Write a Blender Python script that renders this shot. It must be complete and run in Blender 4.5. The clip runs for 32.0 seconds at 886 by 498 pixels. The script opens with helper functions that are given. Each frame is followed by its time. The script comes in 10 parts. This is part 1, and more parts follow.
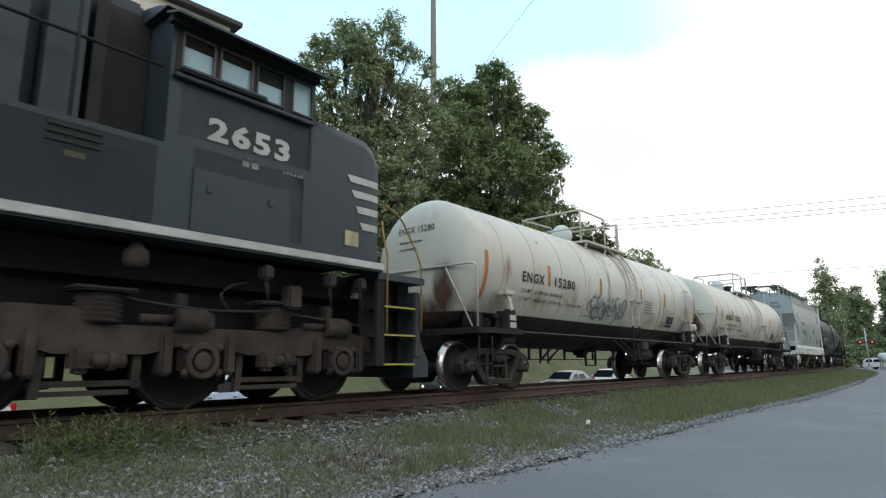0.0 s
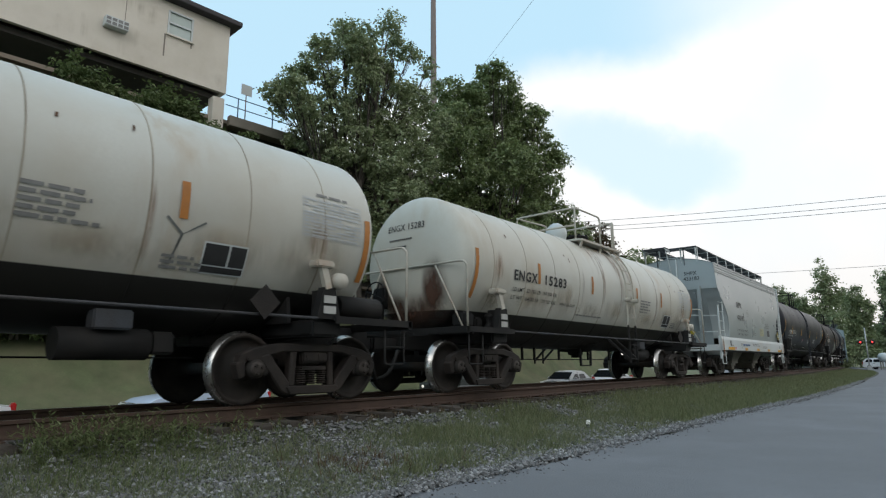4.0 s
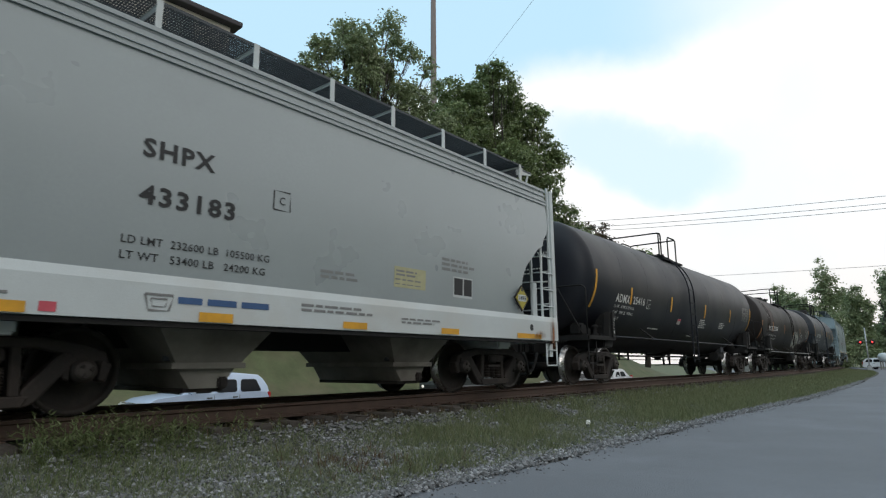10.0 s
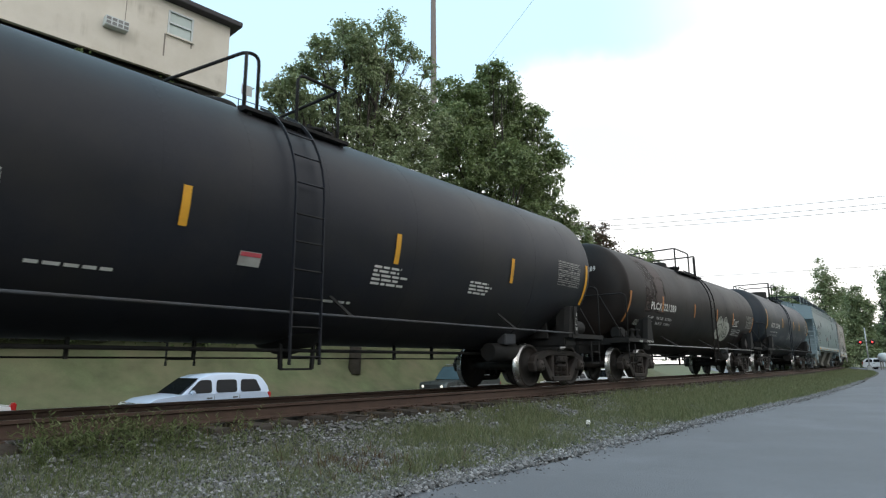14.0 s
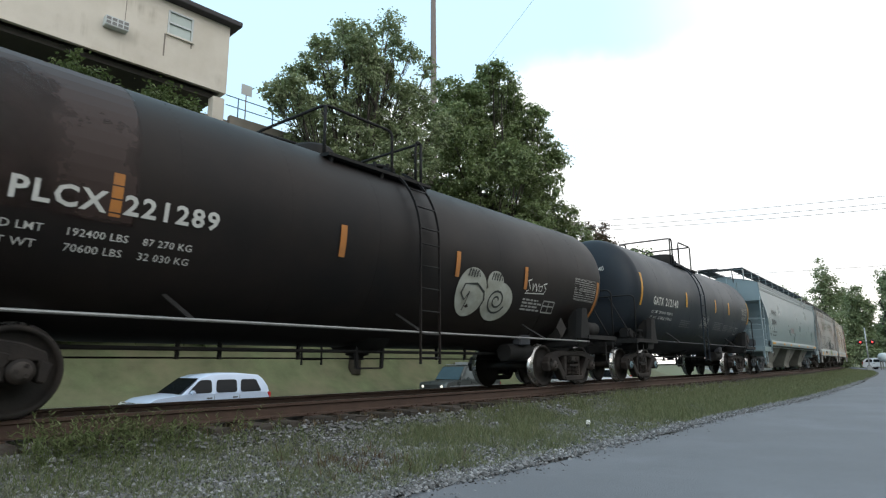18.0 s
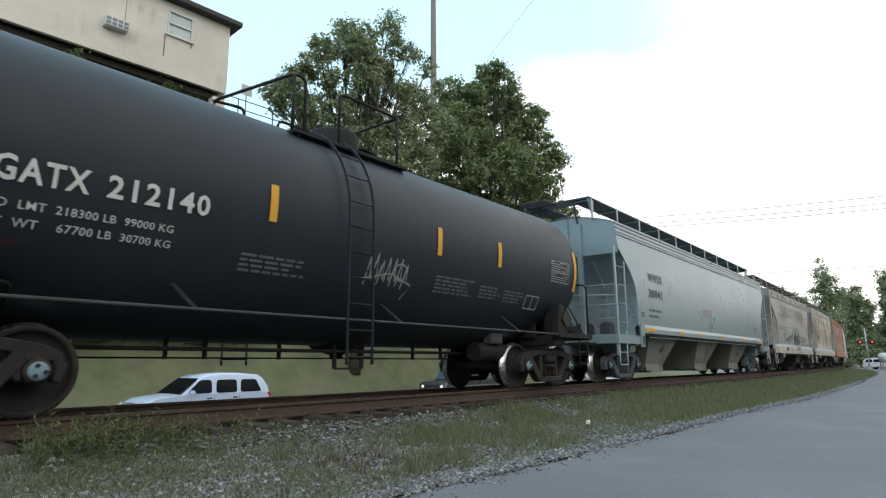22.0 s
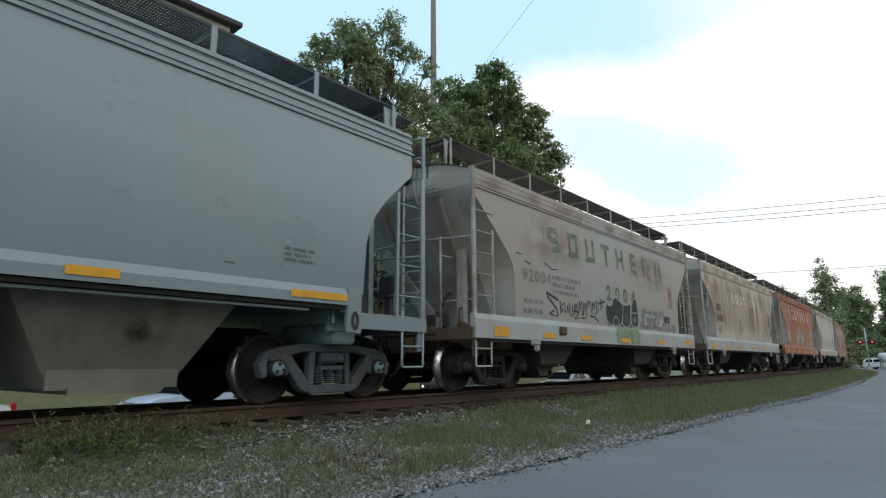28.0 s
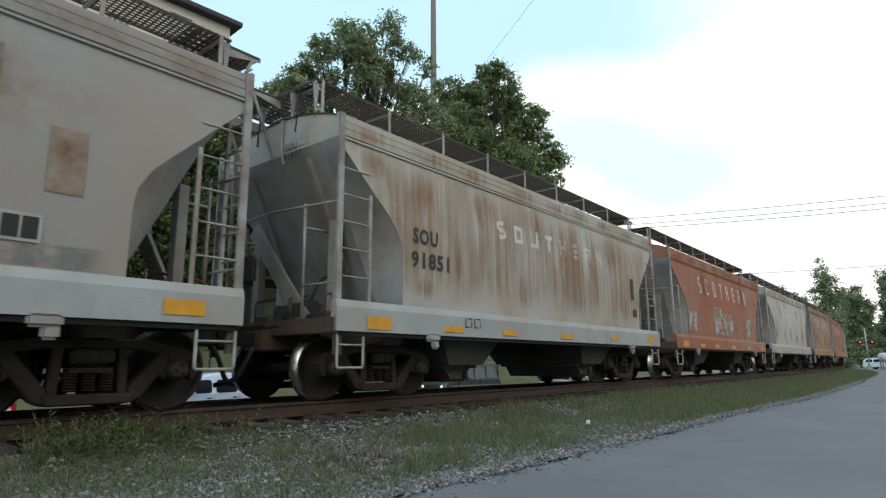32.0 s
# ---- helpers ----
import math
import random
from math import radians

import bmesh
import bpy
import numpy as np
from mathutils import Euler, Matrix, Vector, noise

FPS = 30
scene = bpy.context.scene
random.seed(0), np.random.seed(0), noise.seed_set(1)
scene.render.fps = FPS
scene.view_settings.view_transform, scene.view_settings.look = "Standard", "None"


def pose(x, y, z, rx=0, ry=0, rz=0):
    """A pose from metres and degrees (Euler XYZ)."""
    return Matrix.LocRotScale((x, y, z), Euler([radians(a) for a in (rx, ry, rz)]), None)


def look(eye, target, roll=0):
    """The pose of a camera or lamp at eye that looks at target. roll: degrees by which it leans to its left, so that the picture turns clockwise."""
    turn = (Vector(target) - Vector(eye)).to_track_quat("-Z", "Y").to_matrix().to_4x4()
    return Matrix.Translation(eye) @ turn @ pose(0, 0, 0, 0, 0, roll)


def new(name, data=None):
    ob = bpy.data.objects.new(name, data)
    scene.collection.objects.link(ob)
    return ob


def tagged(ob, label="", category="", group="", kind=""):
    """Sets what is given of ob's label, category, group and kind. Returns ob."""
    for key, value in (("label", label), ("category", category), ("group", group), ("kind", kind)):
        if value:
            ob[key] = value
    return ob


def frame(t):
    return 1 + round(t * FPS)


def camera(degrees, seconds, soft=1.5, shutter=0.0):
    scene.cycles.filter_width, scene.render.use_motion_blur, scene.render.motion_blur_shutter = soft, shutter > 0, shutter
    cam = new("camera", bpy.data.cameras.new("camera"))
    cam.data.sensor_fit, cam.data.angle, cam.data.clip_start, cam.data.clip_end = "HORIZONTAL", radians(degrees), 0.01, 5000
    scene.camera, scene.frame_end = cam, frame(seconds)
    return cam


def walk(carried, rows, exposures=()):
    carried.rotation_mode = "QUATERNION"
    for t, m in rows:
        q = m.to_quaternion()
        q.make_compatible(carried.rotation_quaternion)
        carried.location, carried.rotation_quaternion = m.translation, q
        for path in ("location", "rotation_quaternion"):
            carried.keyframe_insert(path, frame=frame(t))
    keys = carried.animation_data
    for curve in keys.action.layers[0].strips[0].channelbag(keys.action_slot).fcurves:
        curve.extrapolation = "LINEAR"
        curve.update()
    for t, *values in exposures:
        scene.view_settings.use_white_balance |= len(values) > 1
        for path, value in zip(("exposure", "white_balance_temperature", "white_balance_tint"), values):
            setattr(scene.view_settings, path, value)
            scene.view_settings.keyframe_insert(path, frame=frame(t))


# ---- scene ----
import functools

cam = camera(72.83, 32.0, soft=1.2, shutter=0.15)
EYE = Vector((0.0, -7.724, 0.497))
VIEW = look(EYE, EYE + Vector((0.75557, 0.62735, 0.18855)), -0.37)
walk(cam, [(0.0, VIEW), (32.0, VIEW)], exposures=[(0.0, 0.1), (1.0, -0.04), (2.0, -0.2), (3.0, -0.31), (4.5, -0.28), (6.0, -0.26), (7.5, -0.27), (9.0, -0.26), (10.0, -0.27), (11.0, -0.2), (12.0, 0.0), (13.0, 0.1), (14.0, 0.11), (18.0, 0.12), (20.0, 0.19), (22.0, 0.2), (24.0, 0.24), (25.0, 0.08), (26.5, -0.04), (28.0, -0.17), (29.0, -0.05), (30.0, -0.09), (31.0, -0.13), (32.0, -0.08)])

# ---- world, sun ----
SUN_EL, SUN_AZ = radians(28), radians(237)


def node(nt, kind, **vals):
    n = nt.nodes.new(kind)
    for k, v in vals.items():
        if k in n.inputs:
            n.inputs[k].default_value = v
        else:
            setattr(n, k, v)
    return n


def build_world():
    w = bpy.data.worlds.new("sky")
    scene.world = w
    w.use_nodes = True
    nt = w.node_tree
    nt.nodes.clear()
    ln = nt.links.new
    out = nt.nodes.new("ShaderNodeOutputWorld")
    bg = nt.nodes.new("ShaderNodeBackground")
    sky = nt.nodes.new("ShaderNodeTexSky")
    sky.sky_type = "NISHITA"
    sky.sun_disc = False
    sky.sun_elevation, sky.sun_rotation = SUN_EL, SUN_AZ
    sky.air_density, sky.dust_density, sky.ozone_density = 1.0, 0.6, 1.6
    tc = nt.nodes.new("ShaderNodeTexCoord")
    # ragged edges: the direction is stirred a little before the sheets are laid out
    sep = nt.nodes.new("ShaderNodeSeparateXYZ")
    ln(tc.outputs["Generated"], sep.inputs[0])
    stir = node(nt, "ShaderNodeTexNoise", Scale=5.0, Detail=6.0, Roughness=0.55)
    ln(tc.outputs["Generated"], stir.inputs["Vector"])
    off = nt.nodes.new("ShaderNodeVectorMath")
    off.operation = "SUBTRACT"
    ln(stir.outputs["Color"], off.inputs[0])
    off.inputs[1].default_value = (0.5, 0.5, 0.5)
    some = nt.nodes.new("ShaderNodeVectorMath")
    some.operation = "SCALE"
    ln(off.outputs[0], some.inputs[0])
    some.inputs["Scale"].default_value = 0.12
    way = nt.nodes.new("ShaderNodeVectorMath")
    way.operation = "ADD"
    ln(tc.outputs["Generated"], way.inputs[0])
    ln(some.outputs[0], way.inputs[1])

    def along(axis, centre):
        d = nt.nodes.new("ShaderNodeVectorMath")
        d.operation = "DOT_PRODUCT"
        ln(way.outputs[0], d.inputs[0])
        d.inputs[1].default_value = axis
        m = node(nt, "ShaderNodeMath", operation="SUBTRACT")
        ln(d.outputs["Value"], m.inputs[0])
        m.inputs[1].default_value = Vector(axis).dot(Vector(centre))
        return m.outputs[0]

    def step(value, a, b, top=1.0):
        r = nt.nodes.new("ShaderNodeMapRange")
        r.interpolation_type = "SMOOTHSTEP"
        ln(value, r.inputs["Value"])
        r.inputs["From Min"].default_value, r.inputs["From Max"].default_value = a, b
        r.inputs["To Max"].default_value = top
        return r.outputs["Result"]

    def op(kind, a, b):
        m = node(nt, "ShaderNodeMath", operation=kind)
        for i, v in enumerate((a, b)):
            if isinstance(v, float):
                m.inputs[i].default_value = v
            else:
                ln(v, m.inputs[i])
        return m.outputs[0]

    # open sky to the north above a slanting cloud edge, thinning out to the east
    edge = Vector(EDGE_B) - Vector(EDGE_A)
    over = edge.cross(Vector(EDGE_A)).normalized()
    over = over if over.z > 0 else -over
    open1 = op("MULTIPLY", step(along(tuple(over), EDGE_A), -0.015, 0.06), op("MULTIPLY", step(along(tuple(edge.normalized()), EDGE_A), 0.52, 0.1), step(along(tuple(edge.normalized()), EDGE_A), -1.1, -0.7)))
    # a long gap between two sheets
    side = (Vector(GAP_B) - Vector(GAP_A)).normalized()
    mid = (Vector(GAP_A) + Vector(GAP_B)) / 2
    rise = side.cross(mid).normalized()
    u, v = op("DIVIDE", along(tuple(side), tuple(mid)), 0.185), op("DIVIDE", along(tuple(rise), tuple(mid)), 0.062)
    open2 = step(op("ADD", op("MULTIPLY", u, u), op("MULTIPLY", v, v)), 1.25, 0.3, 0.62)
    nz = node(nt, "ShaderNodeTexNoise", Scale=3.5, Detail=6.0, Roughness=0.5)
    ln(way.outputs[0], nz.inputs["Vector"])
    thin = step(nz.outputs["Fac"], 0.42, 0.75, 0.22)
    ramp = op("SUBTRACT", 1.0, op("MAXIMUM", op("MAXIMUM", open1, open2), thin))
    tint = nt.nodes.new("ShaderNodeMix")
    tint.data_type = "RGBA"
    ln(ramp, tint.inputs["Factor"])
    # high thin veil over the blue
    veil = nt.nodes.new("ShaderNodeMix")
    veil.data_type = "RGBA"
    veil.inputs["Factor"].default_value = VEIL
    ln(sky.outputs[0], veil.inputs["A"])
    veil.inputs["B"].default_value = (6.7, 9.9, 11.8, 1)
    ln(veil.outputs["Result"], tint.inputs["A"])
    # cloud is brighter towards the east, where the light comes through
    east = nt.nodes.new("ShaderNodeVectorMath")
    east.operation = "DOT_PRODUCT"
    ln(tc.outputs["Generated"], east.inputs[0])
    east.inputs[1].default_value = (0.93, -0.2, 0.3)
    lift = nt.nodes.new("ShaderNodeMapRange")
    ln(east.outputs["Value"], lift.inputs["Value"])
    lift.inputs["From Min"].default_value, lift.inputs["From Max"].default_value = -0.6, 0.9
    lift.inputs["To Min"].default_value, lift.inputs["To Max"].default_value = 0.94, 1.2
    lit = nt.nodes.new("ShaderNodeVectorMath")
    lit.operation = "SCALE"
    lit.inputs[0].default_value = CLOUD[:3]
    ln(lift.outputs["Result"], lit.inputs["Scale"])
    # warmer and a little duller towards the horizon
    haze = nt.nodes.new("ShaderNodeMix")
    haze.data_type = "RGBA"
    haze.blend_type = "MULTIPLY"
    ln(step(sep.outputs["Z"], 0.3, 0.04), haze.inputs["Factor"])
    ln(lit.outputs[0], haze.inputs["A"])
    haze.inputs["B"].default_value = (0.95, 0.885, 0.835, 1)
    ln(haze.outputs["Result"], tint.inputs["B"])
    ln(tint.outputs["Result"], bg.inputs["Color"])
    bg.inputs["Strength"].default_value = 0.12
    ln(bg.outputs[0], out.inputs[0])


VEIL = 0.8
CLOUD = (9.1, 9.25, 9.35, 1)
EDGE_A, EDGE_B = (0.774, 0.469, 0.425), (0.858, 0.256, 0.445)
GAP_A, GAP_B = (0.828, 0.431, 0.359), (0.932, 0.227, 0.284)
build_world()

sun = new("sun", bpy.data.lights.new("sun", "SUN"))
sun.data.energy, sun.data.angle, sun.data.color = 0.62, radians(25), (1.0, 0.95, 0.88)
sun.matrix_world = look((-55, -35, 35), (0, 0, 0))


# ---- materials ----
def surf(name, col, rough=0.6, metal=0.0, var=0.18, scale=3.0, grime=None, amount=0.0, streak=None, streaks=0.0, fine=60.0, bump=0.15, zcut=None, below=None, rand=0.0, spec=0.4):
    """A worn surface: two scales of colour variation, patches of grime, streaks that run down, fine relief."""
    m = bpy.data.materials.new(name)
    m.use_nodes = True
    nt = m.node_tree
    ln = nt.links.new
    p = nt.nodes["Principled BSDF"]
    p.inputs["Roughness"].default_value, p.inputs["Metallic"].default_value = rough, metal
    p.inputs["Specular IOR Level"].default_value = spec
    tc = nt.nodes.new("ShaderNodeTexCoord")

    def noise_of(sc, detail, mapping=None):
        n = node(nt, "ShaderNodeTexNoise", Scale=sc, Detail=detail, Roughness=0.6)
        if mapping:
            mp = nt.nodes.new("ShaderNodeMapping")
            mp.inputs["Scale"].default_value = mapping
            ln(tc.outputs["Object"], mp.inputs[0])
            ln(mp.outputs[0], n.inputs["Vector"])
        else:
            ln(tc.outputs["Object"], n.inputs["Vector"])
        return n.outputs["Fac"]

    def ramp_of(fac, a, b):
        r = nt.nodes.new("ShaderNodeMapRange")
        ln(fac, r.inputs["Value"])
        r.inputs["From Min"].default_value, r.inputs["From Max"].default_value = a, b
        return r.outputs["Result"]

    def mix(fac, a, b):
        n = nt.nodes.new("ShaderNodeMix")
        n.data_type = "RGBA"
        for sock, v in (("Factor", fac), ("A", a), ("B", b)):
            if isinstance(v, (int, float)):
                n.inputs[sock].default_value = v
            elif isinstance(v, tuple):
                n.inputs[sock].default_value = (*v, 1)
            else:
                ln(v, n.inputs[sock])
        return n.outputs["Result"]

    dark = tuple(c * (1 - var) for c in col)
    light = tuple(min(1, c * (1 + var * 0.6)) for c in col)
    big, small = noise_of(scale, 4.0), noise_of(fine, 3.0)
    c = mix(ramp_of(big, 0.3, 0.7), dark, light)
    c = mix(ramp_of(small, 0.35, 0.85), c, tuple(x * (1 - var * 0.8) for x in col))
    if streaks:
        st = noise_of(1.0, 5.0, (3.2, 3.2, 0.28))
        patch = noise_of(0.55, 3.0)
        n = node(nt, "ShaderNodeMath", operation="MULTIPLY")
        ln(ramp_of(st, 0.42, 0.68), n.inputs[0])
        ln(ramp_of(patch, 0.62 - 0.4 * streaks, 0.78 - 0.3 * streaks), n.inputs[1])
        n.use_clamp = True
        c = mix(n.outputs[0], c, streak)
    if amount:
        g = noise_of(scale * 0.6, 6.0)
        c = mix(ramp_of(g, 0.72 - amount, 0.95 - 0.5 * amount), c, grime)
    if zcut is not None:
        sp = nt.nodes.new("ShaderNodeSeparateXYZ")
        ln(tc.outputs["Object"], sp.inputs[0])
        c = mix(ramp_of(sp.outputs["Z"], zcut + 0.006, zcut - 0.006), c, below)
    if rand:
        oi = nt.nodes.new("ShaderNodeObjectInfo")
        hs = nt.nodes.new("ShaderNodeHueSaturation")
        ln(c, hs.inputs["Color"])
        r = nt.nodes.new("ShaderNodeMapRange")
        ln(oi.outputs["Random"], r.inputs["Value"])
        r.inputs["To Min"].default_value, r.inputs["To Max"].default_value = 1 - rand, 1 + rand
        ln(r.outputs["Result"], hs.inputs["Value"])
        c = hs.outputs["Color"]
    ln(c, p.inputs["Base Color"])
    rr = nt.nodes.new("ShaderNodeMapRange")
    ln(big, rr.inputs["Value"])
    rr.inputs["To Min"].default_value, rr.inputs["To Max"].default_value = max(0.02, rough - 0.12), min(1, rough + 0.12)
    ln(rr.outputs["Result"], p.inputs["Roughness"])
    if bump:
        b = nt.nodes.new("ShaderNodeBump")
        b.inputs["Strength"].default_value, b.inputs["Distance"].default_value = bump, 0.01
        ln(small, b.inputs["Height"])
        ln(b.outputs[0], p.inputs["Normal"])
    return m


def stain(name, col, flat="y", density=1.0, scale=5.0, stretch=(1, 1, 1), rough=0.8, core=0.2, square=False):
    """Thin stain or sprayed haze that fades out to its edges and breaks up in patches."""
    m = bpy.data.materials.new(name)
    m.use_nodes = True
    nt = m.node_tree
    ln = nt.links.new
    p = nt.nodes["Principled BSDF"]
    p.inputs["Base Color"].default_value = (*col, 1)
    p.inputs["Roughness"].default_value = rough
    tc = nt.nodes.new("ShaderNodeTexCoord")
    a = nt.nodes.new("ShaderNodeVectorMath")
    a.operation = "SUBTRACT"
    a.inputs[1].default_value = (0.5, 0.5, 0.5)
    ln(tc.outputs["Generated"], a.inputs[0])
    b = nt.nodes.new("ShaderNodeVectorMath")
    b.operation = "MULTIPLY"
    b.inputs[1].default_value = (2, 0, 2) if flat == "y" else (0, 2, 2)
    ln(a.outputs[0], b.inputs[0])
    c = nt.nodes.new("ShaderNodeVectorMath")
    c.operation = "LENGTH"
    ln(b.outputs[0], c.inputs[0])
    if square:
        ab = nt.nodes.new("ShaderNodeVectorMath")
        ab.operation = "ABSOLUTE"
        ln(b.outputs[0], ab.inputs[0])
        sp = nt.nodes.new("ShaderNodeSeparateXYZ")
        ln(ab.outputs[0], sp.inputs[0])
        c = node(nt, "ShaderNodeMath", operation="MAXIMUM")
        ln(sp.outputs["X"], c.inputs[0])
        ln(sp.outputs["Z"], c.inputs[1])
    r = nt.nodes.new("ShaderNodeMapRange")
    r.interpolation_type = "SMOOTHSTEP"
    ln(c.outputs["Value"], r.inputs["Value"])
    r.inputs["From Min"].default_value, r.inputs["From Max"].default_value = 1.0, core
    mp = nt.nodes.new("ShaderNodeMapping")
    mp.inputs["Scale"].default_value = stretch
    ln(tc.outputs["Object"], mp.inputs[0])
    n = node(nt, "ShaderNodeTexNoise", Scale=scale, Detail=6.0, Roughness=0.65)
    ln(mp.outputs[0], n.inputs["Vector"])
    q = nt.nodes.new("ShaderNodeMapRange")
    ln(n.outputs["Fac"], q.inputs["Value"])
    q.inputs["From Min"].default_value, q.inputs["From Max"].default_value = 0.36, 0.62
    q.inputs["To Max"].default_value = density
    t = node(nt, "ShaderNodeMath", operation="MULTIPLY")
    ln(r.outputs["Result"], t.inputs[0])
    ln(q.outputs["Result"], t.inputs[1])
    ln(t.outputs[0], p.inputs["Alpha"])
    return m


def island(name, cols, rough=0.9, trans=0.0, spec=0.3):
    """Colour that differs from piece to piece of one mesh."""
    m = bpy.data.materials.new(name)
    m.use_nodes = True
    nt = m.node_tree
    p = nt.nodes["Principled BSDF"]
    p.inputs["Roughness"].default_value = rough
    p.inputs["Specular IOR Level"].default_value = spec
    g = nt.nodes.new("ShaderNodeNewGeometry")
    r = nt.nodes.new("ShaderNodeValToRGB")
    e = r.color_ramp.elements
    e[0].position, e[0].color = 0.0, (*cols[0], 1)
    e[1].position, e[1].color = 1.0, (*cols[-1], 1)
    for i, c in enumerate(cols[1:-1], 1):
        k = e.new(i / (len(cols) - 1))
        k.color = (*c, 1)
    nt.links.new(g.outputs["Random Per Island"], r.inputs[0])
    nt.links.new(r.outputs["Color"], p.inputs["Base Color"])
    if trans:
        t = nt.nodes.new("ShaderNodeBsdfTranslucent")
        nt.links.new(r.outputs["Color"], t.inputs["Color"])
        mx = nt.nodes.new("ShaderNodeMixShader")
        mx.inputs[0].default_value = trans
        nt.links.new(p.outputs[0], mx.inputs[1])
        nt.links.new(t.outputs[0], mx.inputs[2])
        nt.links.new(mx.outputs[0], nt.nodes["Material Output"].inputs[0])
    return m


def glass(name, col, rough=0.05, alpha=0.25):
    m = bpy.data.materials.new(name)
    m.use_nodes = True
    nt = m.node_tree
    p = nt.nodes["Principled BSDF"]
    p.inputs["Base Color"].default_value = (*col, 1)
    p.inputs["Roughness"].default_value = rough
    p.inputs["Alpha"].default_value = alpha
    p.inputs["Specular IOR Level"].default_value = 0.6
    return m


def glow(name, col, strength):
    m = bpy.data.materials.new(name)
    m.use_nodes = True
    p = m.node_tree.nodes["Principled BSDF"]
    p.inputs["Base Color"].default_value = (*col, 1)
    p.inputs["Emission Color"].default_value = (*col, 1)
    p.inputs["Emission Strength"].default_value = strength
    return m


RUSTC, DIRT = (0.16, 0.075, 0.04), (0.05, 0.042, 0.035)
M = {}
M["asphalt"] = surf("asphalt", (0.188, 0.198, 0.218), 0.85, var=0.24, scale=0.8, grime=(0.145, 0.153, 0.168), amount=0.38, fine=55, bump=0.9)
M["soil"] = surf("soil", (0.06, 0.058, 0.05), 0.95, var=0.35, scale=1.6, grime=(0.06, 0.06, 0.042), amount=0.45, fine=40, bump=0.8)
M["lawn"] = surf("lawn", (0.12, 0.142, 0.072), 0.95, var=0.4, scale=0.9, grime=(0.17, 0.155, 0.095), amount=0.3, fine=25, bump=0.8)
M["rail"] = surf("rail_rust", (0.084, 0.052, 0.039), 0.75, var=0.3, scale=6, grime=(0.058, 0.037, 0.029), amount=0.3, fine=50, bump=0.3)
M["railtop"] = surf("rail_worn", (0.34, 0.33, 0.32), 0.35, 0.9, var=0.15, scale=5)
M["tie"] = surf("tie_wood", (0.1, 0.085, 0.072), 0.95, var=0.4, scale=4, grime=(0.03, 0.027, 0.024), amount=0.4, fine=35, bump=0.8, rand=0.25)
M["stone"] = island("ballast_stone", [(0.05, 0.05, 0.05), (0.18, 0.182, 0.186), (0.085, 0.085, 0.087), (0.39, 0.395, 0.402), (0.125, 0.124, 0.124), (0.24, 0.242, 0.248), (0.07, 0.068, 0.065)], 0.9)
M["grass"] = island("grass_blade", [(0.11, 0.135, 0.062), (0.185, 0.21, 0.105), (0.14, 0.165, 0.08), (0.26, 0.268, 0.165), (0.118, 0.146, 0.072)], 0.8, 0.3)
M["weed"] = island("weed_leaf", [(0.115, 0.135, 0.075), (0.2, 0.22, 0.14), (0.15, 0.175, 0.1), (0.29, 0.3, 0.23), (0.125, 0.145, 0.085)], 0.8, 0.25)
M["weedtall"] = island("tall_weed_leaf", [(0.085, 0.115, 0.042), (0.16, 0.195, 0.085), (0.115, 0.15, 0.06), (0.22, 0.24, 0.125)], 0.8, 0.3)
M["weeddead"] = island("dead_weed", [(0.1, 0.07, 0.045), (0.17, 0.125, 0.075), (0.08, 0.06, 0.04), (0.2, 0.17, 0.1)], 0.9, 0.2)
M["leaf"] = island("leaf", [(0.12, 0.16, 0.07), (0.29, 0.34, 0.18), (0.19, 0.24, 0.11), (0.38, 0.43, 0.26), (0.15, 0.2, 0.09)], 0.35, 0.35, spec=0.6)
M["leaf2"] = island("leaf_dark", [(0.09, 0.135, 0.05), (0.23, 0.29, 0.125), (0.15, 0.205, 0.08), (0.3, 0.36, 0.17), (0.12, 0.17, 0.065)], 0.35, 0.35, spec=0.6)
# darker copy of the leaf tones: shade below the stand put into the colour
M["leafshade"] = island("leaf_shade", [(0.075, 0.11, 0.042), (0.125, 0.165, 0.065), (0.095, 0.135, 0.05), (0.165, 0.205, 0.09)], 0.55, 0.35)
M["leafred"] = island("leaf_bronze", [(0.06, 0.04, 0.022), (0.09, 0.055, 0.03), (0.05, 0.06, 0.025)], 0.7, 0.2)
M["bark"] = surf("bark", (0.075, 0.065, 0.055), 0.95, var=0.35, scale=3, fine=30, bump=1.0)
M["truck"] = surf("truck_steel", (0.02, 0.016, 0.0145), 0.75, var=0.4, scale=4, grime=(0.048, 0.036, 0.03), amount=0.3, fine=40, bump=0.3)
M["truckgrey"] = surf("truck_grey", (0.062, 0.07, 0.083), 0.75, var=0.3, scale=3, grime=(0.045, 0.036, 0.031), amount=0.35, fine=40, bump=0.3)
M["wheel"] = surf("wheel_face", (0.018, 0.0155, 0.014), 0.75, var=0.3, scale=5, grime=(0.05, 0.037, 0.03), amount=0.25, bump=0.2)
M["truckblue"] = surf("truck_blue_grey", (0.1, 0.12, 0.14), 0.75, var=0.3, scale=3, grime=(0.06, 0.05, 0.045), amount=0.35, fine=40, bump=0.3)
M["cap"] = surf("bearing_cap_dark", (0.06, 0.05, 0.045), 0.7, var=0.3, scale=8)
M["capblue"] = surf("bearing_cap_blue", (0.2, 0.3, 0.35), 0.55, var=0.2, scale=8)
M["tread"] = surf("wheel_tread", (0.5, 0.49, 0.48), 0.28, 0.95, var=0.2, scale=6, bump=0.05)
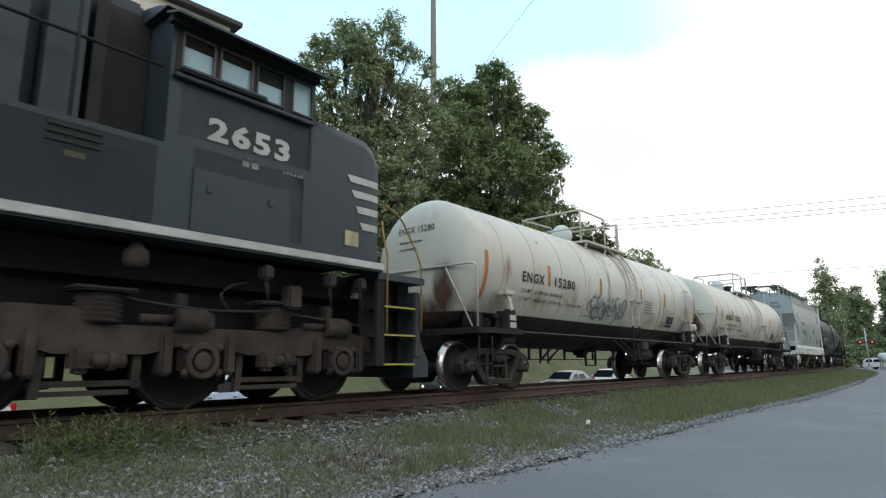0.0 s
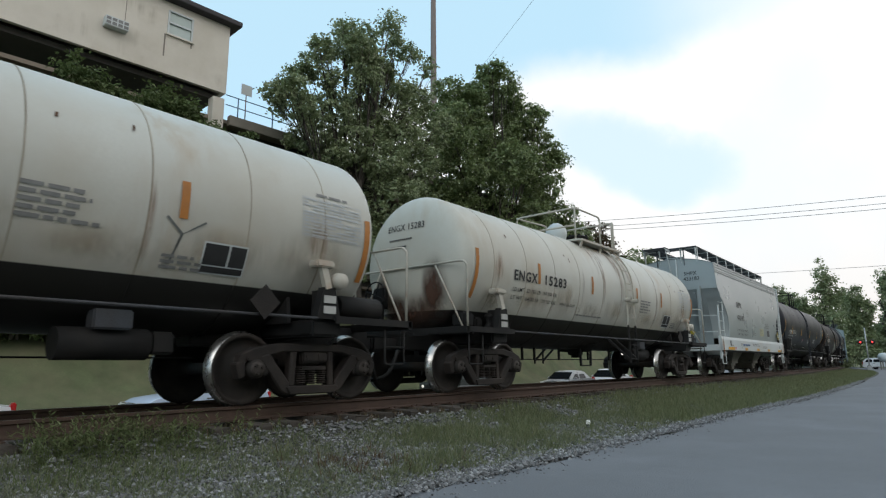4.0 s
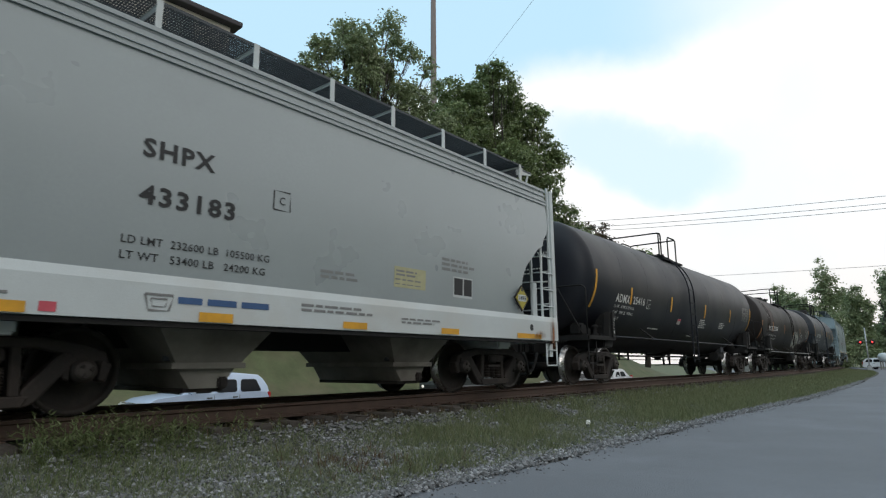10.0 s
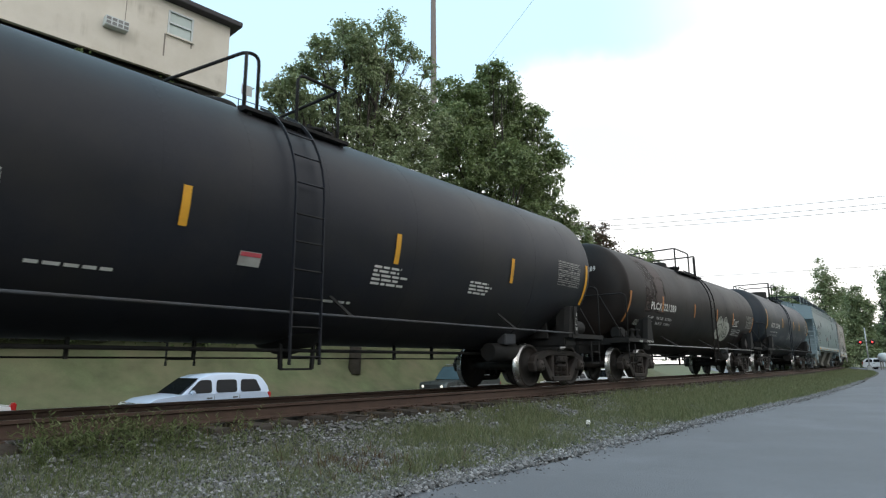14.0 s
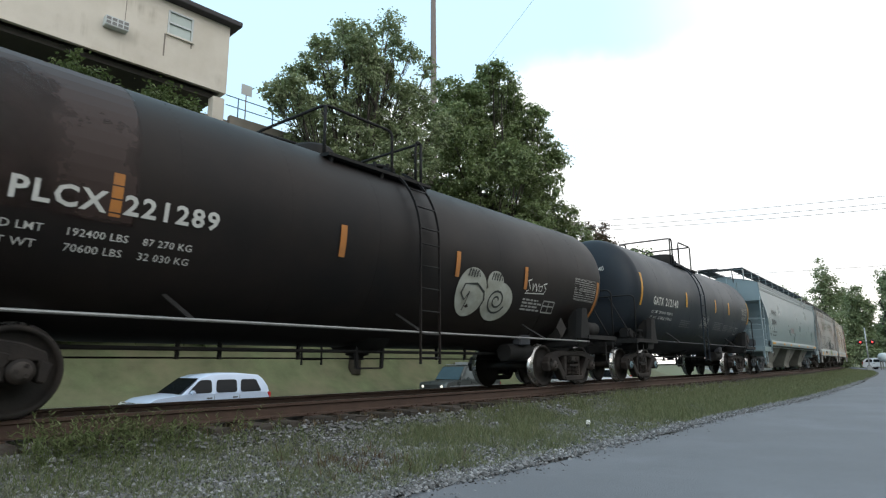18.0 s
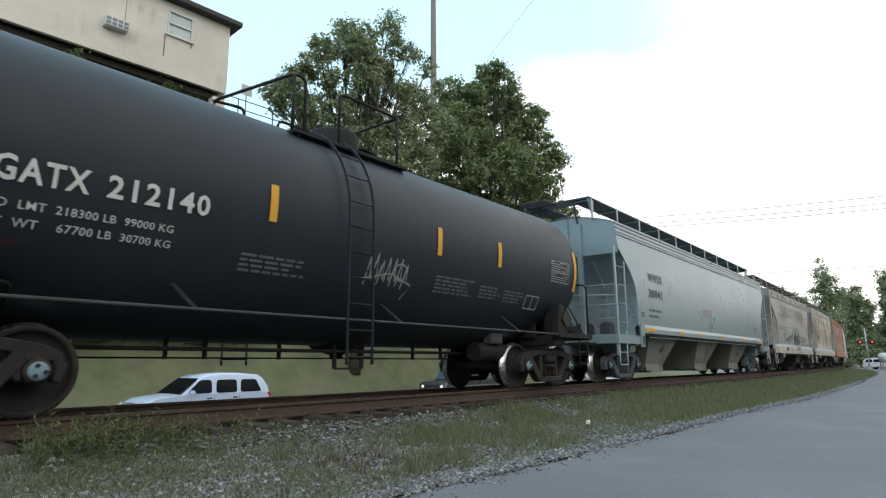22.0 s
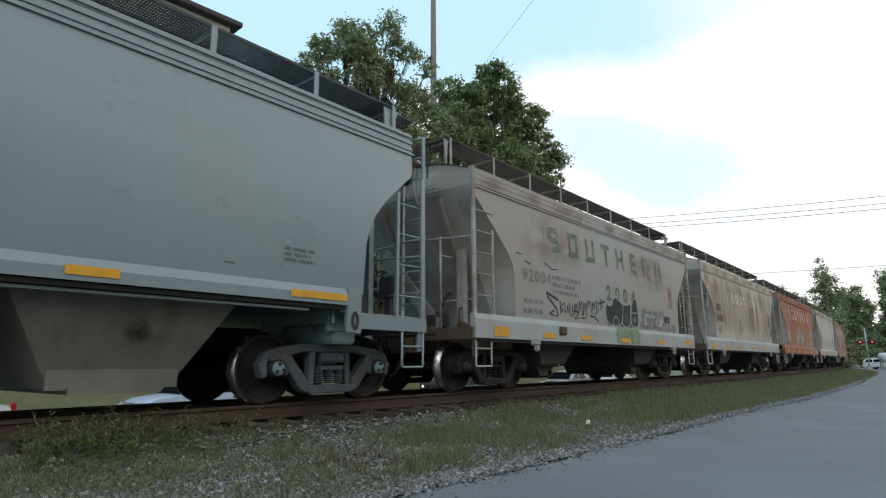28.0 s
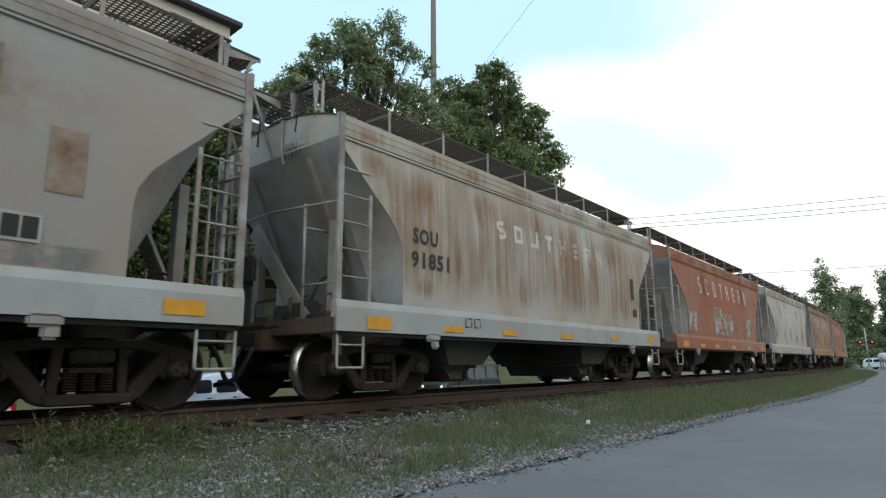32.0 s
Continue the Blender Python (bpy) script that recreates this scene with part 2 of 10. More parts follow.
M["under"] = surf("underframe", (0.011, 0.0108, 0.0112), 0.8, var=0.3, scale=3, grime=(0.024, 0.021, 0.019), amount=0.25)
M["hose"] = surf("rubber", (0.02, 0.02, 0.02), 0.7)
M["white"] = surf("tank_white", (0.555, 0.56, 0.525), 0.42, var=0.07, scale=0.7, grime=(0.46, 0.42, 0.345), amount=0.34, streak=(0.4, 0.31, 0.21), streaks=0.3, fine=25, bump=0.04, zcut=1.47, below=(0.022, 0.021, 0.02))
M["ladderwhite"] = surf("white_ladder", (0.5, 0.47, 0.41), 0.5, var=0.12, scale=4, grime=(0.35, 0.2, 0.12), amount=0.2, zcut=1.32, below=(0.03, 0.029, 0.028))
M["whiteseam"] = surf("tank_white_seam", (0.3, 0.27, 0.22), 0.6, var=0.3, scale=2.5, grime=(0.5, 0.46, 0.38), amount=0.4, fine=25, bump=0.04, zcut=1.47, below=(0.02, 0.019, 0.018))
M["railpipe"] = surf("bare_pipe", (0.3, 0.3, 0.3), 0.4, 0.4, var=0.25, scale=4)
M["sootstain"] = stain("soot_stain", (0.075, 0.034, 0.02), "x", 1.5, 1.6, (1, 1, 0.4), core=0.15)
M["rusthaze"] = stain("rust_haze", (0.27, 0.12, 0.055), "y", 0.6, 3.0, (2.5, 1, 0.25))
M["tanhaze"] = stain("tan_dirt", (0.4, 0.32, 0.22), "y", 0.45, 2.0, (1.6, 1, 0.5), core=0.1)
M["greasehaze"] = stain("grease_smear", (0.03, 0.024, 0.018), "y", 1.0, 6.0, core=0.1)
M["greyhaze"] = stain("spray_haze", (0.3, 0.32, 0.32), "y", 0.75, 6.0)
M["pinkhaze"] = stain("rust_bloom", (0.36, 0.235, 0.185), "y", 0.5, 2.2)
M["orangehaze"] = stain("rust_streaks", (0.3, 0.12, 0.045), "y", 0.95, 2.2, (2.6, 1, 0.22))
M["redhaze"] = stain("spray_red", (0.5, 0.04, 0.04), "y", 1.0, 6.0)
M["dusthaze"] = stain("dust_film", (0.11, 0.105, 0.095), "y", 0.22, 2.5, (1, 1, 0.6))
M["dullyellow"] = surf("dull_yellow", (0.3, 0.19, 0.06), 0.6, var=0.15, scale=5)
M["inkdull"] = surf("lettering_dull", (0.055, 0.06, 0.065), 0.6, var=0.2, scale=6)
M["streakfield"] = stain("streak_field", (0.38, 0.23, 0.13), "y", 0.55, 1.5, (4.5, 1, 0.3), core=0.4, square=True)
M["rustrun"] = stain("rust_run", (0.36, 0.2, 0.1), "y", 0.75, 2.6, (3.2, 1, 0.4), core=0.0)
M["rustplate"] = surf("rusted_plate", (0.24, 0.15, 0.1), 0.85, var=0.35, scale=5, grime=(0.38, 0.33, 0.28), amount=0.35)
M["palenotice"] = surf("notice_pale", (0.45, 0.43, 0.26), 0.6, var=0.15, scale=8)
M["primer"] = stain("grey_primer", (0.24, 0.25, 0.25), "y", 0.9, 3.0, core=0.7, square=True)
M["bluehaze"] = stain("spray_blue", (0.12, 0.2, 0.26), "y", 0.9, 4.0, core=0.5, square=True)
M["whitehaze"] = stain("spray_pale", (0.46, 0.45, 0.42), "y", 0.95, 3.0, core=0.7, square=True)
M["greenhaze"] = stain("spray_leaf_green", (0.23, 0.285, 0.19), "y", 1.6, 2.0, core=0.8, square=True)
M["brownhaze"] = stain("repaint_brown", (0.026, 0.011, 0.008), "y", 1.6, 1.0, core=0.9, rough=0.6, square=True)
M["whitetrim"] = surf("white_trim", (0.5, 0.47, 0.41), 0.5, var=0.12, scale=4, grime=(0.35, 0.2, 0.12), amount=0.2)
M["black"] = surf("tank_black", (0.0165, 0.0182, 0.0255), 0.46, var=0.2, scale=0.8, grime=(0.036, 0.033, 0.031), amount=0.3, fine=25, bump=0.05, spec=0.26)
M["blackbrown"] = surf("tank_black_brown", (0.0105, 0.0098, 0.011), 0.5, var=0.25, scale=0.7, grime=(0.028, 0.02, 0.0165), amount=0.36, fine=25, bump=0.06, spec=0.2)
M["blueblack"] = surf("tank_blue_black", (0.021, 0.0275, 0.0375), 0.46, var=0.18, scale=0.8, grime=(0.034, 0.035, 0.036), amount=0.25, fine=25, bump=0.05, spec=0.26)
M["hopgrey"] = surf("hopper_light_grey", (0.3, 0.336, 0.346), 0.3, var=0.07, scale=0.6, grime=(0.25, 0.272, 0.277), amount=0.2, fine=25, bump=0.03, spec=0.85)
M["hopwhite"] = surf("hopper_white_sill", (0.55, 0.59, 0.6), 0.5, var=0.09, scale=1.2, grime=(0.5, 0.49, 0.46), amount=0.25)
M["hopblue"] = surf("hopper_pale_grey", (0.21, 0.272, 0.298), 0.3, var=0.08, scale=0.6, grime=(0.2, 0.237, 0.25), amount=0.22, fine=25, bump=0.03, spec=0.9)
M["sou1"] = surf("hopper_faded", (0.335, 0.35, 0.34), 0.55, var=0.12, scale=0.6, grime=(0.34, 0.275, 0.235), amount=0.38, streak=(0.3, 0.22, 0.175), streaks=0.3, fine=20, bump=0.06)
M["sou2"] = surf("hopper_rusted", (0.5, 0.505, 0.475), 0.75, var=0.16, scale=0.8, grime=(0.36, 0.27, 0.18), amount=0.32, streak=(0.3, 0.16, 0.08), streaks=0.32, fine=20, bump=0.08)
M["sou3"] = surf("hopper_red", (0.36, 0.12, 0.065), 0.8, var=0.25, scale=0.8, grime=(0.33, 0.245, 0.18), amount=0.32, streak=(0.15, 0.065, 0.04), streaks=0.35, fine=20, bump=0.08)
M["sou4"] = surf("hopper_tan", (0.35, 0.24, 0.165), 0.8, var=0.2, scale=0.8, grime=(0.25, 0.12, 0.07), amount=0.3, streak=(0.22, 0.1, 0.05), streaks=0.5, fine=20, bump=0.08)
M["sousill"] = surf("hopper_old_sill", (0.4, 0.435, 0.44), 0.7, var=0.15, scale=2, grime=(0.34, 0.31, 0.28), amount=0.3, streak=(0.28, 0.18, 0.11), streaks=0.18)
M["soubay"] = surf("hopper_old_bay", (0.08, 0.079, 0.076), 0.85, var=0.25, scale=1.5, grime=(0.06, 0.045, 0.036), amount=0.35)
M["soudark"] = surf("hopper_old_end", (0.4, 0.41, 0.405), 0.85, var=0.2, scale=1.5, grime=(0.2, 0.15, 0.11), amount=0.35)
M["bay"] = surf("hopper_bay_dirty", (0.3, 0.285, 0.25), 0.8, var=0.25, scale=1.5, grime=(0.1, 0.085, 0.07), amount=0.4)
M["bayblue"] = surf("hopper_bay_grey", (0.27, 0.27, 0.245), 0.8, var=0.22, scale=1.0, grime=(0.12, 0.11, 0.095), amount=0.35, streak=(0.1, 0.08, 0.06), streaks=0.35)
M["soot"] = surf("soot_and_rust", (0.13, 0.07, 0.045), 0.8, var=0.3, scale=2, grime=(0.06, 0.035, 0.025), amount=0.3)
M["soutrim"] = surf("hopper_old_rail", (0.42, 0.42, 0.41), 0.8, var=0.25, scale=4, grime=(0.16, 0.1, 0.065), amount=0.32)
M["souframe"] = surf("hopper_old_end_frame", (0.085, 0.08, 0.072), 0.85, var=0.3, scale=4, grime=(0.12, 0.07, 0.04), amount=0.4)
M["rustgrate"] = surf("rusted_grating", (0.075, 0.062, 0.054), 0.85, var=0.3, scale=5)
M["grate"] = surf("galvanised_grating", (0.085, 0.092, 0.1), 0.7, 0.3, var=0.2, scale=5)
M["yellow"] = surf("reflective_yellow", (0.72, 0.36, 0.03), 0.5, var=0.1, scale=5, grime=(0.45, 0.24, 0.04), amount=0.25)
M["orange"] = surf("reflective_orange", (0.5, 0.2, 0.045), 0.55, var=0.15, scale=5, grime=(0.3, 0.13, 0.05), amount=0.3)
M["signyel"] = surf("sign_yellow", (0.42, 0.35, 0.05), 0.6, var=0.1, scale=8)
M["ink"] = surf("lettering_black", (0.03, 0.03, 0.032), 0.6, var=0.2, scale=6)
M["inkwhite"] = surf("lettering_white", (0.62, 0.62, 0.6), 0.6, var=0.15, scale=6)
M["inkgrey"] = surf("small_print_grey", (0.22, 0.22, 0.22), 0.6, var=0.2, scale=8)
M["inkpale"] = surf("small_print_pale", (0.33, 0.33, 0.32), 0.6, var=0.2, scale=8)
M["inkblue"] = surf("lettering_blue", (0.05, 0.11, 0.25), 0.6, var=0.2, scale=6)
M["fadedgreen"] = surf("faded_green_letter", (0.115, 0.15, 0.095), 0.8, var=0.3, scale=4, grime=(0.25, 0.27, 0.24), amount=0.34)
M["fadedwhite"] = surf("faded_white_letter", (0.45, 0.46, 0.445), 0.8, var=0.2, scale=4, grime=(0.34, 0.3, 0.24), amount=0.35)
M["pink"] = surf("pink_decal", (0.6, 0.1, 0.13), 0.6)
M["sprayblue"] = stain("spray_blue", (0.13, 0.155, 0.18), "y", 0.8, 4.0, core=0.9)
M["inktable"] = surf("table_blue_grey", (0.5, 0.53, 0.56), 0.6, var=0.15, scale=8)
M["spraygrey"] = surf("spray_grey", (0.15, 0.16, 0.16), 0.8, var=0.3, scale=5)
M["letterwhite"] = surf("worn_white_letter", (0.66, 0.67, 0.65), 0.8, var=0.15, scale=4, grime=(0.42, 0.36, 0.28), amount=0.25)
M["faintred"] = surf("faint_red_stencil", (0.32, 0.2, 0.2), 0.7, var=0.15, scale=8)
M["inkdim"] = surf("small_print_dim", (0.13, 0.135, 0.14), 0.6, var=0.2, scale=8)
M["ghostgrey"] = surf("ghost_lettering", (0.2, 0.205, 0.2), 0.8, var=0.3, scale=5, grime=(0.3, 0.3, 0.29), amount=0.35)
M["spraywhite"] = surf("spray_white", (0.43, 0.45, 0.41), 0.8, var=0.2, scale=5, grime=(0.25, 0.25, 0.2), amount=0.35)
M["sprayblack"] = surf("spray_black", (0.045, 0.05, 0.05), 0.8, var=0.3, scale=5)
M["loco"] = surf("engine_black", (0.027, 0.04, 0.051), 0.45, var=0.25, scale=1.2, grime=(0.028, 0.04, 0.048), amount=0.28, streak=(0.055, 0.052, 0.05), streaks=0.3, fine=30, bump=0.05)
M["locounder"] = surf("engine_truck_dirty", (0.037, 0.0285, 0.0255), 0.85, var=0.45, scale=3, grime=(0.08, 0.064, 0.054), amount=0.3, fine=35, bump=0.3)
M["locowhite"] = surf("engine_white_stripe", (0.5, 0.5, 0.49), 0.55, var=0.14, scale=3, grime=(0.26, 0.245, 0.22), amount=0.32)
# nearly opaque pale blue: the sky in the glass is put into its colour
M["cabwindow"] = glass("cab_glass", (0.3, 0.47, 0.53), 0.06, 0.9)
M["cabinside"] = surf("cab_interior", (0.05, 0.055, 0.055), 0.8)
M["winframe"] = surf("bare_metal_frame", (0.14, 0.125, 0.11), 0.55, 0.3)
M["stucco"] = surf("stucco_beige", (0.66, 0.615, 0.545), 0.9, var=0.08, scale=0.5, grime=(0.5, 0.45, 0.375), amount=0.25, streak=(0.4, 0.36, 0.3), streaks=0.16, fine=30, bump=0.25)
M["roof"] = surf("roof_fascia", (0.06, 0.055, 0.06), 0.8, var=0.2, scale=2)
M["concrete"] = surf("concrete_old", (0.26, 0.235, 0.2), 0.9, var=0.15, scale=1.0, grime=(0.15, 0.135, 0.115), amount=0.35, fine=25, bump=0.3)
M["bleacher"] = surf("bleacher_plank", (0.24, 0.2, 0.16), 0.85, var=0.2, scale=1.5)
# concrete with the shade under the stand put into a darker base colour
M["darkconc"] = surf("shaded_concrete", (0.07, 0.064, 0.058), 0.95, var=0.25, scale=1.0, grime=(0.045, 0.042, 0.038), amount=0.3)
M["bluerail"] = surf("blue_rail_paint", (0.1, 0.19, 0.28), 0.6, var=0.15, scale=5)
M["polemetal"] = surf("pole_weathered", (0.24, 0.2, 0.19), 0.7, 0.2, var=0.15, scale=2)
M["carwhite"] = surf("car_silver_white", (0.62, 0.73, 0.9), 0.22, 0.15, var=0.03, scale=2, bump=0.0, spec=0.6)
M["carplain"] = surf("car_plain_white", (0.75, 0.76, 0.78), 0.25, 0.0, var=0.03, scale=2, bump=0.0, spec=0.6)
M["cargreen"] = surf("car_grey_green", (0.085, 0.095, 0.092), 0.3, 0.3, var=0.05, scale=2, bump=0.0, spec=0.6)
M["carsilver"] = surf("car_silver", (0.42, 0.43, 0.44), 0.3, 0.4, var=0.05, scale=2, bump=0.0)
M["carglass"] = surf("car_tinted_glass", (0.009, 0.011, 0.014), 0.12, var=0.1, scale=2, bump=0.0, spec=0.2)
M["carglasspale"] = surf("car_pale_glass", (0.17, 0.19, 0.19), 0.08, var=0.1, scale=2, bump=0.0, spec=0.8)
# the sky's reflection is put into this glass as a blue base colour
M["carglassblue"] = surf("car_sky_glass", (0.07, 0.115, 0.14), 0.08, var=0.1, scale=2, bump=0.0, spec=0.8)
M["cartrim"] = surf("car_dark_trim", (0.03, 0.03, 0.032), 0.6)
M["tyre"] = surf("tyre", (0.025, 0.025, 0.026), 0.85)
M["chrome"] = surf("bright_metal", (0.6, 0.6, 0.6), 0.25, 0.9, var=0.05)
M["lampclear"] = surf("lamp_lens", (0.75, 0.75, 0.72), 0.15, spec=0.8)
M["amber"] = surf("amber_lens", (0.7, 0.22, 0.03), 0.3)
M["redlens"] = surf("red_lens", (0.5, 0.03, 0.03), 0.3)
M["signalred"] = glow("signal_red", (1.0, 0.06, 0.05), 1.3)
M["signalpole"] = surf("signal_silver", (0.45, 0.45, 0.46), 0.5, 0.3)
M["wire"] = surf("wire", (0.28, 0.28, 0.29), 0.7)
M["litter"] = surf("litter_white", (0.8, 0.8, 0.78), 0.6)


# ---- mesh helpers ----
def B():
    return bmesh.new()


def quad_box(bm, x0, x1, y0, y1, z0, z1, m=0):
    v = [bm.verts.new((x, y, z)) for x in (x0, x1) for y in (y0, y1) for z in (z0, z1)]
    for f in ((0, 1, 3, 2), (4, 6, 7, 5), (0, 4, 5, 1), (2, 3, 7, 6), (0, 2, 6, 4), (1, 5, 7, 3)):
        bm.faces.new([v[i] for i in f]).material_index = m
    return v


def cbox(bm, c, size, m=0, rot=None, bevel=0.0):
    """A box by centre and size, turned by an Euler in degrees, with a chamfer."""
    hx, hy, hz = (s / 2 for s in size)
    if bevel:
        tmp = bmesh.new()
        quad_box(tmp, -hx, hx, -hy, hy, -hz, hz)
        bmesh.ops.recalc_face_normals(tmp, faces=tmp.faces)
        bmesh.ops.bevel(tmp, geom=tmp.edges[:], offset=bevel, segments=2, affect="EDGES")
        mt = Matrix.Translation(c) @ (pose(0, 0, 0, *rot) if rot else Matrix())
        idx = {}
        for v in tmp.verts:
            idx[v] = bm.verts.new(mt @ v.co)
        for f in tmp.faces:
            bm.faces.new([idx[v] for v in f.verts]).material_index = m
        tmp.free()
        return
    vs = quad_box(bm, -hx, hx, -hy, hy, -hz, hz, m)
    mt = Matrix.Translation(c) @ (pose(0, 0, 0, *rot) if rot else Matrix())
    for v in vs:
        v.co = mt @ v.co


def bar(bm, p, q, w, d, m=0, up=(0, 1, 0)):
    """A rectangular bar from p to q, d wide along up and w across."""
    p, q = Vector(p), Vector(q)
    ax = (q - p).normalized()
    u = Vector(up)
    if abs(ax.dot(u)) > 0.98:
        u = Vector((1, 0, 0))
    s = ax.cross(u).normalized()
    u = s.cross(ax).normalized()
    ring = [(s * a * w / 2 + u * b * d / 2) for a, b in ((-1, -1), (1, -1), (1, 1), (-1, 1))]
    a = [bm.verts.new(p + r) for r in ring]
    b = [bm.verts.new(q + r) for r in ring]
    for i in range(4):
        bm.faces.new((a[i], a[(i + 1) % 4], b[(i + 1) % 4], b[i])).material_index = m
    bm.faces.new(a[::-1]).material_index = m
    bm.faces.new(b).material_index = m


def tube(bm, pts, r, n=8, m=0, r1=None):
    """A round tube along a polyline."""
    pts = [Vector(p) for p in pts]
    rings = []
    for i, p in enumerate(pts):
        a = pts[max(0, i - 1)]
        b = pts[min(len(pts) - 1, i + 1)]
        ax = (b - a).normalized()
        u = Vector((0, 0, 1)) if abs(ax.z) < 0.9 else Vector((1, 0, 0))
        s = ax.cross(u).normalized()
        u = s.cross(ax)
        rr = r if r1 is None else r + (r1 - r) * i / (len(pts) - 1)
        rings.append([bm.verts.new(p + (s * math.cos(k * math.tau / n) + u * math.sin(k * math.tau / n)) * rr) for k in range(n)])
    for a, b in zip(rings, rings[1:]):
        for k in range(n):
            f = bm.faces.new((a[k], a[(k + 1) % n], b[(k + 1) % n], b[k]))
            f.material_index, f.smooth = m, True
    bm.faces.new(rings[0][::-1]).material_index = m
    bm.faces.new(rings[-1]).material_index = m


def bent(pts, r=0.12, n=4):
    """Round off the corners of a polyline."""
    pts = [Vector(p) for p in pts]
    out = [pts[0]]
    for a, b, c in zip(pts, pts[1:], pts[2:]):
        d0, d1 = min(r, (a - b).length / 2), min(r, (c - b).length / 2)
        p, q = b + (a - b).normalized() * d0, b + (c - b).normalized() * d1
        for i in range(n + 1):
            t = i / n
            out.append(p * (1 - t) ** 2 + b * 2 * t * (1 - t) + q * t * t)
    return out + [pts[-1]]


def lathe(bm, prof, axis="x", n=32, at=(0, 0, 0), mats=None, smooth=True):
    """Turn a profile of (along, radius) round an axis."""
    at = Vector(at)
    rings = []
    for a, r in prof:
        ring = []
        for k in range(n if r > 1e-5 else 1):
            c, s = math.cos(k * math.tau / n) * r, math.sin(k * math.tau / n) * r
            ring.append(bm.verts.new(at + Vector({"x": (a, c, s), "y": (s, a, c), "z": (c, s, a)}[axis])))
        rings.append(ring)
    for i, (a, b) in enumerate(zip(rings, rings[1:])):
        for k in range(n):
            k2 = (k + 1) % n
            vs = [a[k % len(a)], a[k2 % len(a)], b[k2 % len(b)], b[k % len(b)]]
            vs = list(dict.fromkeys(vs))
            if len(vs) > 2:
                f = bm.faces.new(vs)
                f.smooth = smooth
                f.material_index = mats[i] if mats else 0


def prism(bm, poly, y0, y1, m=0):
    """Extrude an outline in x and z from y0 to y1."""
    a = [bm.verts.new((x, y0, z)) for x, z in poly]
    b = [bm.verts.new((x, y1, z)) for x, z in poly]
    k = len(poly)
    for i in range(k):
        bm.faces.new((a[i], a[(i + 1) % k], b[(i + 1) % k], b[i])).material_index = m
    bm.faces.new(a[::-1]).material_index = m
    bm.faces.new(b).material_index = m


def part(name, bm, material, parent, label="", at=None):
    """Link a bmesh as one mesh object under a thing or a part."""
    bmesh.ops.recalc_face_normals(bm, faces=bm.faces)
    me = bpy.data.meshes.new(name)
    bm.to_mesh(me)
    bm.free()
    for mt in material if isinstance(material, (list, tuple)) else [material]:
        me.materials.append(M[mt] if isinstance(mt, str) else mt)
    ob = new(name, me)
    if parent is not None:
        ob.parent = parent
    if at is not None:
        ob.matrix_basis = at
    if label:
        ob["label"] = label
    return ob


def thing(name, label, category, group="", m=None, kind=""):
    ob = new(name)
    ob.empty_display_size = 0.2
    if m is not None:
        ob.matrix_basis = m
    return tagged(ob, label, category, group, kind)


def letters(body, heavy=0.0, spread=1.1):
    """Flat outlines of a word, as vertices and faces, from the built-in font."""
    cu = bpy.data.curves.new("word", "FONT")
    cu.body, cu.size, cu.resolution_u = body, 1.0, 2
    cu.space_character, cu.offset = spread, heavy
    ob = bpy.data.objects.new("word", cu)
    scene.collection.objects.link(ob)
    dg = bpy.context.evaluated_depsgraph_get()
    me = bpy.data.meshes.new_from_object(ob.evaluated_get(dg))
    vs = [tuple(v.co[:2]) for v in me.vertices]
    fs = [tuple(p.vertices) for p in me.polygons]
    bpy.data.objects.remove(ob)
    bpy.data.meshes.remove(me)
    bpy.data.curves.remove(cu)
    return vs, fs


def word(bm, body, x, z, height, width, wall, m=0, bold=0.0):
    """Letters of a given cap height that start at x and fill a width, laid on wall(x, z)."""
    vs, fs = letters(body, 0.006 + 0.75 * bold / height, 1.16 if bold else 1.05)
    if not vs:
        return
    a = np.array(vs)
    lo, hi = a.min(0), a.max(0)
    sx, sz = width / (hi[0] - lo[0]), height / (hi[1] - lo[1])
    bv = [bm.verts.new(wall(x + (p[0] - lo[0]) * sx, z + (p[1] - lo[1]) * sz, 0.004)) for p in vs]
    for f in fs:
        try:
            bm.faces.new([bv[i] for i in f]).material_index = m
        except ValueError:
            pass


def patch(bm, x0, x1, z0, z1, wall, m=0, nx=1, nz=4, lift=0.0):
    """A thin painted or stuck-on rectangle laid on wall(x, z)."""
    g = [[bm.verts.new(wall(x0 + (x1 - x0) * i / nx, z0 + (z1 - z0) * j / nz, lift)) for j in range(nz + 1)] for i in range(nx + 1)]
    for i in range(nx):
        for j in range(nz):
            bm.faces.new((g[i][j], g[i + 1][j], g[i + 1][j + 1], g[i][j + 1])).material_index = m


def smallprint(bm, x, z, width, lines, pitch, wall, rng, m=0):
    """Rows of short bars where the print is too small to read."""
    for i in range(lines):
        zz = z - i * pitch
        xx = x
        end = x + width * rng.uniform(0.7, 1.0)
        while xx < end:
            w = min(rng.uniform(0.08, 0.22), end - xx)
            patch(bm, xx, xx + w, zz - pitch * 0.55, zz, wall, m, 1, 1)
            xx += w + 0.035


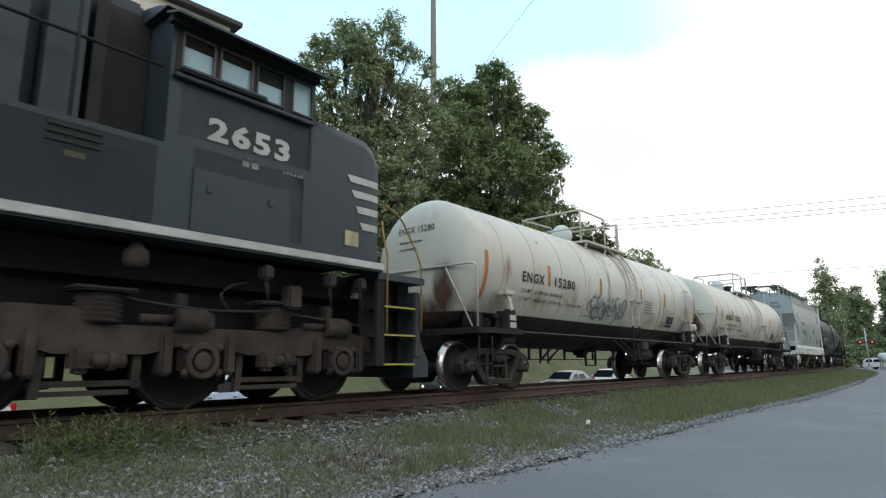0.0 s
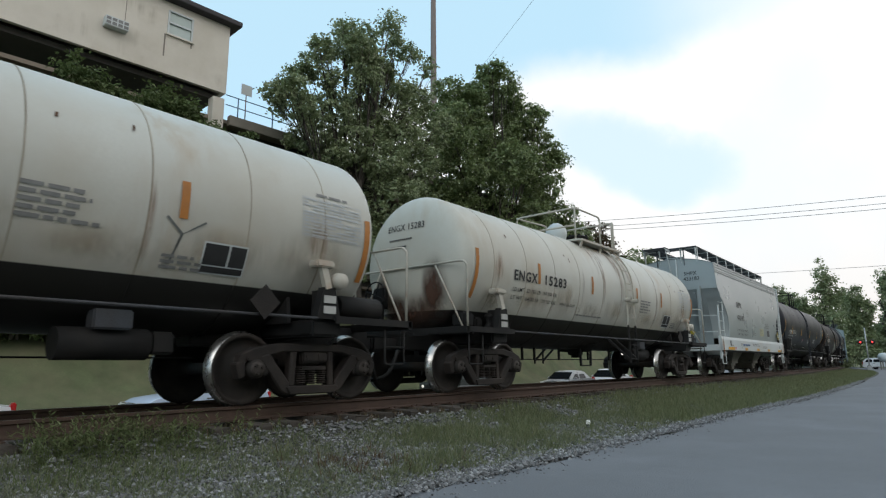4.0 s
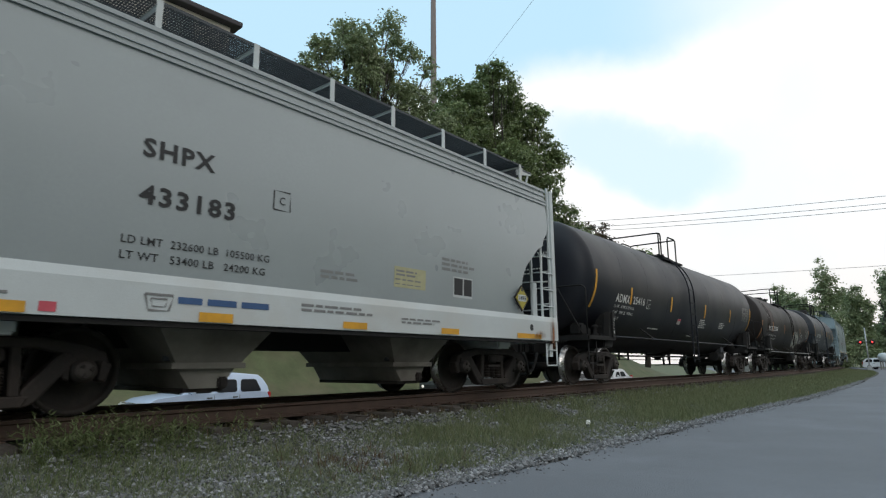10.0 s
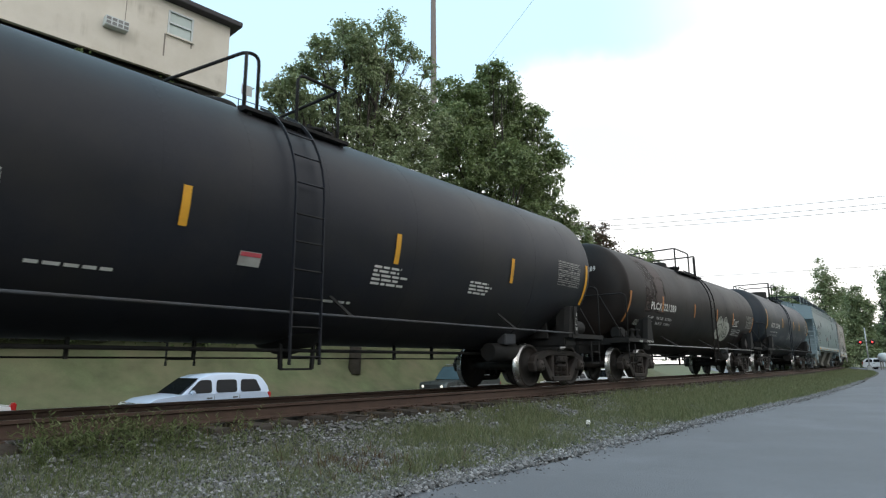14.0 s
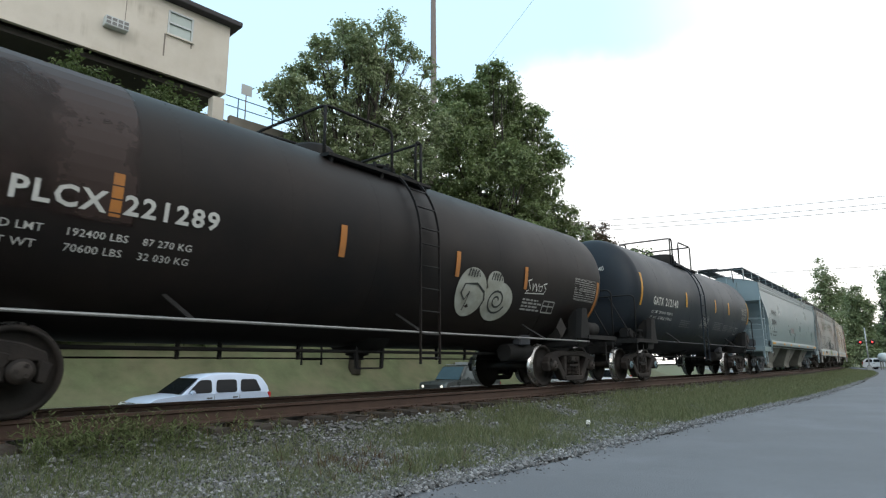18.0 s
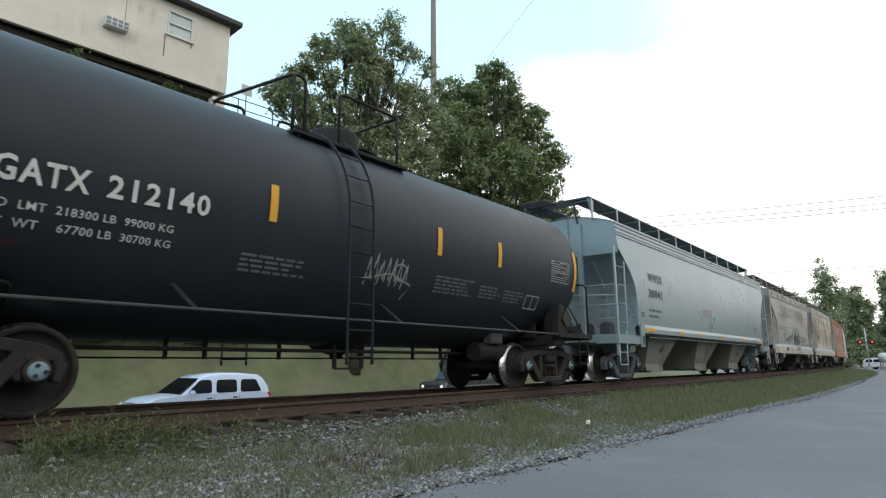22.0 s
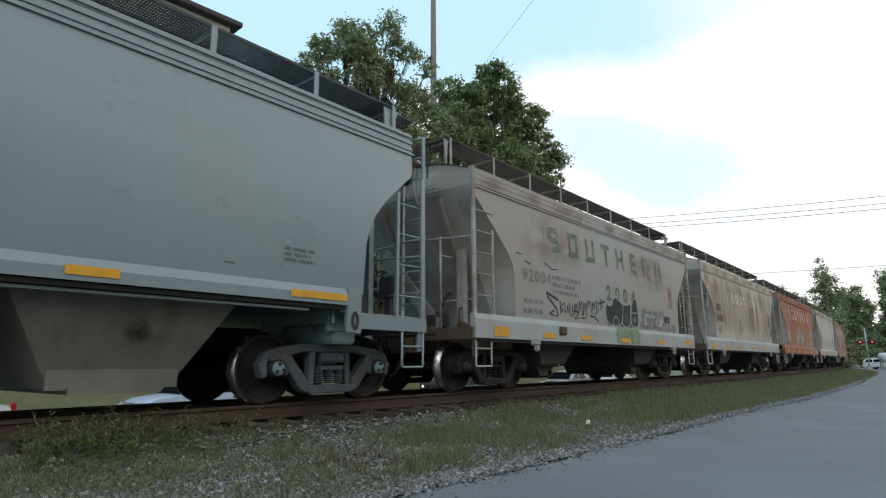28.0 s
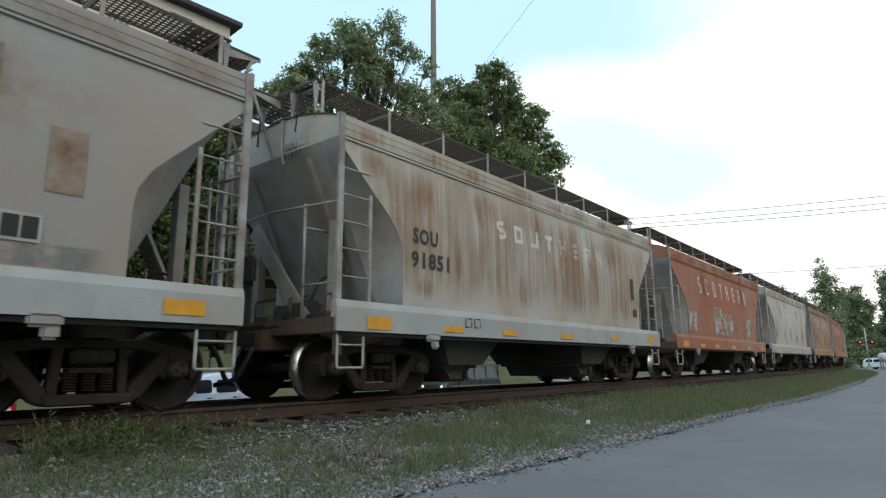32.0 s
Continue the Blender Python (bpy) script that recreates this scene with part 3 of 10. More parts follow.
def scrawl(bm, pts, wall, r, m=0, lift=0.0):
    """A sprayed stroke along points (x, z) on a wall."""
    prev = None
    for (x0, z0), (x1, z1) in zip(pts, pts[1:]):
        d = Vector((x1 - x0, z1 - z0))
        if d.length < 1e-6:
            continue
        n = Vector((-d.y, d.x)).normalized() * r
        a = prev or [bm.verts.new(wall(x0 + n.x, z0 + n.y, lift)), bm.verts.new(wall(x0 - n.x, z0 - n.y, lift))]
        b = [bm.verts.new(wall(x1 + n.x, z1 + n.y, lift)), bm.verts.new(wall(x1 - n.x, z1 - n.y, lift))]
        bm.faces.new((a[0], a[1], b[1], b[0])).material_index = m
        prev = b


def ring_stroke(cx, cz, rx, rz, a0=0, a1=360, n=20):
    return [(cx + rx * math.cos(radians(a0 + (a1 - a0) * i / n)), cz + rz * math.sin(radians(a0 + (a1 - a0) * i / n))) for i in range(n + 1)]


# ---- the line of the track ----
K0, K1, SA, SB = 0.000325, 0.0000435, 20.12, 135.0
_S = np.arange(-400.0, 1200.0, 0.25)
_K = np.where(_S > 0, K0, 0.0) + K1 * np.maximum(np.minimum(_S, SB) - SA, 0)
_K[_S > SB] = 0.0
_P = np.cumsum(_K) * 0.25
_P -= np.interp(0, _S, _P)
_X = np.cumsum(np.cos(_P)) * 0.25
_Y = np.cumsum(np.sin(_P)) * 0.25
_X -= np.interp(0, _S, _X)
_Y -= np.interp(0, _S, _Y)


def line(s, lat=0.0):
    """Place on the ground plan at s metres along the track, lat metres to its far side, and the heading."""
    x, y, h = np.interp(s, _S, _X), np.interp(s, _S, _Y), np.interp(s, _S, _P)
    return float(x - lat * math.sin(h)), float(y + lat * math.cos(h)), float(h)


def travel(t):
    return 3.89525 * t + 0.416795 * (t - 16) ** 2 / 100


# height of the ground by distance from the track
LATS = [-1500, -300, -60, -14, -10.4, -10.0, -4.6, -3.9, -3.5, -3.0, -2.4, -1.9, -1.55, -1.35, 1.35, 1.7, 2.6, 3.6, 6, 8.6, 9.2, 14.6, 15.2, 17, 19.4, 24, 30, 38, 60, 150, 300, 1500]
HGTS = [-0.7, -0.7, -0.7, -0.65, -0.6, -0.64, -0.64, -0.62, -0.58, -0.54, -0.5, -0.45, -0.37, -0.31, -0.29, -0.38, -0.7, -0.95, -1.25, -1.42, -1.45, -1.45, -1.35, -0.2, 2.6, 4.6, 6.5, 7.5, 8.0, 8.0, 8.0, 8.0]


def ground_z(lat):
    return float(np.interp(lat, LATS, HGTS))


# ---- ground, roads, track ----
def bank(s):
    t = min(1, max(0, (95 - s) / 45))
    return t * t * (3 - 2 * t)


def ground_at(s, lat):
    z = ground_z(lat)
    if lat > 15.2:
        z = -1.35 + (z + 1.35) * bank(s)
    if lat < 0:
        z += 0.0
    return z


def road_edge(s):
    """Where the asphalt ends on the side of the track."""
    return float(np.interp(s, [0, 4, 9, 14, 22, 35, 50, 100, 130, 260], [-3.95, -4.02, -4.15, -4.1, -4.4, -4.3, -4.0, -4.2, -4.6, -4.6]))


def build_ground():
    ss = [-400, -200, -100, -60, -30, -15] + list(np.arange(-8, 40, 2.0)) + list(np.arange(40, 140, 6.0)) + [150, 170, 200, 260, 400, 700, 1150]
    lats = LATS
    rng = random.Random(3)
    bm = B()
    g = []
    for s in ss:
        row = []
        for lat in lats:
            w = min(1, max(0, (abs(lat) - 40) / 120))
            x, y, _ = line(s, max(-60, min(60, lat)))
            px, py = s, lat
            x, y = x * (1 - w) + px * w, y * (1 - w) + py * w
            z = ground_at(s, lat) + (rng.uniform(-0.02, 0.02) if -3.6 < lat < -1.5 else 0)
            row.append(bm.verts.new((x, y, z)))
        g.append(row)
    for i in range(len(ss) - 1):
        for j in range(len(lats) - 1):
            f = bm.faces.new((g[i][j], g[i + 1][j], g[i + 1][j + 1], g[i][j + 1]))
            f.material_index = 0 if -4.6 < (lats[j] + lats[j + 1]) / 2 < 9 else 1
            f.smooth = True
    tagged(part("ground", bm, ["soil", "lawn"], None), "gravelly soil and grass that slope from the track", "ground", kind="structure")
    for name, l0, l1, lift, label in (("road", -10.4, -4.05, 0.085, "worn light grey asphalt road beside the track"), ("road", 9.0, 14.9, 0.03, "asphalt street with parked cars behind the track")):
        bm = B()
        prev = None
        edge = random.Random(5)
        for s in list(np.arange(-60, 40, 0.5 if l0 < 0 else 4)) + list(np.arange(40, 260, 5.0)):
            row = []
            for k in range(7):
                lat = l0 + (l1 - l0) * k / 6
                if k == 6 and l0 < 0:
                    lat = road_edge(s) + (edge.uniform(-0.1, 0.1) if s < 40 else 0)
                x, y, _ = line(s, lat)
                crown = 0.05 * (1 - ((k - 3) / 3) ** 2)
                row.append(bm.verts.new((x, y, ground_at(s, (l0 + l1) / 2) + lift + crown - 0.045)))
            if prev:
                for k in range(6):
                    bm.faces.new((prev[k], row[k], row[k + 1], prev[k + 1])).smooth = True
            prev = row
        tagged(part(name, bm, "asphalt", None), label, "road", kind="structure")


build_ground()


def build_rails():
    prof = [(-0.07, -0.18), (0.07, -0.18), (0.07, -0.166), (0.012, -0.145), (0.009, -0.05), (0.035, -0.036), (0.036, -0.008), (0.026, 0.0), (-0.026, 0.0), (-0.036, -0.008), (-0.035, -0.036), (-0.009, -0.05), (-0.012, -0.145), (-0.07, -0.166)]
    for lat in (-0.753, 0.753):
        bm = B()
        prev = None
        for s in list(np.arange(-60, 60, 2.0)) + list(np.arange(60, 260, 5.0)):
            ring = []
            for u, z in prof:
                x, y, _ = line(s, lat + u)
                ring.append(bm.verts.new((x, y, z)))
            if prev:
                k = len(prof)
                for i in range(k):
                    f = bm.faces.new((prev[i], ring[i], ring[(i + 1) % k], prev[(i + 1) % k]))
                    f.material_index = 1 if i == 7 else 0
            prev = ring
        rail = tagged(part("rail", bm, ["rail", "railtop"], None), "rust-brown steel rail with a worn bright head", "rail", group="rails of the track", kind="structure")
        bm = B()
        if lat < 0:
            # joint bars with their bolts
            for s in (44.0, 56.0):
                x, y, h = line(s, lat - 0.022)
                cbox(bm, (x, y, -0.095), (0.9, 0.03, 0.085), 0, (0, 0, math.degrees(h)))
                for k in range(6):
                    x2, y2, _ = line(s - 0.35 + k * 0.14, lat - 0.048)
                    cbox(bm, (x2, y2, -0.095), (0.03, 0.03, 0.03))
            part("joint_bar", bm, "rail", rail, "bolted rusty joint bar")
        else:
            bm.free()


build_rails()


def build_ties():
    rng = random.Random(11)
    meshes = []
    for k in range(5):
        bm = B()
        cbox(bm, (0, 0, 0), (0.22 + rng.uniform(-0.015, 0.015), 2.6, 0.17), bevel=0.015)
        for v in bm.verts:
            v.co += Vector((rng.uniform(-0.008, 0.008), rng.uniform(-0.02, 0.02), rng.uniform(-0.008, 0.008)))
        me = bpy.data.meshes.new("tie")
        bm.to_mesh(me)
        bm.free()
        me.materials.append(M["tie"])
        meshes.append(me)
    bed = thing("tie_row", "row of dark weathered wooden ties under the rails", "railway ties", kind="structure")
    s, n = -4.0, 0
    bm = B()
    while s < 200:
        lat = rng.uniform(-0.06, 0.06)
        x, y, h = line(s, lat)
        if n < 170:
            ob = new("tie", rng.choice(meshes))
            ob.parent = bed
            ob.matrix_basis = pose(x, y, -0.275 + rng.uniform(-0.012, 0.004), 0, 0, math.degrees(h) + rng.uniform(-2, 2))
            pl = B() if n < 60 else None
            if pl:
                for l in (-0.753, 0.753):
                    cbox(pl, (0, l, -0.0), (0.19, 0.36, 0.016))
                    for sx in (-0.06, 0.06):
                        for sy in (-0.1, 0.1):
                            cbox(pl, (sx, l + sy, 0.016), (0.03, 0.03, 0.03))
                part("tie_plate", pl, "rail", ob, at=pose(0, -lat, 0.091))
        else:
            cbox(bm, (x, y, -0.28), (0.22, 2.6, 0.17), rot=(0, 0, math.degrees(h)))
        s += 0.52 + rng.uniform(-0.03, 0.03)
        n += 1
    far = part("far_tie", bm, "tie", bed)
    far["kind"] = "stuff"


build_ties()


def scatter(name, label, category, material, verts, faces):
    me = bpy.data.meshes.new(name)
    me.from_pydata(verts, [], faces)
    me.materials.append(M[material])
    return tagged(new(name, me), label, category, kind="stuff")


def clump(s, lat):
    """How thickly low weeds have come through the stones."""
    return noise.noise((s * 0.9, lat * 1.25, 3.1)) + 0.6 * noise.noise((s * 2.6, lat * 3.0, 8.2))


def lawn(s, lat):
    """How far long grass has closed over the stones: bare near by, closed further along the line."""
    far = min(1, max(0, (s - 5.6) / 11.0))
    fringe = min(1, max(0, (lat - road_edge(s) - 0.22 - 0.14 * noise.noise((s * 1.4, 5.0, 1.0))) / 0.22))
    return (noise.noise((s * 0.75, lat * 0.9, 6.4)) + 0.75 * noise.noise((s * 3.1, lat * 3.4, 2.2)) - 0.3 + 1.2 * far) * fringe - 0.3 * (1 - fringe)


def build_ballast():
    rng = random.Random(21)
    verts, faces = [], []

    def stone(x, y, z, r):
        b = len(verts)
        q = [rng.uniform(0.55, 1.2) for _ in range(8)]
        a = rng.uniform(0, math.tau)
        c, s = math.cos(a), math.sin(a)
        tilt = rng.uniform(-0.5, 0.5)
        for dx, dy, dz in ((q[0], 0, tilt * 0.4), (0.3, q[1], 0.1), (-q[2], 0.1, -tilt * 0.4), (-0.2, -q[3], 0), (q[6] * 0.4, q[7] * 0.3, q[4] * 0.7), (-q[7] * 0.35, -q[6] * 0.3, q[5] * 0.6), (0.1, 0.1, -0.5)):
            verts.append((x + (dx * c - dy * s) * r, y + (dx * s + dy * c) * r, z + dz * r))
        for f in ((0, 1, 4), (1, 2, 5), (1, 5, 4), (2, 3, 5), (3, 0, 4), (3, 4, 5), (1, 0, 6), (2, 1, 6), (3, 2, 6), (0, 3, 6)):
            faces.append(tuple(b + i for i in f))

    # shoulder, thinning with distance
    for _ in range(88000):
        s = 1.5 + 38 * rng.random() ** 2.0
        e = road_edge(s)
        lat = rng.uniform(e + 0.02, -1.2)
        if rng.random() < lawn(s, lat) * 1.6:
            continue
        x, y, _ = line(s, lat)
        stone(x, y, ground_z(lat) + rng.uniform(0.0, 0.035), rng.triangular(0.01, 0.034, 0.018))
    # thick rim of loose stone along the asphalt
    for _ in range(16000):
        s = 2.5 + 40 * rng.random() ** 1.7
        lat = road_edge(s) + 0.17 + rng.gauss(0, 0.1)
        x, y, _ = line(s, lat)
        stone(x, y, max(ground_z(lat), -0.6) + rng.uniform(0.0, 0.03), rng.triangular(0.012, 0.04, 0.02))
    # between and beyond the rails
    for _ in range(12000):
        s = 2 + 60 * rng.random() ** 1.7
        lat = rng.choice((rng.uniform(-1.7, -0.85), rng.uniform(-0.65, 0.65), rng.uniform(0.85, 2.6)))
        x, y, _ = line(s, lat)
        stone(x, y, ground_z(lat) + rng.uniform(0.0, 0.08), rng.uniform(0.02, 0.042))
    # stray stones out on the road
    for _ in range(700):
        s = 2.5 + 30 * rng.random() ** 1.6
        lat = road_edge(s) - abs(rng.gauss(0, 0.22))
        x, y, _ = line(s, lat)
        stone(x, y, -0.59, rng.uniform(0.006, 0.02))
    scatter("ballast", "loose grey crushed stone along the track", "gravel", "stone", verts, faces)


def build_grass():
    rng = random.Random(31)
    verts, faces = [], []

    def blade(x, y, z, h, w, lean):
        a = rng.uniform(0, math.tau)
        dx, dy = math.cos(a), math.sin(a)
        b = len(verts)
        lx, ly = rng.gauss(0, lean), rng.gauss(0, lean)
        verts.extend([(x - dx * w, y - dy * w, z), (x + dx * w, y + dy * w, z), (x + dx * w * 0.6 + lx * 0.45, y + dy * w * 0.6 + ly * 0.45, z + h * 0.6), (x - dx * w * 0.6 + lx * 0.45, y - dy * w * 0.6 + ly * 0.45, z + h * 0.6), (x + lx, y + ly, z + h)])
        faces.extend([(b, b + 1, b + 2, b + 3), (b + 3, b + 2, b + 4)])

    def tuft(s, lat, n, h, spread=0.05):
        for _ in range(n):
            ss, ll = s + rng.gauss(0, spread), lat + rng.gauss(0, spread)
            x, y, _ = line(ss, ll)
            blade(x, y, ground_at(ss, ll) - 0.01, h * rng.uniform(0.35, 1.25), rng.uniform(0.0025, 0.006) * (1 + max(0, s - 8) * 0.06), h * 0.4)

    # long green grass
    for _ in range(46000):
        s = 1.5 + 80 * rng.random() ** 1.9
        lat = rng.uniform(road_edge(s) + 0.1, -1.3)
        g = lawn(s, lat)
        if g < rng.uniform(0.0, 0.25):
            continue
        tuft(s, lat, 5 if s < 20 else 4, rng.uniform(0.06, 0.13) + 0.1 * min(1, max(0, g)) * (1 - 0.4 * min(1, max(0, (s - 12) / 20))))
    for s0, l0, k in ((5.1, -3.35, 90), (5.5, -3.3, 60), (7.6, -3.0, 60), (6.1, -2.7, 50), (6.6, -3.2, 40), (8.3, -2.4, 50), (9.2, -3.1, 40), (7.2, -2.1, 40), (10.4, -2.6, 50), (3.6, -2.9, 30), (4.3, -2.2, 30)):
        for _ in range(k):
            tuft(s0 + rng.gauss(0, 0.16), l0 + rng.gauss(0, 0.16), 5, rng.uniform(0.1, 0.22))
    scatter("grass_strip", "long green grass between the gravel and the rails", "grass", "grass", verts, faces)
    # low grey-green weeds all through the stones
    verts.clear()
    faces.clear()
    for _ in range(38000):
        s = 1.5 + 30 * rng.random() ** 1.6
        lat = rng.uniform(road_edge(s) + 0.15, -1.25)
        if clump(s, lat) < rng.uniform(-0.52, 0.36) - (0.25 if s < 3.6 else 0.12 if s > 6 else 0.0):
            continue
        x, y, _ = line(s, lat)
        z = ground_at(s, lat)
        for _ in range(7):
            blade(x + rng.gauss(0, 0.03), y + rng.gauss(0, 0.03), z + rng.uniform(-0.005, 0.02), rng.uniform(0.015, 0.055), rng.uniform(0.005, 0.012), 0.03)
    scatter("low_weeds", "low grey-green weeds that grow through the gravel", "weeds", "weed", verts, faces)
    # taller weeds close to the rail, with leafy stalks
    verts.clear()
    faces.clear()
    for s0, l0, k in ((2.1, -1.5, 110), (2.6, -1.55, 120), (3.1, -1.4, 110), (3.4, -1.5, 60), (2.4, -2.4, 60), (2.9, -2.2, 60), (1.9, -2.0, 120), (5.4, -2.0, 30), (4.6, -1.6, 30), (6.6, -1.7, 30), (8.4, -1.8, 30)):
        for _ in range(k):
            tuft(s0 + rng.gauss(0, 0.28), l0 + rng.gauss(0, 0.22), 4, rng.uniform(0.08, 0.2))
    for _ in range(170):
        s, lat = 1.9 + abs(rng.gauss(0, 1.0)), -1.4 + rng.gauss(0, 0.16)
        x, y, _ = line(s, lat)
        h = rng.uniform(0.16, 0.4)
        z = ground_z(lat)
        lx, ly = rng.gauss(0, 0.1), rng.gauss(0, 0.08)
        for k in range(14):
            t = (k + 1) / 14
            blade(x + lx * t, y + ly * t, z + h * t, 0.035, 0.009, 0.05)
        blade(x, y, z, h, 0.004, 0.05)
    scatter("tall_weeds", "leafy green weeds that grow beside the rail", "weeds", "weedtall", verts, faces)
    # dead brown growth under the rail and in one patch of the stones
    verts.clear()
    faces.clear()
    for _ in range(380):
        s, lat = (rng.uniform(1.8, 12), -1.15 + rng.gauss(0, 0.1)) if rng.random() < 0.88 else (4.4 + rng.gauss(0, 0.45), -2.9 + rng.gauss(0, 0.3))
        x, y, _ = line(s, lat)
        for _ in range(7):
            blade(x + rng.gauss(0, 0.03), y + rng.gauss(0, 0.03), ground_z(lat) + rng.uniform(0, 0.05), rng.uniform(0.04, 0.13), rng.uniform(0.003, 0.008), 0.05)
    scatter("dead_weeds", "dry reddish brown weeds by the rail", "weeds", "weeddead", verts, faces)


build_ballast()
build_grass()


# ---- wheels and trucks ----
WR = 0.457


def wheelset(parent, x, r=WR, cap=True, capmat="cap"):
    k = r / 0.457
    half = [(1.15, 0.0), (1.15, 0.06), (1.135, 0.085), (1.115, 0.09), (1.11, 0.118), (0.90, 0.125), (0.88, 0.085), (0.855, 0.085), (0.855, 0.14), (0.825, 0.155), (0.775, 0.2 * k), (0.765, 0.36 * k), (0.80, 0.385 * k), (0.822, 0.395 * k), (0.822, 0.447 * k), (0.72, 0.457 * k), (0.70, 0.482 * k), (0.682, 0.478 * k), (0.682, 0.39 * k), (0.70, 0.36 * k), (0.705, 0.19), (0.66, 0.13), (0.6, 0.09), (0.2, 0.082)]
    prof = half + [(-a, b) for a, b in reversed(half)]
    hm = [1 if 14 <= i <= 16 else 2 if i < 3 else 0 for i in range(len(half) - 1)]
    mats = hm + [0] + hm[::-1]
    bm = B()
    lathe(bm, prof, "y", 40, mats=mats)
    if cap:
        for sy in (-1, 1):
            for i in range(3):
                a = radians(30 + 120 * i)
                cbox(bm, (0.055 * math.cos(a), sy * 1.155, 0.055 * math.sin(a)), (0.034, 0.03, 0.034), 0)
    ob = part("wheelset", bm, ["wheel", "tread", capmat], parent, at=pose(x, 0, r))
    return ob


def make_truck(parent, x, mat="truck", capmat="cap"):
    """A freight truck: bolster with side frames, springs, adapters, wheelsets and brake beams."""
    bm = B()
    cbox(bm, (0, 0, 0.58), (0.34, 2.05, 0.2), bevel=0.03)
    cbox(bm, (0, 0, 0.7), (0.36, 0.36, 0.08))
    for sy in (-1, 1):
        cbox(bm, (0, sy * 0.64, 0.72), (0.2, 0.14, 0.1))
        cbox(bm, (0, sy * 1.1, 0.6), (0.42, 0.06, 0.13), bevel=0.02)
        for sx in (-0.1, 0.1):
            cbox(bm, (sx, sy * 1.131, 0.6), (0.11, 0.02, 0.07))
    tr = part("truck", bm, mat, parent, at=pose(x, 0, 0))
    for sy in (-1, 1):
        bm = B()
        y0, y1 = sy * 1.0 - 0.075, sy * 1.0 + 0.075
        top = [(-1.13, 0.5), (-1.09, 0.64), (-0.9, 0.72), (-0.52, 0.78), (0.52, 0.78), (0.9, 0.72), (1.09, 0.64), (1.13, 0.5), (1.05, 0.46), (1.01, 0.55), (0.84, 0.585), (0.47, 0.67), (-0.47, 0.67), (-0.84, 0.585), (-1.01, 0.55), (-1.05, 0.46)]
        pieces = [(top, 0.0)]
        for sx in (-1, 1):
            pieces.append(([(sx * 0.86, 0.61), (sx * 0.69, 0.645), (sx * 0.37, 0.27), (sx * 0.4, 0.12), (sx * 0.5, 0.17)], 0.012))
            pieces.append(([(sx * 0.25, 0.7), (sx * 0.35, 0.7), (sx * 0.38, 0.22), (sx * 0.28, 0.22)], -0.01))
            pieces.append(([(sx * 1.16, 0.52), (sx * 1.04, 0.58), (sx * 1.02, 0.36), (sx * 1.1, 0.33)], 0.006))
            pieces.append(([(sx * 0.78, 0.6), (sx * 0.66, 0.62), (sx * 0.7, 0.38), (sx * 0.77, 0.35)], 0.006))
        pieces.append(([(-0.44, 0.23), (0.44, 0.23), (0.38, 0.12), (-0.38, 0.12)], 0.03))
        for poly, grow in pieces:
            tmp = B()
            prism(tmp, poly, y0 - grow, y1 + grow)
            bmesh.ops.recalc_face_normals(tmp, faces=tmp.faces)
            bmesh.ops.bevel(tmp, geom=tmp.edges[:], offset=0.016, segments=1, affect="EDGES")
            idx = {v: bm.verts.new(v.co) for v in tmp.verts}
            for f in tmp.faces:
                bm.faces.new([idx[v] for v in f.verts])
            tmp.free()
        cbox(bm, (0, sy * 1.085, 0.46), (0.4, 0.03, 0.05))
        part("side_frame", bm, mat, tr)
        bm = B()
        bm.free()
        for sx in (-0.17, 0.0, 0.17):
            bm = B()
            prof = [(0.25 + k * 0.0145, 0.076 if k % 2 else 0.05) for k in range(18)]
            lathe(bm, prof, "z", 10, (sx, sy * 1.03, 0), smooth=False)
            part("spring", bm, mat, tr)
        for sx in (-0.89, 0.89):
            bm = B()
            cbox(bm, (sx, sy * 1.0, 0.585), (0.26, 0.2, 0.07), bevel=0.015)
            part("bearing_adapter", bm, mat, tr)
    for sx in (-0.33, 0.33):
        bm = B()
        bar(bm, (sx, -0.82, 0.4), (sx, 0.82, 0.4), 0.06, 0.08)
        for sy in (-1, 1):
            cbox(bm, (sx + math.copysign(0.07, sx), sy * 0.745, 0.44), (0.07, 0.09, 0.3), bevel=0.01)
        part("brake_beam", bm, "under", tr)
    ws = [wheelset(tr, -0.89, capmat=capmat), wheelset(tr, 0.89, capmat=capmat)]
    return tr, ws


def knuckle(parent, x, sgn, z=0.86):
    """A coupler with its shank, and the air hose below."""
    bm = B()
    cbox(bm, (x - sgn * 0.35, 0, z), (0.7, 0.16, 0.2), bevel=0.02)
    cbox(bm, (x - sgn * 0.02, 0.03, z), (0.28, 0.3, 0.3), bevel=0.05)
    cbox(bm, (x + sgn * 0.06, -0.12 * sgn, z), (0.16, 0.12, 0.26), bevel=0.04)
    bar(bm, (x - sgn * 0.1, 0.0, z + 0.1), (x - sgn * 0.1, -1.2, z + 0.12), 0.03, 0.03)
    part("coupler", bm, "under", parent)
    bm = B()
    tube(bm, bent([(x - sgn * 0.3, -0.33, z - 0.12), (x - sgn * 0.2, -0.34, z - 0.3), (x - sgn * 0.08, -0.3, z - 0.56), (x + sgn * 0.14, -0.12, z - 0.62)], 0.22, 6), 0.032, 8)
    part("air_hose", bm, "hose", parent)


RIDES = []  # things that ride on the track: car, half distance of the trucks, place in the train, trucks, wheelsets with radius


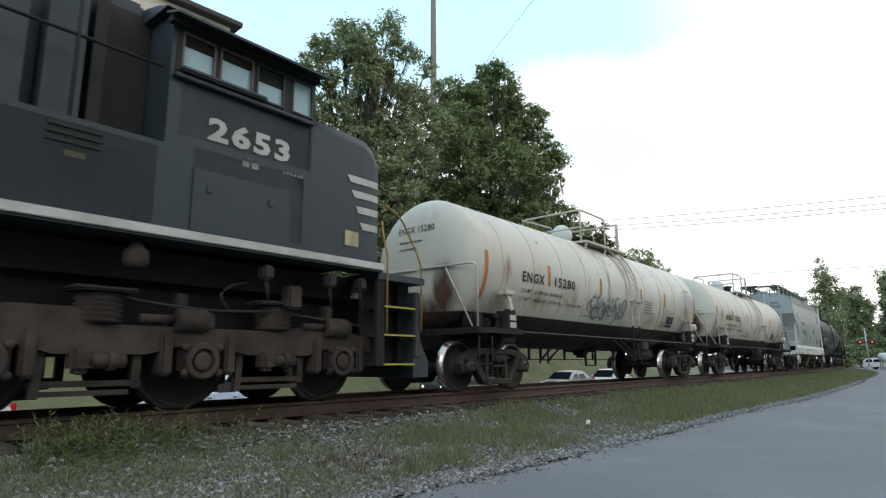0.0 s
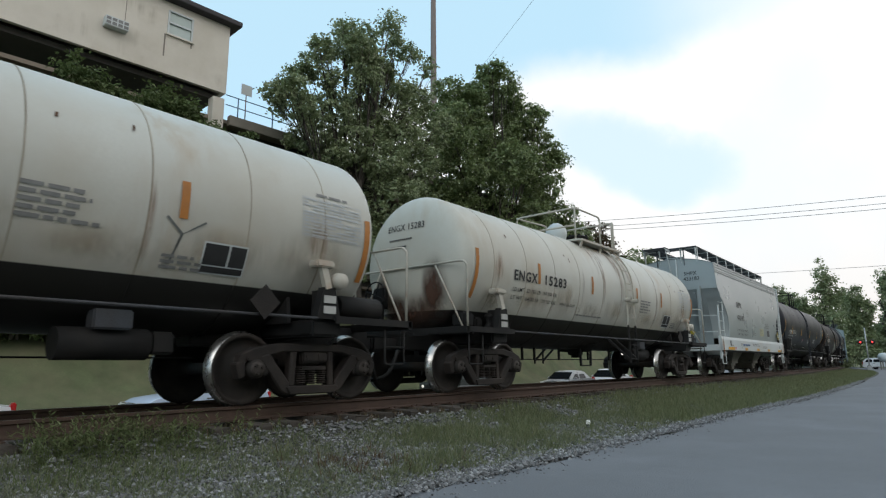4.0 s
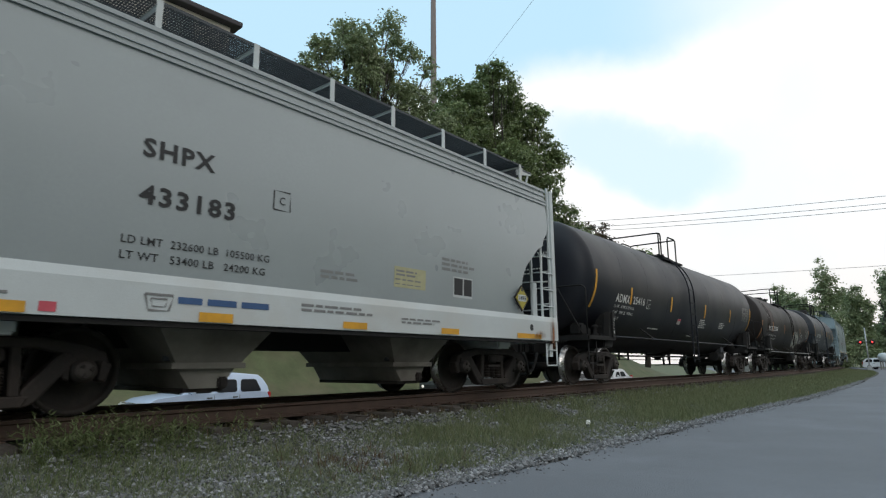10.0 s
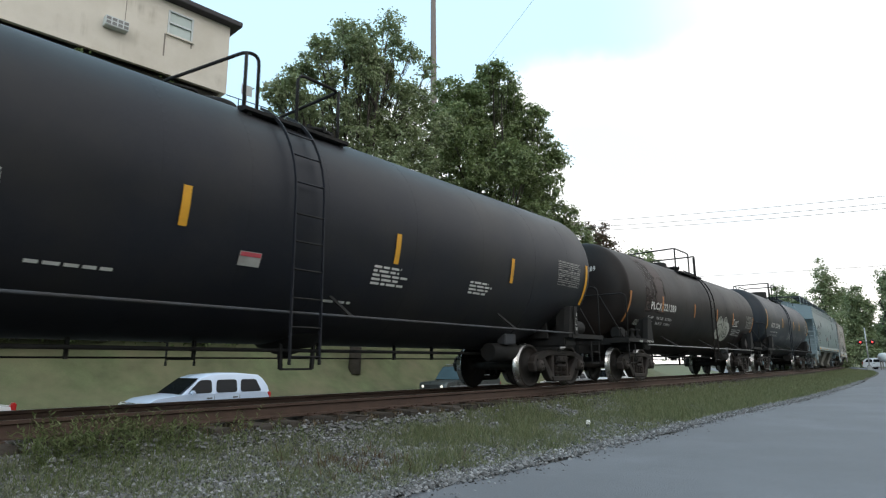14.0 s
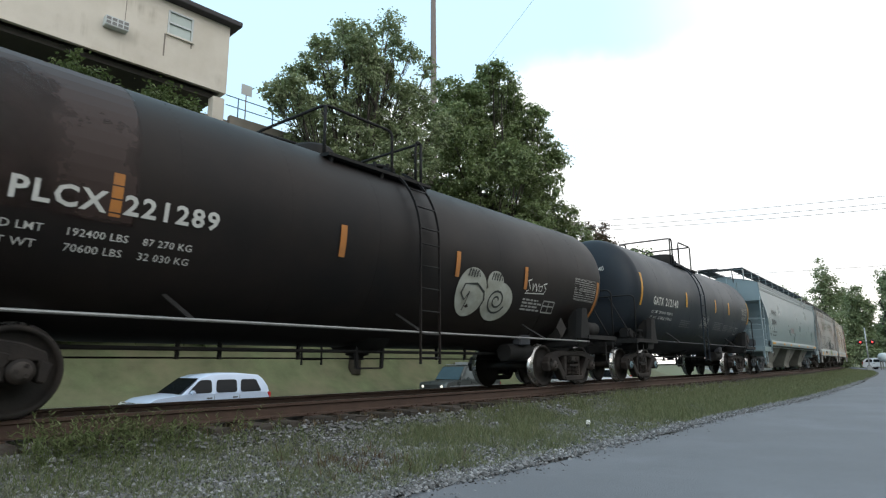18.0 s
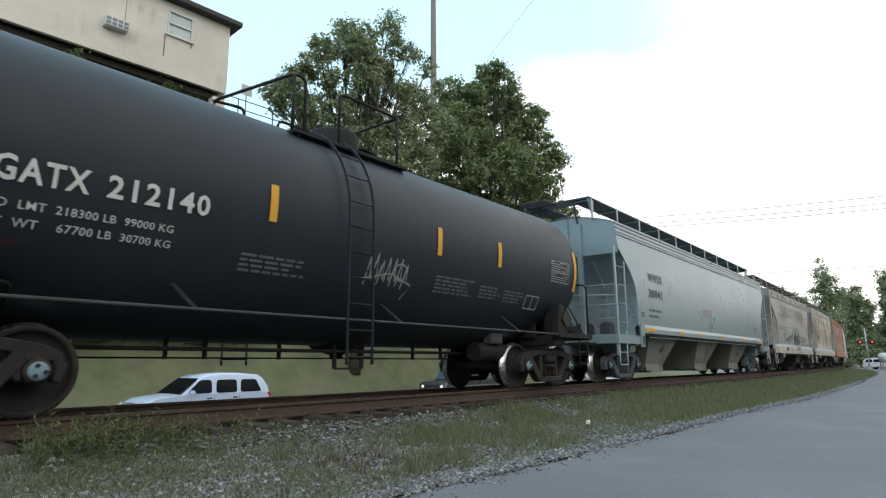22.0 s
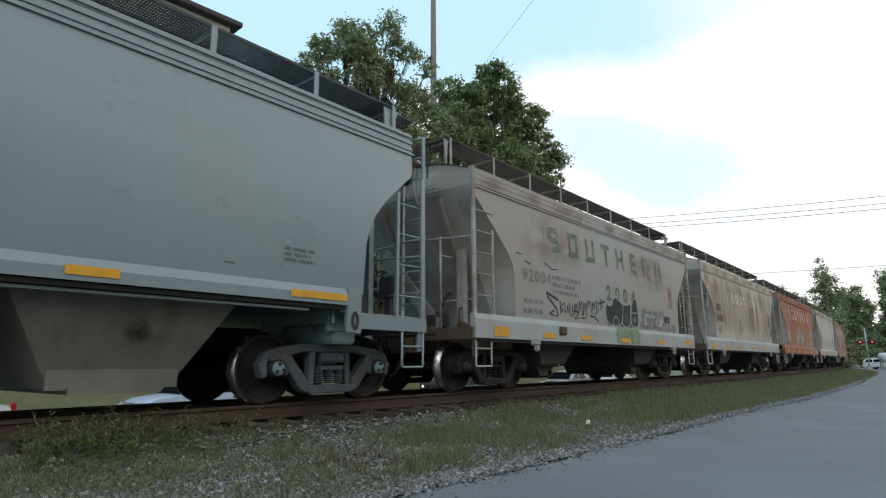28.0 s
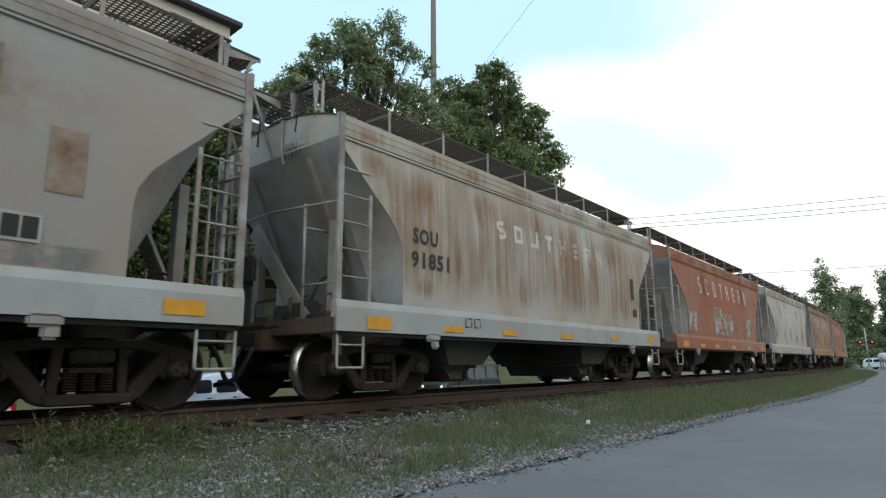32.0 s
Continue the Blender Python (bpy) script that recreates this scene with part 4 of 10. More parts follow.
# ---- tank cars ----
def tank_car(name, label, S, hs, R, zc, Bt, fr, co, skin, trim, truckmat="truck", seams=(), sill="under", ladder_x=0.85, dome_x=-0.35, dome="white", seed=1, low=1.08, rail_z=1.12, rail_mat="truckgrey", dish=0.28, knuckle_p=0.58, rear=None):
    car = thing("tank_car", label, "tank car", "cars of the freight train")
    rng = random.Random(seed)

    sag = (zc - low) / R - 1

    def deep(x):
        """How far the belly hangs below a round section."""
        t = min(1, max(0, (hs - abs(x)) / (hs - Bt + 1.4)))
        return 1 + sag * t * t * (3 - 2 * t)

    def wall(x, z, lift=0.0):
        rr = R + 0.012 + lift
        dz = z - zc if z > zc else (z - zc) / deep(x)
        dz = max(-rr * 0.99, min(rr * 0.99, dz))
        return (x, -math.sqrt(rr * rr - dz * dz), z)

    # shell with domed heads and weld bands
    bm = B()
    prof = []
    hd = R * dish
    for i in range(15):
        a = math.pi / 2 * i / 14
        prof.append((-hs - hd * math.cos(a), R * math.sin(a) ** knuckle_p))
    for i in range(1, 16):
        prof.append((-hs + hs * 2 * i / 16, R))
    for i in range(15):
        a = math.pi / 2 * (14 - i) / 14
        prof.append((hs + hd * math.cos(a), R * math.sin(a) ** knuckle_p))
    lathe(bm, prof, "x", 72, (0, 0, zc))
    for v in bm.verts:
        if v.co.z < zc:
            v.co.z = zc - (zc - v.co.z) * deep(v.co.x)
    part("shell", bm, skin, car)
    bead = 0.004 if skin == "white" else 0.001
    for sx in seams:
        bm = B()
        sw = 0.009 if skin == "white" else 0.02
        lathe(bm, [(sx - sw * 1.2, R - 0.01), (sx - sw, R + bead), (sx + sw, R + bead), (sx + sw * 1.2, R - 0.01)], "x", 72, (0, 0, zc), smooth=False)
        for v in bm.verts:
            if v.co.z < zc:
                v.co.z = zc - (zc - v.co.z) * deep(v.co.x)
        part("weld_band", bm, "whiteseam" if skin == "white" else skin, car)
    # stub sills, bolsters, end platforms
    for sg in (-1, 1):
        fe = fr if sg < 0 else rear or fr
        bm = B()
        cbox(bm, (sg * (fe + Bt - 1.0) / 2, 0, 0.92), (fe - Bt + 1.6, 0.4, 0.34), bevel=0.02)
        cbox(bm, (sg * Bt, 0, 0.98), (0.5, 2.7, 0.22), bevel=0.03)
        part("stub_sill", bm, sill, car)
        bm = B()
        cbox(bm, (sg * (fe - 0.02), 0, 1.08), (0.09, 2.95, 0.12), bevel=0.01)
        for sy in (-1, 1):
            cbox(bm, (sg * (fe - 0.72), sy * 1.28, 1.12), (1.5, 0.34, 0.05))
            cbox(bm, (sg * (fe - 0.72), sy * 1.46, 1.09), (1.5, 0.03, 0.09))
        part("end_platform", bm, sill, car)
        # saddles that carry the tank
        bm = B()
        for sx in (-0.35, 0.35):
            a0 = [(-0.98, 1.05), (0.98, 1.05), (0.94, 1.4), (0.7, zc - 0.92 * R + 0.12), (0, zc - R + 0.02), (-0.7, zc - 0.92 * R + 0.12), (-0.94, 1.4)]
            va = [bm.verts.new((sg * Bt + sx - 0.03, y, z)) for y, z in a0]
            vb = [bm.verts.new((sg * Bt + sx + 0.03, y, z)) for y, z in a0]
            for i in range(7):
                bm.faces.new((va[i], va[(i + 1) % 7], vb[(i + 1) % 7], vb[i]))
            bm.faces.new(va)
            bm.faces.new(vb[::-1])
        part("saddle", bm, sill, car)
        for sy in (-1, 1):
            # jacking pedestal beside the saddle
            px = sg * (Bt - 0.03)
            bm = B()
            if trim == "under":
                prism(bm, [(px - 0.24, 1.06), (px + 0.2, 1.06), (px + 0.1, 1.74), (px - 0.12, 1.74)], sy * 1.38 - 0.07, sy * 1.38 + 0.07)
                cbox(bm, (px, sy * 1.2, 1.4), (0.06, 0.34, 0.6))
                part("jacking_pedestal", bm, sill, car)
                bm = B()
            prism(bm, [(px - 0.2, 1.1), (px + 0.2, 1.1), (px + 0.1, 1.52), (px - 0.1, 1.52)], sy * 1.36 - 0.06, sy * 1.36 + 0.06)
            cbox(bm, (px, sy * 1.22, 1.3), (0.05, 0.3, 0.4))
            part("pedestal_base", bm, sill, car)
            if trim != "under":
                bm = B()
                bar(bm, (px - 0.02, sy * 1.4, 1.5), (px - 0.1, sy * 1.38, 1.8), 0.1, 0.08)
                part("pedestal_strut", bm, trim, car)
                bm = B()
                cbox(bm, (px - 0.1, sy * 1.36, 1.83), (0.3, 0.2, 0.1), bevel=0.02)
                part("jacking_pad", bm, trim, car)
                if sg > 0:
                    bm = B()
                    lathe(bm, [(-0.1, 0.0), (-0.1, 0.1), (0.02, 0.12), (0.06, 0.08), (0.07, 0.0)], "y", 16, (px + 0.16, sy * 1.4, 1.62))
                    part("end_cap", bm, trim, car, "round white cap")
            # corner handrail
            bm = B()
            xr = sg * (fe - 0.06)
            tube(bm, bent([(xr, sy * 1.43, 1.1), (xr, sy * 1.43, 2.3), (xr, sy * 0.05, 2.3)], 0.16), 0.02, 8)
            part("end_handrail", bm, trim, car)
            bm = B()
            tube(bm, [(xr, sy * 0.7, 2.28), (xr, sy * 1.34, 1.1)], 0.016, 6)
            part("handrail_brace", bm, trim, car)
            bm = B()
            xs2 = sg * (fe - 0.3)
            tube(bm, bent([(xs2 - 0.2, sy * 1.42, 1.0), (xs2 - 0.2, sy * 1.42, 0.5), (xs2 + 0.2, sy * 1.42, 0.5), (xs2 + 0.2, sy * 1.42, 1.0)], 0.05), 0.015, 6)
            tube(bm, [(xs2 - 0.2, sy * 1.42, 0.75), (xs2 + 0.2, sy * 1.42, 0.75)], 0.013, 6)
            part("sill_step", bm, sill, car)
        knuckle(car, sg * co, sg)
    # brake wheel and gear on the head that comes first
    bm = B()
    cbox(bm, (-fr - 0.02, 0.62, 1.75), (0.16, 0.3, 0.4), bevel=0.03)
    for k in range(16):
        a0, a1 = k * math.tau / 16, (k + 1) * math.tau / 16
        tube(bm, [(-fr - 0.16, 0.62 + 0.26 * math.cos(a0), 1.8 + 0.26 * math.sin(a0)), (-fr - 0.16, 0.62 + 0.26 * math.cos(a1), 1.8 + 0.26 * math.sin(a1))], 0.014, 6)
    for k in range(4):
        a0 = k * math.tau / 4 + 0.4
        bar(bm, (-fr - 0.16, 0.62, 1.8), (-fr - 0.16, 0.62 + 0.26 * math.cos(a0), 1.8 + 0.26 * math.sin(a0)), 0.02, 0.02)
    bar(bm, (-fr, 0.62, 1.12), (-fr, 0.62, 1.7), 0.08, 0.08)
    part("brake_wheel", bm, sill, car)
    # valve and reservoir on the platform
    bm = B()
    cbox(bm, (-fr + 0.55, -0.95, 1.3), (0.34, 0.3, 0.3), bevel=0.05)
    cbox(bm, (-fr + 0.9, -0.95, 1.26), (0.22, 0.24, 0.2), bevel=0.04)
    part("brake_valve", bm, sill, car)
    for k, (vx, vy) in enumerate(((1.15, -1.1), (1.4, -1.15), (1.65, -1.05))):
        bm = B()
        lathe(bm, [(1.14, 0.0), (1.14, 0.08), (1.2, 0.09), (1.24, 0.05), (1.34, 0.05), (1.38, 0.09 - 0.015 * k), (1.42, 0.07), (1.44, 0.0)], "z", 12, (-fr + vx, vy, 0))
        tube(bm, bent([(-fr + vx, vy, 1.28), (-fr + vx + 0.2, vy + 0.05, 1.28), (-fr + vx + 0.22, vy + 0.2, 1.12)], 0.06), 0.022, 6)
        part("valve_fitting", bm, sill, car)
    bm = B()
    fe = rear or fr
    tube(bm, [(fe - 1.15, -1.05, 1.32), (fe - 0.35, -1.05, 1.32)], 0.16, 14)
    part("brake_cylinder", bm, sill, car)
    # side pipe rail with struts to the shell
    for sy in (-1, 1):
        bm = B()
        tube(bm, [(-fr + 1.4, sy * 1.44, rail_z), (fr - 1.4, sy * 1.44, rail_z)], 0.019, 8)
        part("side_rail", bm, rail_mat, car, "long pipe handrail along the tank")
        for k in (-1, 0, 1) if trim == "under" else ():
            xx = k * hs * 0.55 + 0.25
            bm = B()
            zs = rail_z + 0.3
            bar(bm, (xx, sy * 1.44, rail_z), (xx - 0.12, sy * math.sqrt(max(0.04, R * R - ((zc - zs) / deep(xx)) ** 2)), zs), 0.05, 0.02)
            part("rail_strut", bm, sill, car)
    # pipes and rods below the tank
    bm = B()
    z0 = low
    if trim == "under":
        tube(bm, [(-Bt + 1.2, -0.3, 0.71), (Bt - 1.2, -0.3, 0.71)], 0.03, 6)
    tube(bm, [(-Bt + 1.2, -0.1, 0.6), (Bt - 1.2, -0.1, 0.6)], 0.013, 6)
    part("brake_pipe", bm, "under", car)
    for xx in (-0.52, -0.42, -0.2, 0.1, 0.35, 0.5):
        bm = B()
        bar(bm, (xx * Bt, -0.2, 0.58), (xx * Bt, -0.2, z0 + 0.1), 0.04, 0.05)
        part("pipe_hanger", bm, "under", car)
    bm = B()
    lathe(bm, [(z0 - 0.2, 0.0), (z0 - 0.2, 0.11), (z0 - 0.14, 0.11), (z0 - 0.12, 0.2), (z0 - 0.06, 0.2), (z0 - 0.04, 0.4), (z0 + 0.15, 0.6)], "z", 16, (0.2, 0, 0))
    for sx in (-0.28, 0.28):
        bar(bm, (0.2 + sx, -0.3, 0.44), (0.2 + sx * 1.1, -0.3, z0 + 0.1), 0.05, 0.05)
    bar(bm, (-0.08, -0.3, 0.44), (0.48, -0.3, 0.44), 0.03, 0.03)
    part("bottom_outlet", bm, "under", car)
    bm = B()
    rx = Bt - (3.0 if name == "engx" else 2.1)
    tube(bm, [(rx, -0.6, 0.74), (rx + 0.95, -0.6, 0.74)], 0.18, 14)
    cbox(bm, (rx + 1.1, -0.6, 0.76), (0.28, 0.26, 0.26), bevel=0.03)
    part("air_reservoir", bm, "under", car)
    bm = B()
    cbox(bm, (rx + 0.5, -0.72, 1.0), (0.42, 0.2, 0.22), bevel=0.02)
    part("reservoir_bracket", bm, "truckgrey", car)
    # ladders over the side, their feet braced inwards to the belly
    for sy in (-1, 1):
        white = trim != "under"
        ry = sy * (R + 0.1)
        zmid = 1.47 if white else 0.56
        bm = B()
        for dx in (-0.23, 0.23):
            pts = [(ladder_x + dx, ry, zmid), (ladder_x + dx, ry, zc)]
            for i in range(1, 9):
                a = radians(i * 8.2)
                pts.append((ladder_x + dx, ry * math.cos(a), zc + (R + 0.1) * math.sin(a)))
            for a, b in zip(pts, pts[1:]):
                bar(bm, a, b, 0.04, 0.016, up=(1, 0, 0))
        ladder = part("side_ladder", bm, "ladderwhite" if white else skin, car)
        bm = B()
        for dx in (-0.23, 0.23):
            bar(bm, (ladder_x + dx, ry, 0.5), (ladder_x + dx, ry, zmid), 0.045, 0.02, up=(1, 0, 0))
        part("ladder_foot", bm, "under", ladder)
        zz = 0.6
        while zz < zc:
            bm = B()
            tube(bm, [(ladder_x - 0.23, ry, zz), (ladder_x + 0.23, ry, zz)], 0.013, 6)
            part("rung", bm, "ladderwhite" if white and zz > zmid else "under", ladder)
            zz += 0.36
        for i in range(4):
            a = radians(6 + i * 15)
            y, z = ry * math.cos(a), zc + (R + 0.1) * math.sin(a)
            bm = B()
            tube(bm, [(ladder_x - 0.23, y, z), (ladder_x + 0.23, y, z)], 0.013, 6)
            part("rung", bm, "ladderwhite" if white else skin, ladder)
        for dx in (-0.23, 0.23) if white else ():
            bm = B()
            bar(bm, (ladder_x + dx, ry, 0.58), (ladder_x + dx, sy * 0.8, 1.16), 0.035, 0.05)
            part("ladder_brace", bm, "under", ladder)
            bm = B()
            lathe(bm, [(-0.14, 0.06), (0.0, 0.055), (0.03, 0.04), (0.035, 0.0)], "y", 12, (ladder_x + dx - 0.05, ry, 2.12))
            part("standoff", bm, trim, ladder)
    # platform, fittings and rails on the crown
    zt = zc + R + (0.1 if name == "engx" else 0.0)
    p0, p1 = {"engx": (-1.1, 1.35), "admx": (-1.3, 0.5), "plcx": (-1.35, 0.98), "gatx": (-1.5, 0.82)}[name]
    for sy in (-1, 1):
        bm = B()
        pm, pl = (p0 + p1) / 2, p1 - p0
        cbox(bm, (pm, sy * 0.74, zt - 0.26), (pl, 0.4, 0.05))
        bar(bm, (p0, sy * 0.95, zt - 0.27), (p1, sy * 0.95, zt - 0.27), 0.05, 0.1)
        for xx in (p0 + 0.1, pm, p1 - 0.1):
            bar(bm, (xx, sy * 0.94, zt - 0.28), (xx, sy * 0.9, zt - 0.44), 0.05, 0.05)
        part("crown_platform", bm, trim if trim == "whitetrim" else sill, car)
    bm = B()
    if dome == "white":
        lathe(bm, [(zt - 0.15, 0.22), (zt - 0.05, 0.26), (zt + 0.1, 0.29), (zt + 0.22, 0.26), (zt + 0.32, 0.17), (zt + 0.37, 0.08), (zt + 0.38, 0.0)], "z", 24, (dome_x, 0, 0))
    else:
        dh = 0.08 if name == "admx" else 0.16 if name == "plcx" else 0.34
        dr = 0.45 if name == "gatx" else 0.36
        lathe(bm, [(zt - 0.1, dr), (zt + dh - 0.05, dr), (zt + dh, dr - 0.04), (zt + dh + 0.02, 0.0)], "z", 24, (dome_x, 0, 0))
    part("dome_cover", bm, M["hopwhite"] if dome == "white" else sill, car, "rounded valve cover" if dome == "white" else "black cylindrical valve housing")
    bm = B()
    lathe(bm, [(zt - 0.1, 0.3), (zt + 0.12, 0.3), (zt + 0.12, 0.34), (zt + 0.16, 0.34), (zt + 0.18, 0.3), (zt + 0.22, 0.0)], "z", 20, (0.55, 0, 0))
    for k in range(8):
        a = k * math.tau / 8
        cbox(bm, (0.55 + 0.33 * math.cos(a), 0.33 * math.sin(a), zt + 0.15), (0.05, 0.05, 0.1))
    part("manway", bm, sill, car)
    # railing round the platform, open on both sides where the ladders come up
    xl, xf, ca, cb, xe = {"engx": (-1.07, -1.22, 0.38, 1.14, 1.25), "admx": (-1.22, -1.6, -1.02, -0.36, 0.42), "plcx": (-1.3, -1.42, 0.16, 0.76, 0.9), "gatx": (-1.43, -1.78, -1.22, -0.56, 0.74)}[name]
    zr = {"engx": 4.42, "admx": 4.74, "plcx": 4.44, "gatx": 4.72}[name]
    foot = zt - 0.3
    runs = [[(xf, 0.82, foot), (xf, 0.82, zr - 0.06), (xl, -0.82, zr), (ca, -0.82, zr), (ca, -0.82, foot)],
            [(xf, 0.82, zr - 0.06), (ca, 0.82, zr), (ca, 0.82, foot)],
            [(cb, -0.82, foot), (cb, -0.82, zr), (xe, -0.82, zr), (xe, 0.82, zr), (xe, 0.82, foot)],
            [(xe, 0.82, zr), (cb, 0.82, zr), (cb, 0.82, foot)],
            [(xl, -0.82, foot), (xl, -0.82, zr - 0.01)], [(xe, -0.82, foot), (xe, -0.82, zr - 0.01)]]
    if name == "engx":
        runs.append([(xf, 0.82, zr - 0.5), (xl, -0.82, zr - 0.46)])
    for run in runs:
        bm = B()
        tube(bm, bent(run, 0.13), 0.025, 8)
        part("crown_handrail", bm, trim, car)
    capmat = "capblue" if skin == "blueblack" else "cap"
    tr1, w1 = make_truck(car, -Bt, truckmat, capmat)
    tr2, w2 = make_truck(car, Bt, truckmat, capmat)
    # placard holders by the pedestals
    for sx in (-1, 1):
        bm = B()
        if name == "admx":
            cbox(bm, (sx * 6.74, -1.49, 1.43), (0.15, 0.03, 0.62), bevel=0.01)
            holder = part("stencil_plate", bm, sill, car, "upright black plate with a white stencil")
            bm = B()
            flat = lambda x, z, l=0.0: (x, -1.508 - l, z)
            xc = sx * 6.74
            scrawl(bm, [(xc - 0.04, 1.33), (xc + 0.04, 1.33), (xc + 0.04, 1.47), (xc - 0.04, 1.47), (xc - 0.04, 1.33)], flat, 0.008)
            patch(bm, xc - 0.04, xc + 0.04, 1.21, 1.28, flat, nz=1)
            patch(bm, xc + 0.01, xc + 0.05, 1.52, 1.6, flat, nz=1)
            part("stencil", bm, "inkpale", holder)
            continue
        if name == "admx" or sx < 0:
            bm.free()
            continue
        c, zd = (Bt + 0.12, 1.45) if name == "gatx" else (4.3, 1.25) if name == "engx" else (4.64, 1.24)
        prism(bm, [(c - 0.21, zd), (c, zd + 0.21), (c + 0.21, zd), (c, zd - 0.21)], -1.48, -1.465)
        part("placard_holder", bm, "truck", car, "empty diamond placard holder")
    RIDES.append((car, Bt, S, (tr1, tr2), [(w, WR) for w in w1 + w2]))
    return car, wall, rng


def stripe(car, wall, x, z0, z1, mat, w=0.1):
    bm = B()
    patch(bm, x - w / 2, x + w / 2, z0, z1, wall, nz=6)
    part("reflective_stripe", bm, mat, car, "upright reflective stripe")


def marks(car, wall, rows, mat, name="lettering"):
    for body, x, z, h, w, bold in rows:
        bm = B()
        word(bm, body, x, z, h, w, wall, bold=bold)
        part(name, bm, mat, car)


def small(car, wall, rng, rows, mat, name="small_print"):
    for x, z, w, n, p in rows:
        bm = B()
        smallprint(bm, x, z, w, n, p, wall, rng)
        part(name, bm, mat, car)


def table_decal(car, wall, x0, x1, z0, z1, lines, mat, rng):
    bm = B()
    for i in range(lines + 3):
        p = (z1 - z0) / (lines + 3)
        x = x0
        while x < x1 - 0.02:
            w = min(rng.choice((0.07, 0.11, 0.16, 0.22)), x1 - x)
            if rng.random() < 0.88:
                patch(bm, x, x + w, z0 + p * (i + 0.3), z0 + p * (i + 0.68), wall, nz=1)
            x += w + 0.03
    for k in range(lines // 2 + 2):
        zz = z0 + (z1 - z0) * k / (lines // 2 + 1)
        patch(bm, x0 - 0.02, x1 + 0.02, zz - 0.004, zz + 0.004, wall, nx=3, nz=1, lift=0.001)
    for xx in (x0 - 0.02, x0 + (x1 - x0) * 0.62, x1 + 0.02):
        patch(bm, xx - 0.004, xx + 0.004, z0, z1, wall, nz=4, lift=0.001)
    part("test_table", bm, mat, car, "ruled test record stencil")


def head_text(car, hs, R, zc, rows, mat, dish=0.28, power=1.724):
    """Lettering on the domed head that faces the engine."""
    hd = R * dish
    for body, y, z, h, w in rows:
        def hw(u, v, lift=0.0):
            yy, zz = -u, v
            q = min(0.98, (yy * yy + (zz - zc) ** 2) / (R * R))
            return (-hs - hd * math.sqrt(1 - q ** power) - 0.014, yy, zz)
        bm = B()
        word(bm, body, y, z, h, w, hw)
        part("head_lettering", bm, mat, car)


